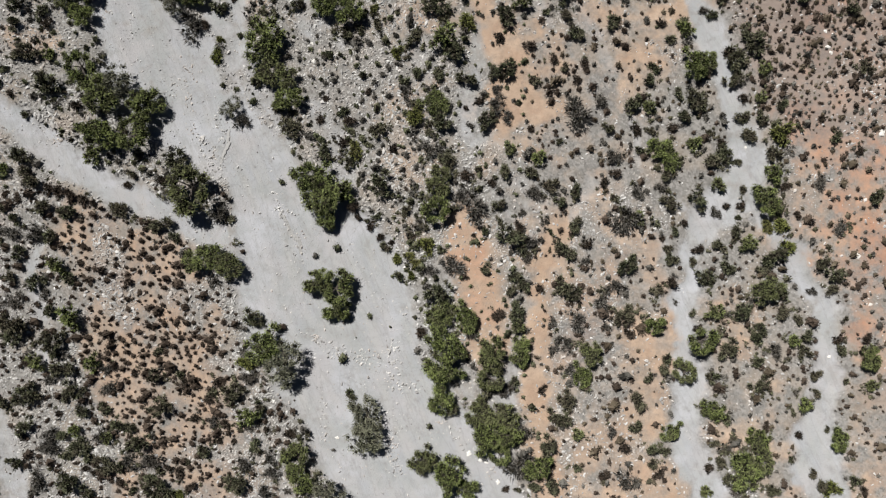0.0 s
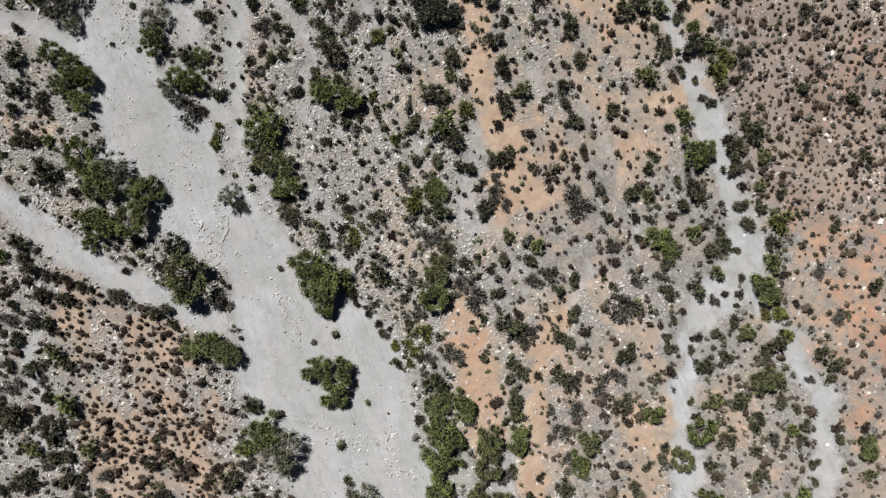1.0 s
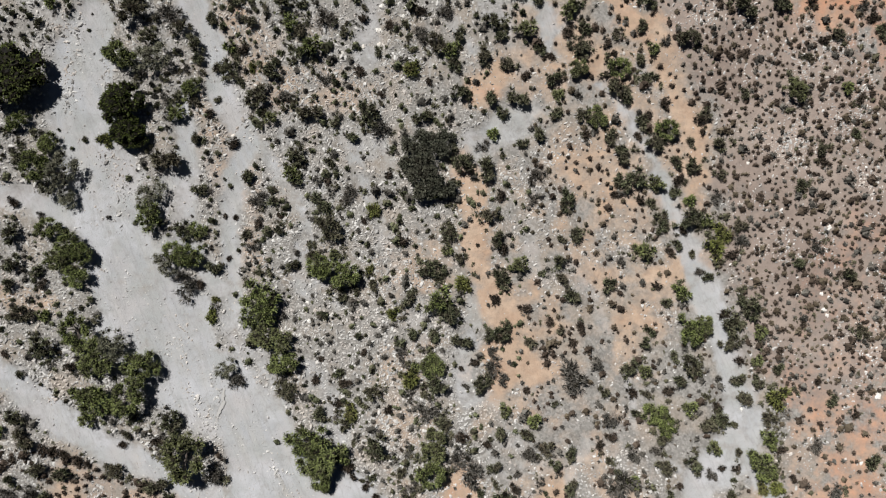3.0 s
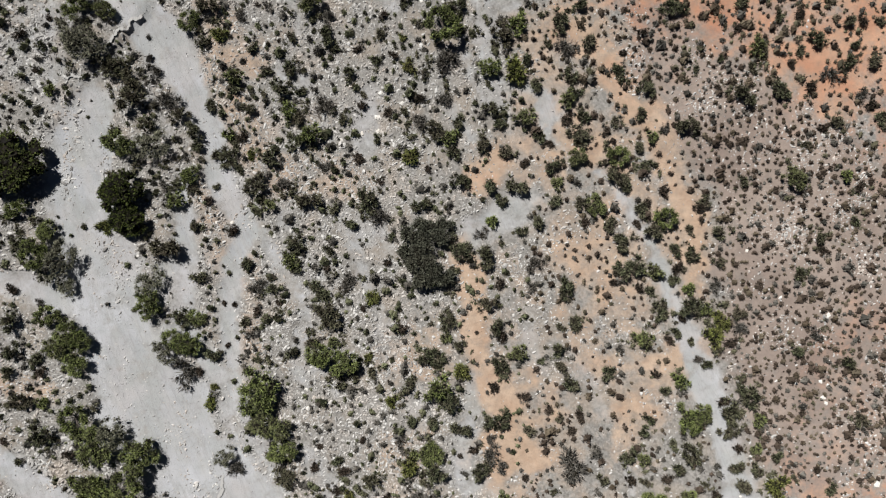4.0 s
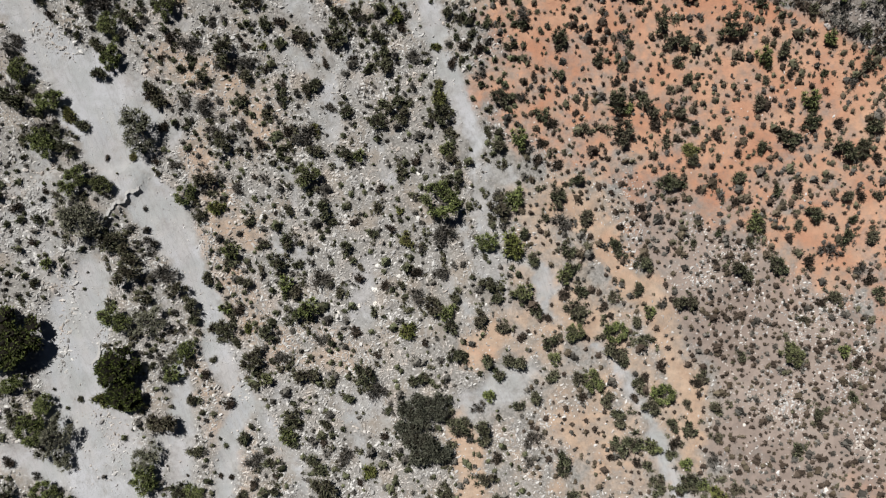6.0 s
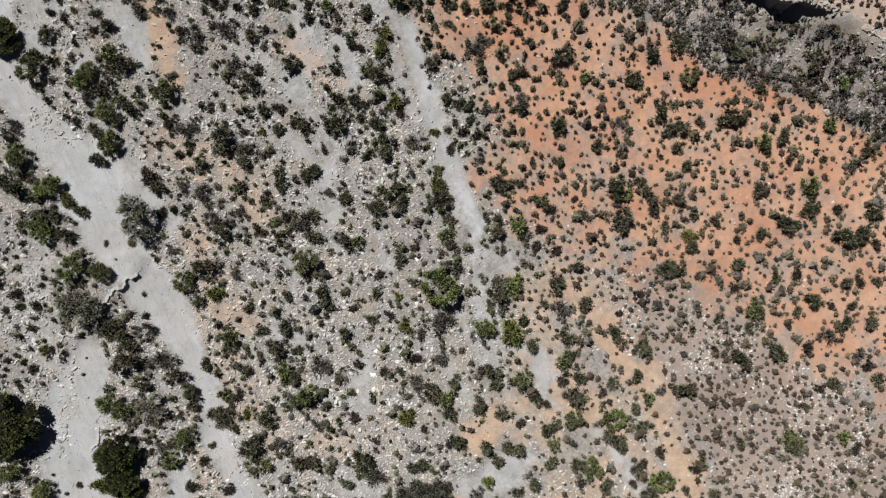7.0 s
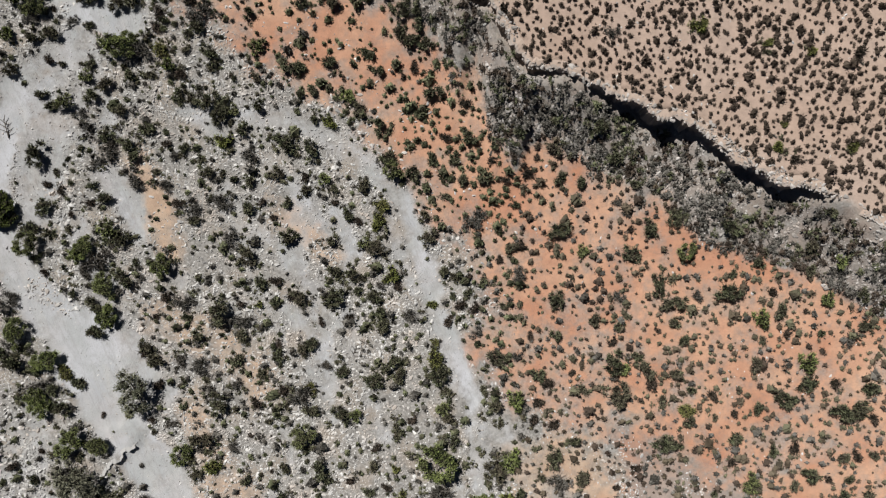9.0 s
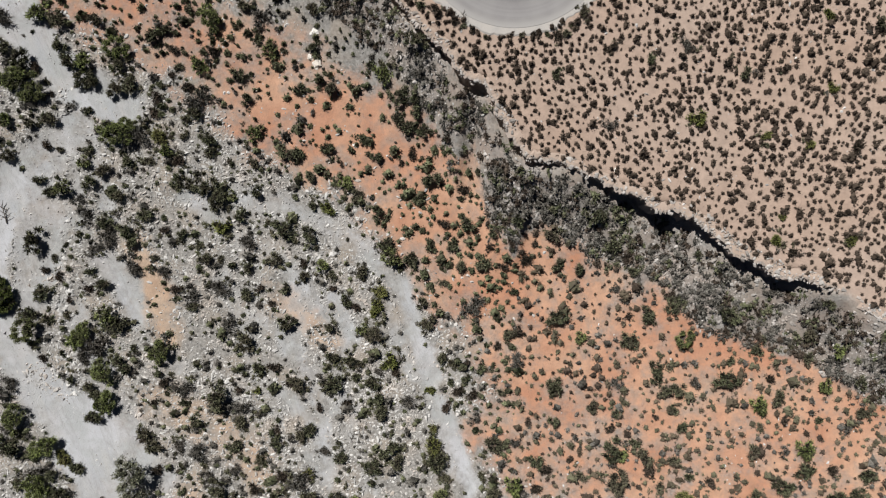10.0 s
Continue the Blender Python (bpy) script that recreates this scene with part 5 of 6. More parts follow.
low_shrub(27.7, 52.9, 0.52); shrub(28, 55.2, 0.73); tall_shrub(29.2, 51.2, 1.04); low_shrub(31.6, 53.9, 0.62); low_shrub(33.5, 54.3, 0.62)
tall_shrub(34.9, 51.8, 0.93); shrub(37.9, 53.6, 0.73); low_shrub(38.5, 51.3, 0.52); low_shrub(39.3, 53.6, 0.62); low_shrub(41.1, 53.6, 0.62)
tall_shrub(-39.4, 62.8, 1.25); shrub(-35.4, 60, 0.73); tall_shrub(-34.8, 58.2, 0.94); shrub(-33.2, 60.4, 0.74); low_shrub(-31, 57.4, 0.32)
shrub(-25.7, 62.4, 0.84); low_shrub(-25.7, 60.3, 0.63); low_shrub(-23.3, 58.2, 0.47); tall_shrub(-20, 58.6, 1.15); shrub(-18.2, 62.6, 0.73)
low_shrub(-16.4, 58.6, 0.63); low_shrub(-16.1, 61.3, 0.63); low_shrub(-14, 59.7, 0.63); shrub(-11.6, 58, 0.84); tall_shrub(-8.6, 57.6, 0.94)
shrub(-8.4, 61.5, 0.73); shrub(-7.1, 57.4, 0.73); tall_shrub(-5.3, 60.6, 0.94); tall_shrub(-4, 62.2, 0.94); shrub(-3, 61.3, 0.84)
low_shrub(-1.9, 57, 0.52); tall_shrub(0.5, 61.3, 1.04); shrub(1, 58, 0.84); low_shrub(1.3, 59.7, 0.63); shrub(1.5, 57, 0.84); low_shrub(4.7, 59.7, 0.52)
shrub(5.8, 58.3, 0.84); tall_shrub(6, 62.7, 0.94); tall_shrub(7.8, 58.9, 1.04); shrub(9.7, 61.4, 0.83); low_shrub(10.7, 60.3, 0.62)
low_shrub(13.9, 59.8, 0.62); tall_shrub(16.7, 62.3, 1.14); tall_shrub(17.2, 59.4, 1.14); shrub(17.6, 61.7, 0.73); low_shrub(18.8, 62.8, 0.62)
tall_shrub(19.8, 61.7, 0.93); low_shrub(21.2, 58.7, 0.62); shrub(22.5, 61.2, 0.83); low_shrub(23.9, 59.7, 0.52); low_shrub(25.9, 59.2, 0.62)
low_shrub(26.2, 57.1, 0.42); low_shrub(28, 57.5, 0.47); shrub(29.7, 62, 0.83); shrub(30.1, 58.1, 0.73); tall_shrub(32.6, 58.8, 0.93)
tall_shrub(34.7, 62.4, 1.03); tall_shrub(34.7, 60.4, 0.93); low_shrub(37.4, 60.2, 0.62); tall_shrub(37.8, 57.7, 1.14); tall_shrub(39.4, 57.9, 0.93)
shrub(40.5, 59.9, 0.83); low_shrub(40.8, 57, 0.62); low_shrub(-33.6, 68.9, 0.52); tall_shrub(-31.5, 67.7, 0.94); shrub(-31.4, 65.1, 0.84)
low_shrub(-27, 63.5, 0.63); shrub(-26.8, 63.8, 0.73); low_shrub(-24.8, 68.5, 0.63); low_shrub(-23, 66.7, 0.52); shrub(-21.9, 64.9, 0.73)
tall_shrub(-19.7, 67.3, 1.25); low_shrub(-17.8, 67.8, 0.42); shrub(-17.7, 64.8, 0.73); low_shrub(-14.3, 64.1, 0.42); shrub(-14.2, 63.1, 0.73)
low_shrub(-13, 68.6, 0.63); tall_shrub(-12.4, 68.3, 0.94); shrub(-12.1, 63.6, 0.73); shrub(-11.4, 64, 0.84); low_shrub(-10.4, 66.1, 0.47)
tall_shrub(-8.9, 68.6, 1.05); low_shrub(-7.8, 66.6, 0.52); shrub(-5.3, 68.3, 0.83); shrub(-4.9, 66.9, 0.83); shrub(-4.7, 65.7, 0.83)
low_shrub(1.5, 66.1, 0.63); low_shrub(1.8, 68.5, 0.47); low_shrub(2.5, 67.7, 0.58); low_shrub(3.3, 68.8, 0.52); low_shrub(3.9, 67.5, 0.57)
low_shrub(6.5, 67.6, 0.47); low_shrub(9.1, 64.8, 0.47); tall_shrub(11.4, 68.3, 0.94); shrub(11.4, 64.9, 0.73); shrub(15.1, 66.4, 0.73)
low_shrub(16.7, 64.3, 0.52); low_shrub(17.2, 65.7, 0.52); low_shrub(20.9, 65.3, 0.36); shrub(21.4, 67.7, 0.73); shrub(22.4, 65.9, 0.73)
tall_shrub(22.6, 67.8, 0.93); shrub(23.2, 64.4, 0.73); tall_shrub(27.3, 68.8, 1.04); tall_shrub(30.4, 66.5, 0.93); low_shrub(30.5, 64.3, 0.52)
low_shrub(31.6, 68.8, 0.52); shrub(32, 66.9, 0.83); low_shrub(32.9, 64.8, 0.52); low_shrub(36.1, 65, 0.47); shrub(36.5, 68.2, 0.83)
shrub(39.4, 68.3, 0.72); shrub(40.1, 65.6, 0.83); shrub(-37.2, 74.9, 0.84); low_shrub(-36.4, 70.8, 0.47); low_shrub(-34, 74.9, 0.47)
tall_shrub(-29.9, 74.9, 1.15); tall_shrub(-29.1, 73.8, 0.94); tall_shrub(-28.7, 70.2, 0.94); low_shrub(-27.7, 71.7, 0.47); tall_shrub(-17.2, 72.5, 1.15)
shrub(-16, 69.8, 0.74); low_shrub(-14.6, 70, 0.63); tall_shrub(-13.5, 74.1, 0.94); shrub(-9.3, 73.8, 0.73); shrub(-9.3, 71, 0.73)
tall_shrub(-7.3, 70.6, 0.94); low_shrub(-6.9, 69.1, 0.52); shrub(-6.4, 73.5, 0.73); tall_shrub(-5.3, 73, 0.94); low_shrub(-3.2, 69.4, 0.52)
tall_shrub(-0.3, 74, 0.94); shrub(1, 70.8, 0.73); low_shrub(1.9, 70.3, 0.47); low_shrub(3.3, 70.3, 0.42); low_shrub(4.8, 69.7, 0.63)
low_shrub(6.2, 71.9, 0.47); shrub(7.5, 73, 0.73); low_shrub(8.3, 73.2, 0.63); tall_shrub(11.7, 74.6, 0.94); shrub(13.8, 72.7, 0.73)
tall_shrub(18.2, 72.5, 0.93); low_shrub(18.5, 74.6, 0.42); tall_shrub(20, 74.8, 0.93); tall_shrub(20.8, 69.6, 0.93); tall_shrub(27.4, 74.6, 0.93)
low_shrub(27.4, 73.3, 0.52); low_shrub(27.9, 70.4, 0.52); shrub(30.3, 71.4, 0.73); low_shrub(33.3, 71.9, 0.41); shrub(34.4, 73.1, 0.82)
low_shrub(34.9, 70.9, 0.62); shrub(36.8, 71.6, 0.81); tall_shrub(-36.1, 77, 0.94); low_shrub(-36, 79.1, 0.47); low_shrub(-35.2, 80.2, 0.42)
low_shrub(-34.6, 78.4, 0.52); low_shrub(-33.8, 79.2, 0.37); low_shrub(-33.7, 76.2, 0.37); low_shrub(-33.5, 80.3, 0.31); low_shrub(-31.9, 77.4, 0.52)
low_shrub(-31.7, 78.9, 0.52); shrub(-30.5, 77.8, 0.84); low_shrub(-25.6, 80.2, 0.42); low_shrub(-23.7, 77.2, 0.63); low_shrub(-22.2, 75.5, 0.63)
shrub(-21, 80.1, 0.83); low_shrub(-19.6, 80, 0.47); shrub(-17.2, 76.7, 0.84); low_shrub(-16.9, 79.3, 0.63); low_shrub(-15.9, 77.3, 0.47)
shrub(-14.8, 80.1, 0.84); low_shrub(-14.8, 75.9, 0.42); low_shrub(-13.5, 77.2, 0.63); low_shrub(-11.9, 79.7, 0.52); low_shrub(-11.7, 78.5, 0.63)
shrub(-10, 79.3, 0.73); low_shrub(-9.2, 78.5, 0.52); low_shrub(-9.1, 77.3, 0.42); shrub(-7.9, 76.3, 0.73); low_shrub(-7, 75.5, 0.52)
shrub(-6.4, 78.8, 0.73); tall_shrub(-3.5, 80.2, 1.04); shrub(-1.9, 79.7, 0.83); shrub(-0.9, 75.9, 0.73); low_shrub(1.3, 77.8, 0.52)
shrub(2.8, 79.3, 0.73); shrub(4.9, 79.5, 0.83); low_shrub(6.8, 79.3, 0.52); low_shrub(7.8, 77, 0.52); low_shrub(8.9, 79.8, 0.63)
shrub(11.7, 79.3, 0.73); shrub(13.8, 79, 0.73); low_shrub(18.7, 78.8, 0.62); low_shrub(22.3, 76.7, 0.52); tall_shrub(22.4, 75.6, 0.93)
low_shrub(31.5, 80.5, 0.53); low_shrub(35.3, 76, 0.6); tall_shrub(-36.7, 81.7, 1.15); low_shrub(-35.7, 86.3, 0.63); tall_shrub(-34.2, 86.5, 0.94)
tall_shrub(-30.3, 83.6, 0.94); shrub(-29.1, 85.9, 0.84); tall_shrub(-28.3, 82.5, 0.94); shrub(-27.6, 81.5, 0.73); shrub(-26.5, 84.1, 0.83)
low_shrub(-24.7, 82.8, 0.52); low_shrub(-23.2, 82.4, 0.63); shrub(-22.4, 87, 0.73); low_shrub(-21.6, 81.3, 0.52); tall_shrub(-20.8, 86.8, 1.05)
tall_shrub(-19.7, 85.6, 1.04); shrub(-18.7, 86, 0.73); shrub(-17.4, 84.1, 0.73); shrub(-16.1, 86.3, 0.73); tall_shrub(-13.6, 82.7, 1.14)
tall_shrub(-11.3, 82.2, 0.94); low_shrub(-10.9, 84.9, 0.52); shrub(-7.8, 86.9, 0.83); shrub(-7, 85.9, 0.73); shrub(-5, 84.3, 0.83)
shrub(-4.3, 81.4, 0.84); shrub(-1.1, 85.3, 0.73); low_shrub(0.2, 81, 0.63); low_shrub(1.3, 83.3, 0.63); shrub(2.3, 81.4, 0.73)
low_shrub(3.1, 86.5, 0.63); tall_shrub(3.4, 83.2, 0.94); low_shrub(5.5, 81, 0.52); low_shrub(5.7, 82.4, 0.52); low_shrub(7.5, 81.4, 0.46)
shrub(7.9, 83.2, 0.72); low_shrub(9.7, 81.4, 0.42); shrub(11.4, 81.9, 0.83); tall_shrub(15, 83.9, 0.91); shrub(16.8, 81.1, 0.82)
shrub(-39.6, 92.9, 0.84); shrub(-39.5, 89.8, 0.73); shrub(-37.3, 92.8, 0.73); low_shrub(-36.5, 87.4, 0.63); low_shrub(-35.7, 90.7, 0.53)
low_shrub(-34.7, 90.3, 0.42); shrub(-32.3, 89.1, 0.73); low_shrub(-31.9, 90.3, 0.63); shrub(-31.8, 87.2, 0.84); shrub(-30.1, 88.3, 0.84)
shrub(-28.1, 89.1, 0.73); low_shrub(-26.3, 89.2, 0.52); shrub(-24.4, 90.1, 0.73); low_shrub(-23.7, 87.5, 0.63); low_shrub(-23.4, 89.1, 0.63)
low_shrub(-22.9, 91.5, 0.52); tall_shrub(-20.7, 91.1, 0.94); low_shrub(-20.6, 90.1, 0.63); tall_shrub(-16.3, 91.9, 0.94); low_shrub(-16.3, 88.9, 0.63)
tall_shrub(-13.1, 89.8, 1.04); low_shrub(-12.1, 89.9, 0.63); shrub(-11.1, 87.7, 0.73); shrub(-9.5, 90.3, 0.73); low_shrub(-8.2, 88.8, 0.31)
low_shrub(-6.3, 91.1, 0.63); shrub(-5, 89.5, 0.73); shrub(-2.9, 92.7, 0.83); low_shrub(-2.7, 89, 0.37); shrub(-1.9, 92.1, 0.73)
low_shrub(-1.6, 89.8, 0.63); shrub(-0.3, 91.6, 0.73); tall_shrub(0.2, 87.3, 0.94); low_shrub(29.2, 89.9, 0.39); low_shrub(37.1, 89.7, 0.63)
tall_shrub(-38.1, 98.5, 1.05); low_shrub(-37, 98, 0.63); low_shrub(-36, 96.7, 0.37); low_shrub(-35.4, 95.5, 0.37); shrub(-35.2, 93, 0.84)
tall_shrub(-33.5, 98.6, 0.94); tall_shrub(-32.4, 97, 0.94); tall_shrub(-32, 98.3, 0.94); low_shrub(-32, 94, 0.53); shrub(-31.7, 96.5, 0.84)
tall_shrub(-29.2, 95.9, 0.94); shrub(-28.9, 98.2, 0.73); shrub(-27.9, 96.2, 0.84); low_shrub(-25.5, 95.1, 0.63); low_shrub(-25, 96.3, 0.52)
low_shrub(-24, 97.2, 0.42); low_shrub(-23.4, 98, 0.52); low_shrub(-22.6, 96, 0.63); shrub(-21.8, 93.6, 0.73); tall_shrub(-21.5, 98, 0.94)
shrub(-17.8, 97.4, 0.83); shrub(-17.1, 94.8, 0.73); shrub(-12.3, 95.8, 0.73); shrub(-9.2, 95.8, 0.83); low_shrub(-5.5, 97.9, 0.52)
tall_shrub(-4.4, 96.9, 1.03); tall_shrub(-2.6, 94.9, 0.93); shrub(-1.3, 94.3, 0.72); low_shrub(-1.2, 93.4, 0.62); low_shrub(6.4, 93.7, 0.49)
low_shrub(11, 96.1, 0.58); low_shrub(15.9, 98.5, 0.49); low_shrub(19.3, 97.3, 0.53); low_shrub(25.9, 97, 0.53); low_shrub(27.4, 96, 0.58)
low_shrub(30.8, 96.5, 0.44); shrub(-39.7, 99.7, 0.73); tall_shrub(-36.3, 102.9, 1.15); tall_shrub(-34.6, 102.2, 0.94); shrub(-34.5, 99.9, 0.84)
shrub(-31, 102.2, 0.73); shrub(-25.7, 100.6, 0.84); low_shrub(-24.4, 101.4, 0.63); low_shrub(-23.9, 99.6, 0.63); low_shrub(-22.4, 103.3, 0.52)
low_shrub(-20.2, 99.3, 0.63); low_shrub(-18.2, 101.8, 0.42); shrub(-17.3, 103.5, 0.73); low_shrub(-17.1, 101, 0.42); tall_shrub(-14.9, 99.5, 0.94)
low_shrub(-13.7, 99.4, 0.42); shrub(-10.8, 99.5, 0.73); shrub(-10.7, 102.9, 0.73); tall_shrub(-1.2, 99.2, 0.98); low_shrub(-0.6, 102.1, 0.44)
low_shrub(0.6, 101.7, 0.58); low_shrub(1.3, 99.1, 0.4); low_shrub(2.3, 100.7, 0.49); low_shrub(3, 100.3, 0.34); low_shrub(3.7, 100, 0.39)
low_shrub(5, 99.3, 0.29); low_shrub(7.2, 99.5, 0.29); low_shrub(8.1, 99.4, 0.34); low_shrub(9.1, 99.5, 0.34); low_shrub(10.3, 99.5, 0.34)
low_shrub(11.1, 99.4, 0.53); low_shrub(12, 99.6, 0.49); low_shrub(12.8, 100.6, 0.44); low_shrub(13.5, 101.4, 0.63); shrub(39, 100.3, 0.68)
yellow_shrub(-25.2, -22.7, 0.63); yellow_shrub(35.6, -22.4, 0.94); yellow_shrub(-18.8, -10.4, 0.94); yellow_shrub(-4.7, -0.9, 0.63)
yellow_shrub(-3.5, -0.7, 0.63); yellow_shrub(-3.4, -2.4, 0.47); yellow_shrub(-3, -1.3, 0.63); yellow_shrub(-1.9, 0.3, 1.05); yellow_shrub(29.8, 2, 0.73)
yellow_shrub(31, 2, 0.94); yellow_shrub(31.6, -0.1, 0.94); yellow_shrub(-8.5, 9.3, 0.94); yellow_shrub(-2.9, 12.4, 1.15); yellow_shrub(30.9, 10.6, 1.24)
yellow_shrub(-21.5, 18.3, 0.79); yellow_shrub(-21.2, 19.7, 0.47); yellow_shrub(-4.6, 18.4, 0.73); yellow_shrub(-6.7, 22.5, 0.52)
yellow_shrub(1.9, 21.1, 1.04); yellow_shrub(25.3, 24.3, 1.14); yellow_shrub(25.9, 25.9, 1.04); yellow_shrub(-6.4, 28, 0.94)
yellow_shrub(-31.5, 34.7, 0.84); yellow_shrub(-17.7, 41.3, 0.52); yellow_shrub(-2.7, 41.1, 1.04); yellow_shrub(-2.9, 49.6, 0.84)
yellow_shrub(7, 49.1, 1.35); yellow_shrub(-20.6, 52.6, 0.94); yellow_shrub(-3.5, 52.3, 0.47); yellow_shrub(-34.5, 61.5, 0.84)
yellow_shrub(-28.5, 57.5, 0.53); yellow_shrub(-11.4, 60, 0.63); yellow_shrub(0.2, 62.4, 1.04); yellow_shrub(23.5, 57.8, 0.93)
yellow_shrub(-16.2, 67.7, 0.47); yellow_shrub(-0.1, 67.7, 0.53); yellow_shrub(0.2, 64.2, 0.52); yellow_shrub(-3.8, 70.4, 0.94)
yellow_shrub(-5.1, 75.4, 0.84); yellow_shrub(-4.7, 77, 0.84); yellow_shrub(-19.5, 83, 0.94); yellow_shrub(-9.5, 84.6, 0.73)
yellow_shrub(30, 81.6, 0.63); yellow_shrub(30.6, 83.6, 0.39); yellow_shrub(36.7, 81.6, 0.58); yellow_shrub(-25.2, 91.4, 0.94)
yellow_shrub(23.2, 92.1, 0.87); yellow_shrub(29.2, 90.7, 0.49); yellow_shrub(33, 89.9, 0.53); yellow_shrub(35, 94.8, 0.58)
yellow_shrub(34.7, 101.2, 0.53)
grey_shrub(-38.2, -21.2, 1.04); grey_shrub(-17, -22.4, 0.84); grey_shrub(16.5, -21.4, 1.14); grey_shrub(26.4, -22.5, 0.73)
grey_shrub(-37.1, -17.1, 0.94); grey_shrub(-36.9, -18.4, 1.04); grey_shrub(-32.4, -17.1, 0.94); grey_shrub(-29.6, -19.5, 0.94)
grey_shrub(-27.7, -19.7, 1.04); grey_shrub(-22, -15.9, 0.63); grey_shrub(-19.1, -19.8, 0.84); grey_shrub(-18.6, -16.7, 0.52)
grey_shrub(-16.5, -19.4, 0.73); grey_shrub(-16.5, -20.9, 0.84); grey_shrub(6.3, -20.3, 1.56); grey_shrub(6.9, -17, 1.04); grey_shrub(15, -17, 0.63)
grey_shrub(25.7, -18.4, 0.73); grey_shrub(-36.9, -11.9, 0.63); grey_shrub(-31.9, -11.1, 0.73); grey_shrub(-31.9, -12.9, 0.84)
grey_shrub(-18.5, -11.7, 0.94); grey_shrub(5.1, -13.1, 0.94); grey_shrub(9.8, -9.4, 0.63); grey_shrub(11.3, -11.3, 0.73); grey_shrub(30.3, -9.8, 0.83)
grey_shrub(32.3, -13.5, 0.42); grey_shrub(-40.5, -4.5, 1.04); grey_shrub(-37.7, -4, 0.73); grey_shrub(-2, -3.6, 0.42); grey_shrub(1.9, -7.4, 0.83)
grey_shrub(9.6, -6.8, 0.63); grey_shrub(10.8, -8.9, 0.94); grey_shrub(11.9, -6.8, 1.04); grey_shrub(14.2, -5, 0.94); grey_shrub(14.8, -7.4, 0.52)
grey_shrub(15.3, -8.9, 0.31); grey_shrub(15.5, -3.7, 0.94); grey_shrub(21.2, -5.1, 0.31); grey_shrub(34, -4.1, 0.52); grey_shrub(-40.9, 1.8, 0.94)
grey_shrub(-38.6, 1.7, 1.04); grey_shrub(-3, 2.2, 0.73); grey_shrub(-1.7, -2.1, 0.73); grey_shrub(0.4, -1.5, 1.15); grey_shrub(7.5, -0.8, 0.63)
grey_shrub(7.8, 0.8, 0.94); grey_shrub(9.1, 2.6, 0.52); grey_shrub(12.8, -1.1, 0.52); grey_shrub(16.8, 2.8, 1.55); grey_shrub(36.4, 1.9, 0.83)
grey_shrub(-21.4, 3.6, 1.15); grey_shrub(1.5, 5, 0.94); grey_shrub(2.5, 3.7, 1.4); grey_shrub(7, 3.4, 0.42); grey_shrub(8.3, 5, 0.94)
grey_shrub(15.6, 8.6, 1.04); grey_shrub(17.7, 5.2, 0.73); grey_shrub(19.8, 5.7, 0.62); grey_shrub(24.9, 3.3, 0.63); grey_shrub(34.7, 6.1, 0.83)
grey_shrub(-19.2, 11.9, 0.95); grey_shrub(-3.7, 14.5, 0.63); grey_shrub(-3, 10.3, 0.42); grey_shrub(-1.6, 9.2, 1.15); grey_shrub(2.1, 11.6, 0.42)
grey_shrub(4.7, 14.7, 0.63); grey_shrub(4.7, 13.4, 0.94); grey_shrub(5.5, 12.3, 0.73); grey_shrub(12.2, 12.2, 1.55); grey_shrub(14.4, 13.8, 0.73)
grey_shrub(25.6, 12.2, 0.42); grey_shrub(-24, 21, 1.41); grey_shrub(-17.8, 24.7, 0.63); grey_shrub(16.6, 23.2, 0.52); grey_shrub(24.1, 22.1, 0.52)
grey_shrub(27.8, 24.9, 0.83); grey_shrub(34.8, 24.5, 0.73); grey_shrub(-37.5, 27.6, 0.52); grey_shrub(-17.2, 28.9, 0.94); grey_shrub(-8.8, 29.2, 1.04)
grey_shrub(8.3, 28.9, 0.63); grey_shrub(8.8, 31, 0.94); grey_shrub(25.5, 29, 0.73); grey_shrub(-25.7, 38.4, 0.63); grey_shrub(-14.3, 38.6, 0.84)
grey_shrub(-5.6, 35.4, 1.04); grey_shrub(3.8, 34, 0.73); grey_shrub(-23.8, 41.3, 0.52); grey_shrub(-10.9, 40.2, 0.73); grey_shrub(-1.9, 44.1, 0.94)
grey_shrub(20.8, 43.7, 0.62); grey_shrub(-26.8, 49.2, 0.84); grey_shrub(-25.5, 46.3, 1.25); grey_shrub(-10.9, 46, 1.05); grey_shrub(0.2, 46.5, 0.84)
grey_shrub(0.7, 49.8, 1.45); grey_shrub(36.3, 48.4, 0.94); grey_shrub(39.2, 46.6, 0.73); grey_shrub(-33.4, 52.1, 1.35); grey_shrub(-24.3, 56.6, 0.63)
grey_shrub(-18.5, 54.4, 0.73); grey_shrub(-16.2, 55.5, 0.42); grey_shrub(11.7, 51.3, 1.04); grey_shrub(-36.9, 60, 1.15); grey_shrub(-23.5, 62.4, 0.73)
grey_shrub(-21.4, 62, 1.15); grey_shrub(-20.9, 59.7, 0.73); grey_shrub(-18.2, 60.3, 0.63); grey_shrub(-12.4, 59.1, 1.15); grey_shrub(-9.8, 61.9, 0.63)
grey_shrub(7.9, 63, 0.63); grey_shrub(32.8, 62, 0.62); grey_shrub(-39.5, 68.3, 0.84); grey_shrub(-23.2, 67.8, 0.94); grey_shrub(-17.4, 66.2, 0.94)
grey_shrub(-1.9, 66.7, 0.94); grey_shrub(4.1, 65.1, 0.63); grey_shrub(17.2, 68.3, 0.73); grey_shrub(24.5, 68.5, 0.62); grey_shrub(38.7, 64, 0.63)
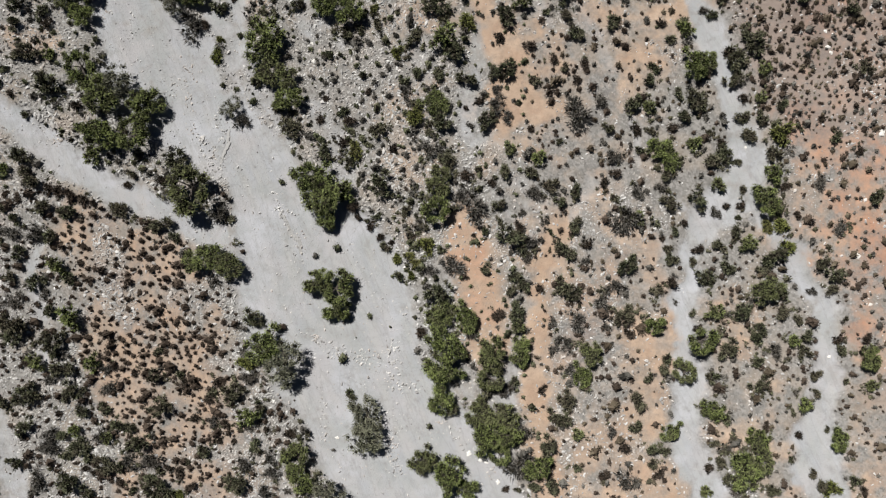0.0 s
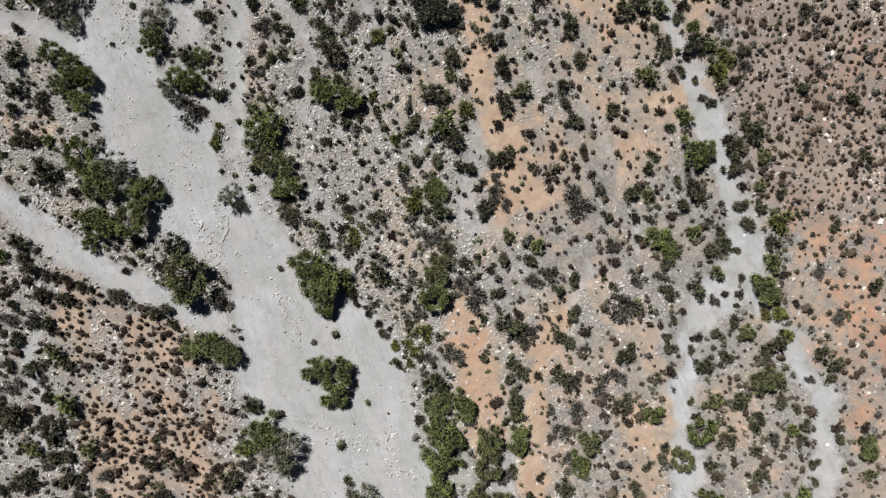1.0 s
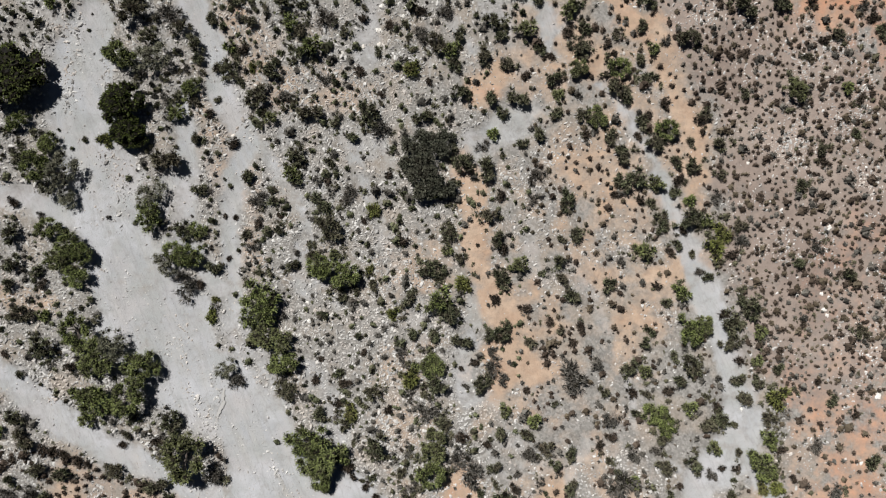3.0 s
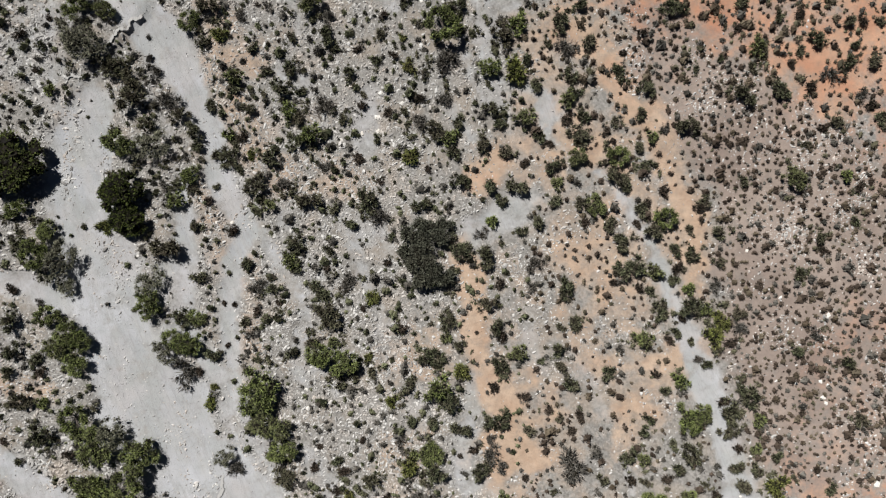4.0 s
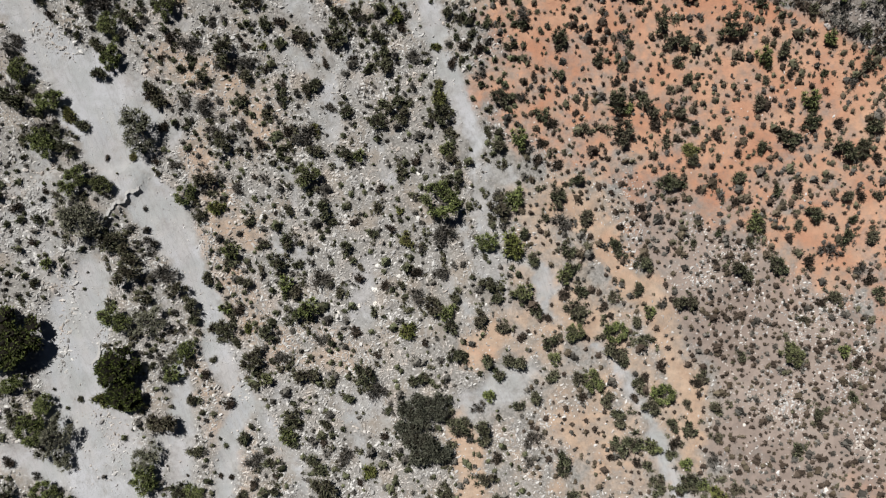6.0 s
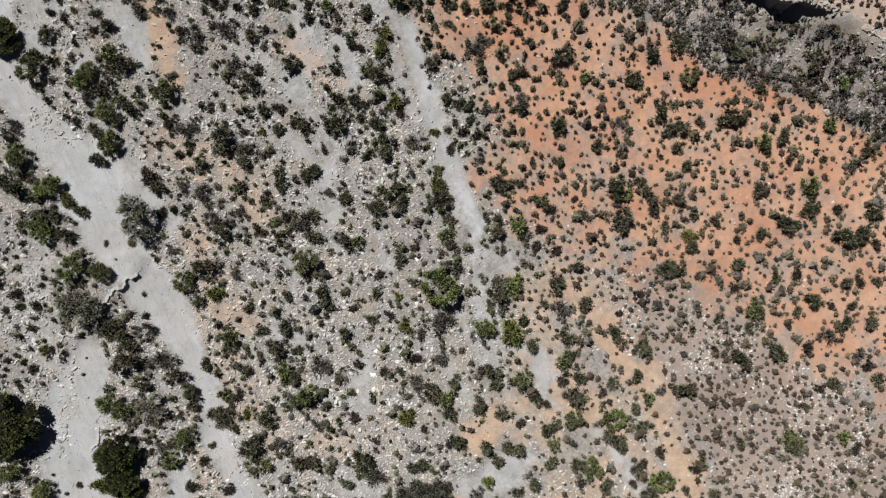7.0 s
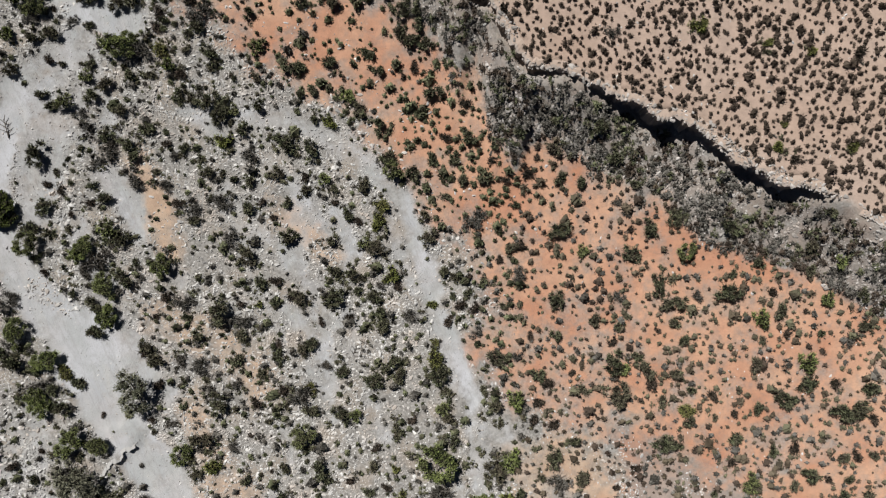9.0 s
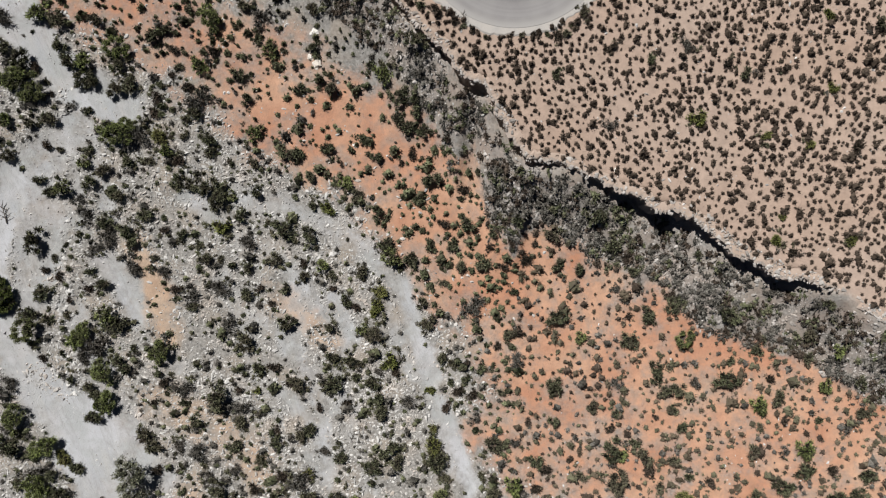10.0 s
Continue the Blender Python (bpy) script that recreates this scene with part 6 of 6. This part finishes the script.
grey_shrub(-32.3, 70.9, 0.84); grey_shrub(-31.2, 72, 1.26); grey_shrub(-18.8, 74, 0.95); grey_shrub(8.1, 70.3, 0.83); grey_shrub(-27.7, 79.4, 0.94)
grey_shrub(-25, 78.8, 0.84); grey_shrub(-22.4, 76.7, 1.04); grey_shrub(-19.8, 77.2, 1.05); grey_shrub(3.9, 75.4, 1.15); grey_shrub(17, 77.2, 0.52)
grey_shrub(-32.5, 85.7, 0.63); grey_shrub(-32.2, 84.1, 0.94); grey_shrub(-31.4, 81, 0.63); grey_shrub(-30, 82.3, 1.04); grey_shrub(-16.9, 81.4, 0.94)
grey_shrub(-27.2, 91, 1.46); grey_shrub(15.7, 91.7, 0.68); grey_shrub(-33.6, 94.3, 0.63); grey_shrub(-21.8, 94.6, 1.25); grey_shrub(22.3, 98.7, 0.73)
grey_shrub(-39.8, 102.7, 1.05); grey_shrub(-15.5, 102.4, 1.04)
brown_bush(-30.7, -21.6, 0.52); brown_bush(-26.8, -17.5, 0.47); brown_bush(-24.9, -20.7, 0.73); brown_bush(-23.6, -15.6, 0.52)
brown_bush(-21.3, -18, 0.42); brown_bush(-20.7, -16.2, 0.63); brown_bush(-20, -17.9, 0.37); brown_bush(-16.8, -16.7, 0.42)
brown_bush(14.4, -20.9, 0.73); brown_bush(-39.5, -10.3, 0.63); brown_bush(-36.4, -15, 0.47); brown_bush(-29.4, -11.4, 0.52)
brown_bush(-22.3, -13.8, 0.63); brown_bush(-21.7, -12.2, 0.73); brown_bush(4.6, -6, 0.83); brown_bush(-3.3, 1.1, 0.52); brown_bush(2.3, 1.3, 0.31)
brown_bush(8.1, -0.3, 0.37); brown_bush(11.5, 1.3, 0.32); brown_bush(19.9, 0.7, 0.42); brown_bush(32.6, 3, 0.52); brown_bush(-40.1, 4.7, 0.52)
brown_bush(-36.5, 5.8, 0.73); brown_bush(-35.3, 5.2, 0.73); brown_bush(-34.1, 4.7, 0.63); brown_bush(-33, 4.2, 0.47); brown_bush(-3.9, 5.6, 0.31)
brown_bush(1.8, 6.9, 0.73); brown_bush(-11.4, 14.3, 0.42); brown_bush(-7.4, 14.8, 0.47); brown_bush(1.8, 13.2, 0.32); brown_bush(8, 11.3, 0.47)
brown_bush(9.2, 15, 0.26); brown_bush(10.2, 10.8, 0.21); brown_bush(35, 11.9, 0.47); brown_bush(-4.9, 20.1, 0.26); brown_bush(33.5, 17.2, 0.42)
brown_bush(3.3, 24.6, 0.26); brown_bush(-23.5, 27.5, 0.21); brown_bush(-20.3, 27.5, 0.32); brown_bush(-19.5, 27.4, 0.37); brown_bush(-15.2, 27.5, 0.42)
brown_bush(-10.6, 30.7, 0.47); brown_bush(-21.4, 37.1, 0.63); brown_bush(7.8, 40.6, 0.63); brown_bush(11.7, 44.6, 0.73); brown_bush(-5.1, 45.2, 0.63)
brown_bush(17, 50.6, 0.47); brown_bush(9.4, 56.9, 0.63); brown_bush(21.8, 52.4, 0.31); brown_bush(24.3, 54.2, 0.52); brown_bush(36.7, 51.3, 0.47)
brown_bush(9.7, 58.8, 0.63); brown_bush(12.9, 61.4, 0.47); brown_bush(20.4, 60.2, 0.73); brown_bush(-25.9, 66.8, 0.42); brown_bush(34.6, 67, 0.36)
brown_bush(-25.8, 93.6, 0.63)


# ---- boulders and dead wood ----
def make_boulder(h):
    bm = bmesh.new()
    bmesh.ops.create_icosphere(bm, subdivisions=1, radius=1.0)
    bmesh.ops.bevel(bm, geom=bm.edges[:], offset=0.12, segments=1, affect="EDGES")
    for v in bm.verts:
        p = v.co.copy()
        v.co *= 0.82 + 0.6 * noise.noise(p * 1.3 + Vector((h * 3.1, 0, 0))) + 0.3 * noise.noise(p * 2.7 + Vector((0, h * 1.7, 0)))
        v.co.z = max(v.co.z * 0.72, -0.35)
    me = bpy.data.meshes.new("boulder")
    bm.to_mesh(me)
    bm.free()
    me.materials.append(BOULDER)
    return new("boulder", me)


def boulder(x, y, r):
    ob = plant(make_boulder, 4, x, y, r / 1.12, "pale weathered boulder lying", "boulder", 0.9)
    PLACED.pop()
    return ob


def dead_branch(x, y, length, turn):
    pairs, tip = [((-0.5, 0, 0.05), (0.5, 0.06, 0.12))], 0.5
    for k in range(7):
        a = Vector((-0.3 + 0.12 * k, 0.01 * k, 0.09))
        side = 1 if k % 2 else -1
        pairs.append((a, a + Vector((0.16 + 0.02 * k, side * (0.34 - 0.03 * k), 0.1))))
    ob = new("dead_branch")
    for k, ends in enumerate(pairs):
        part("twig" if k else "stem", mesh_of("twig" if k else "stem", *rods([ends], 0.035 if k == 0 else 0.022, 0.012, 5), BARK), ob)
    ob.matrix_basis = Matrix.LocRotScale((x, y, float(land(x, y))), Euler((0, 0, radians(turn))), (length, length, length))
    return tagged(ob, "fallen grey dead branch " + soil_name(x, y), "branch", "dead wood")


boulder(-10.8, 101.1, 0.55); boulder(-11.1, 98.8, 0.40); boulder(-10.5, 98.1, 0.65); boulder(-7.0, 90.6, 0.35); boulder(-22.1, 70.4, 0.30)
boulder(-33.7, 96.1, 0.20); boulder(-19.3, 102.5, 0.20); boulder(11.6, 72.8, 0.20); boulder(16.2, 87.8, 0.25); boulder(22.7, 77.8, 0.20)
boulder(-18.5, 65.7, 0.25); boulder(1.9, -19.1, 0.35); boulder(3.0, -19.8, 0.35); boulder(3.5, -20.0, 0.25); boulder(35.4, -4.4, 0.35)
boulder(38.1, -0.8, 0.35); boulder(40.5, 10.6, 0.40); boulder(40.4, 11.0, 0.30); boulder(33.6, 20.1, 0.25); boulder(35.7, 18.1, 0.25)
boulder(-16.3, -14.2, 0.35); boulder(4.6, -21.8, 0.30); boulder(-17.7, 19.8, 0.25); boulder(38.8, 4.3, 0.25); boulder(35.6, -10.2, 0.25)
boulder(39.2, -5.4, 0.25); boulder(-10.5, -17.7, 0.25); boulder(-12.7, 19.4, 0.25); boulder(-12.4, 17.7, 0.30); boulder(27.9, 9.3, 0.20)
boulder(-3.2, 47.0, 0.35); boulder(-5.9, 44.9, 0.40); boulder(-3.0, 45.4, 0.40); boulder(-3.5, 46.2, 0.30); boulder(-5.8, 43.6, 0.35)
boulder(-7.3, 43.3, 0.30); boulder(-5.5, 47.2, 0.30); boulder(36.0, 26.3, 0.30); boulder(-19.5, 35.1, 0.30); boulder(-21.0, 35.0, 0.25)
boulder(35.2, 20.1, 0.25); boulder(35.9, 19.7, 0.25); boulder(33.0, 20.0, 0.30); boulder(35.4, 18.6, 0.30); boulder(-9.3, 42.8, 0.25)
boulder(-1.6, 55.7, 0.30); boulder(-0.8, 55.2, 0.25); boulder(28.5, 32.2, 0.25)
dead_branch(-7.3, 63.3, 1.37, 62)
dead_branch(-38.3, -20.2, 1.69, 60)
dead_branch(-39.9, 84.3, 1.79, 100)
dead_branch(-10.8, 45.9, 1.79, 30)
dead_branch(-5.7, 35.4, 1.90, 10)
dead_branch(-11.4, 45.2, 1.48, 110)
dead_branch(-6.4, 64.2, 0.95, 150)
dead_branch(-30.9, -12.0, 1.05, 70)
dead_branch(3.1, 100.8, 1.16, 95)


# ---- uncounted small bushes and stones ----
TAKEN = np.array(PLACED)


def spots(step, x0, x1, y0, y1, stray=0.45):
    gx, gy = np.meshgrid(np.arange(x0, x1, step), np.arange(y0, y1, step))
    gx = gx + step * 0.5 * (np.arange(gx.shape[0]) % 2)[:, None]
    return (gx + rng.uniform(-stray, stray, gx.shape) * step).ravel(), (gy + rng.uniform(-stray, stray, gx.shape) * step).ravel()


def free(x, y, gap):
    keep = np.ones(len(x), bool)
    for px_, py_, r in TAKEN:
        keep &= np.hypot(x - px_, y - py_) > r * gap
    keep &= np.hypot(x - BEND[0], y - BEND[1]) > 9.05
    return keep


def strew(name, shapes, x, y, size, tall, material, label, category, sink=0.02, level=None):
    """Many small pieces, joined: shapes are (verts, faces) of radius 1."""
    z = (land(x, y) if level is None else level) - sink
    pick, turn = rng.integers(0, len(shapes), len(x)), rng.uniform(0, 2 * math.pi, len(x))
    V, F, C, base = [], [], [], 0
    for k, (v, f, *heart) in enumerate(shapes):
        i = np.nonzero(pick == k)[0]
        c, s = np.cos(turn[i])[:, None], np.sin(turn[i])[:, None]
        sx, sz = size[i][:, None], (size[i] * tall[i])[:, None]
        wide = rng.uniform(0.86, 1.16, (len(i), 1))
        X = (c * v[None, :, 0] * wide - s * v[None, :, 1] / wide) * sx + x[i][:, None]
        Y = (s * v[None, :, 0] * wide + c * v[None, :, 1] / wide) * sx + y[i][:, None]
        Z = v[None, :, 2] * sz + z[i][:, None]
        V.append(np.stack([X, Y, Z], -1).reshape(-1, 3))
        F.append((f[None] + (np.arange(len(i)) * len(v))[:, None, None] + base).reshape(-1, f.shape[1]))
        C.append(np.tile(heart[0], len(i)) if heart else np.zeros(len(i) * len(f), int))
        base += len(i) * len(v)
    C = np.concatenate(C)
    me = mesh_of(name, np.concatenate(V), np.concatenate(F), material, False, C if C.any() else None)
    return tagged(new(name, me), label, category, "", "stuff")


TUFTS = [crown(2, 38, 0.26, 1.0, 0.3, (0.58, 0.75), 0.3, 0.25, False, 0.42, 0.86, core=0)[1] for _ in range(12)]
BRUSH = [crown(4, 52, 0.27, 0.7, 0.6, (0.25, 0.45), 0.2, 0.25, False, 0.3, 0.7, core=0)[1] for _ in range(8)]

X, Y = spots(0.74, -45, 47, -28, 110)
on_knoll = (X < -14) & (Y < 6) & (soils(X, Y)[1] > 0.3)
on_shale = (X > 18) & (Y < 60) & (soils(X, Y)[3] > 0.4)
U, V = spots(0.6, -45, 47, -28, 60)
close = ((U < -14) & (V < 6) & (soils(U, V)[1] > 0.3)) | ((U > 18) & (soils(U, V)[3] > 0.4))
keep = ~on_knoll & ~on_shale
X, Y = np.concatenate([X[keep], U[close]]), np.concatenate([Y[keep], V[close]])
sand, tan, red, mauve, high = soils(X, Y)
d = beyond_edge(X, Y)
clump = rough(X, Y, 3.0, 51)
knoll = (X < -14) & (Y < 6)
chance = 0.8 + 0.3 * clump
chance = np.where(knoll & (tan > 0.3), 0.95, chance)
chance = np.where((tan > 0.75) & ~knoll, 0.42, chance)
chance = np.maximum(chance, 0.82 * red)
chance = np.maximum(chance, 0.95 * mauve) * (1 - 0.97 * ramp(sand, 0.2, 0.6))
chance = chance * (1 - 0.25 * ((X > 18) & (Y < 12))) * (1 - 0.3 * ((X > -2) & (X < 24) & (Y < 48))) * (1 - 0.22 * ((X < -2) & (Y > 8)))
keep = (rng.uniform(0, 1, len(X)) < chance) & free(X, Y, 0.85) & (d < 0.9 - scree_width(X))
X, Y, red, knoll = X[keep], Y[keep], red[keep], knoll[keep]
size = np.clip(rng.lognormal(math.log(0.29), 0.42, len(X)), 0.13, 0.8) * (1 + 0.08 * red) * np.where(X < 8, 1.05, 1.0) * np.where(knoll, 0.92, np.where((X > 18) & (Y < 50), 0.9, 1.0))
tone = rng.uniform(0, 1, len(X)) + 0.35 * rough(X, Y, 3.0, 57) + 0.45 * red
for name, pick, mat, label in (
        ("slope_bushes", (X > 8) & (tone < 0.45), BROWN, "small dark brown bushes dotted over earth slopes"),
        ("slope_bushes", (X > 8) & (tone >= 0.45) & (tone < 0.7), ASHEN, "small grey half-dry bushes dotted over earth slopes"),
        ("slope_bushes", (X > 8) & (tone >= 0.7) & (tone < 1.1), DRY, "small brown bushes dotted over earth slopes"),
        ("slope_bushes", (X > 8) & (tone >= 1.1), SCRUB, "small dark green bushes dotted over earth slopes"),
        ("knoll_bushes", (X <= 8) & knoll, BROWN, "small dark brown bushes dotted over a knoll"),
        ("flat_bushes", (X <= 8) & ~knoll & (tone >= 0.4), SCRUB, "small dark bushes dotted over stony ground"),
        ("flat_bushes", (X <= 8) & ~knoll & (tone < 0.4), ASHEN, "small grey half-dry bushes dotted over stony ground")):
    strew(name, TUFTS, X[pick], Y[pick], size[pick], rng.uniform(0.9, 1.4, int(pick.sum())), mat, label, "bushes")

# companions crowding round the larger plants
near = TAKEN[TAKEN[:, 2] > 0.45]
near = np.repeat(near, rng.integers(1, 6, len(near)), 0)
turn, far = rng.uniform(0, 2 * math.pi, len(near)), near[:, 2] * rng.uniform(0.8, 1.45, len(near))
X, Y = near[:, 0] + np.cos(turn) * far, near[:, 1] + np.sin(turn) * far
keep = (soils(X, Y)[0] < 0.6) & (np.abs(beyond_edge(X, Y)) > 0.9) & (rng.uniform(0, 1, len(X)) > 0.75 * soils(X, Y)[2]) & (((X < -2) & (X > -30)) | (X > 24) | ((Y > 48) & (Y < 84)) | (rng.uniform(0, 1, len(X)) < 0.45))
X, Y, size = X[keep], Y[keep], np.clip(near[keep, 2] * rng.uniform(0.25, 0.6, int(keep.sum())), 0.18, 0.65)
grey = rng.uniform(0, 1, len(X)) < 0.25
for pick, mat, label in ((~grey, SCRUB, "small dark bushes crowding round larger shrubs"), (grey, ASHEN, "small grey bushes crowding round larger shrubs")):
    strew("thicket", BRUSH, X[pick], Y[pick], size[pick] * 1.2, rng.uniform(0.9, 1.3, int(pick.sum())), mat, label, "bushes")

X, Y = spots(0.57, -14, 47, 64, 110, 0.44)
d = beyond_edge(X, Y)
keep = (d > 0.5) & (rng.uniform(0, 1, len(X)) < 0.92 + 0.16 * rough(X, Y, 4, 53)) & free(X, Y, 0.85)
X, Y = X[keep], Y[keep]
strew("terrace_bushes", TUFTS, X, Y, np.clip(rng.lognormal(math.log(0.285), 0.3, len(X)), 0.13, 0.6), rng.uniform(0.9, 1.4, len(X)), BROWN, "evenly spaced small dry bushes on the terrace", "bushes")

X, Y = spots(0.58, -14, 47, 60, 110)
d = beyond_edge(X, Y)
keep = (d > 0.2 - scree_width(X) + 0.9 * rough(X, Y, 4, 61)) & (d < -0.75) & (rng.uniform(0, 1, len(X)) < 0.74 + 0.5 * rough(X, Y, 3, 65)) & free(X, Y, 0.7)
X, Y = X[keep], Y[keep]
size, grey = rng.uniform(0.35, 0.95, len(X)), rough(X, Y, 2.5, 63) + 0.5 * rng.normal(0, 1, len(X)) > 0.0
green = rng.uniform(0, 1, len(X)) < 0.45
for pick, mat, label in ((grey, ASHEN, "matted grey brush on the slope under the terrace"), (~grey & ~green, BROWN, "matted brown brush on the slope under the terrace"), (~grey & green, SCRUB, "matted dark green brush on the slope under the terrace")):
    strew("scree_brush", BRUSH, X[pick], Y[pick], size[pick], rng.uniform(0.6, 1.0, int(pick.sum())), mat, label, "brush")


def pebble(kind):
    if kind:
        v, f = BALL, SIDES
    else:
        turn = np.sort(rng.uniform(0, 6.283, 2))[0] + np.arange(5) * 1.2566
        v = np.concatenate([np.stack([np.cos(turn), np.sin(turn), turn * 0], 1), [(rng.normal(0, 0.25), rng.normal(0, 0.25), 0.85)]])
        f = np.array([(k, (k + 1) % 5, 5) for k in range(5)])
        return v * (rng.uniform(0.6, 1.2, (6, 1)) * (1.15, rng.uniform(0.55, 0.9), 0.85)), f
    v = unit(v) * rng.uniform(0.55, 1.2, (len(v), 1)) * (1.1, rng.uniform(0.5, 0.9), 0.75)
    return v, f


X, Y = spots(0.225, -45, 47, -28, 110)
sand, tan, red, mauve, high = soils(X, Y)
d = beyond_edge(X, Y)
clump = rough(X, Y, 3.5, 71)
west = 1 - ramp(X + 5.0 * rough(X, Y, 5, 79), -6, 12)
chance = 0.28 + 0.22 * mauve + (0.58 - 0.1 * mauve) * west + 0.45 * clump
chance = np.where(d > -6.5, 0.3 * chance, chance)
chance = chance * (1 - 0.85 * ramp(d, -12, -8) * (Y > 60))
chance = np.where((X > 22) & (Y < 30), 0.5 * chance, chance)
chance = np.where(X > 18, chance * (0.3 + 1.3 * ramp(rough(X, Y, 2.2, 73), -0.1, 0.6)), chance)
chance = np.where((X < -14) & (Y < 6) & (tan > 0.2), 0.12 * chance, chance)
chance = chance * (1 - 0.9 * ramp(sand, 0.3, 0.7)) * (1 - 0.8 * ramp(tan, 0.35, 0.75)) * (1 - 0.95 * ramp(red, 0.15, 0.5))
chance = np.maximum(chance, 0.26 * ramp(sand, 0.3, 0.7) * (X < 0) * ramp(rough(X, Y, 2.5, 77), 0.0, 0.9))
chance = np.maximum(chance, 0.62 * mark("pebbles", X + 0.4 * rough(X, Y, 1.5, 81), Y))
chance = np.where(high > 0.5, 0.012, chance)
keep = (rng.uniform(0, 1, len(X)) < chance) & (np.hypot(X - BEND[0], Y - BEND[1]) > 9.0)
X, Y = X[keep], Y[keep]
size = np.clip(rng.lognormal(math.log(0.10), 0.48, len(X)), 0.045, 0.27) * (0.85 + 0.2 * west[keep]) * (1 - 0.4 * ramp(sand[keep], 0.3, 0.7)) * (1 + 0.7 * mark("pebbles", X, Y))
big = size > 0.2
strew("stones", [pebble(0) for _ in range(8)], X[~big], Y[~big], size[~big], rng.uniform(0.9, 1.6, int((~big).sum())), PALE, "pale river stones strewn over the flats", "stones", 0.0)
strew("cobbles", [pebble(1) for _ in range(8)], X[big], Y[big], size[big], rng.uniform(0.7, 1.2, int(big.sum())), PALE, "larger pale cobbles lying among the stones", "stones", 0.02)

X, Y = spots(0.2, -14, 47, 64, 110)
d = beyond_edge(X, Y)
keep = (d > -0.15) & (d < 0.75 + 0.6 * rough(X, Y, 2.5, 83)) & (rng.uniform(0, 1, len(X)) < 0.6 + 0.5 * rough(X, Y, 1.6, 85))
X, Y, d = X[keep], Y[keep], d[keep]
size = np.clip(rng.lognormal(math.log(0.095), 0.55, len(X)), 0.05, 0.3)
strew("rim_rubble", [pebble(1) for _ in range(8)], X, Y, size, rng.uniform(0.6, 1.1, len(X)), RIM, "pale broken rock along the terrace's edge", "rubble", 0.0, TERRACE + 0.05 - 0.5 * np.clip(-d, 0, 1))

X, Y = spots(0.24, -14, 47, 58, 110)
d = beyond_edge(X, Y)
keep = (d > 0.2 - scree_width(X)) & (d < -0.5) & (rng.uniform(0, 1, len(X)) < 0.42 + 0.55 * rough(X, Y, 2.2, 87))
X, Y = X[keep], Y[keep]
size = np.clip(rng.lognormal(math.log(0.115), 0.5, len(X)), 0.05, 0.38)
strew("scree_rubble", [pebble(0) for _ in range(8)], X, Y, size, rng.uniform(0.7, 1.3, len(X)), RIM, "broken grey rock on the slope under the terrace", "rubble", 0.0)
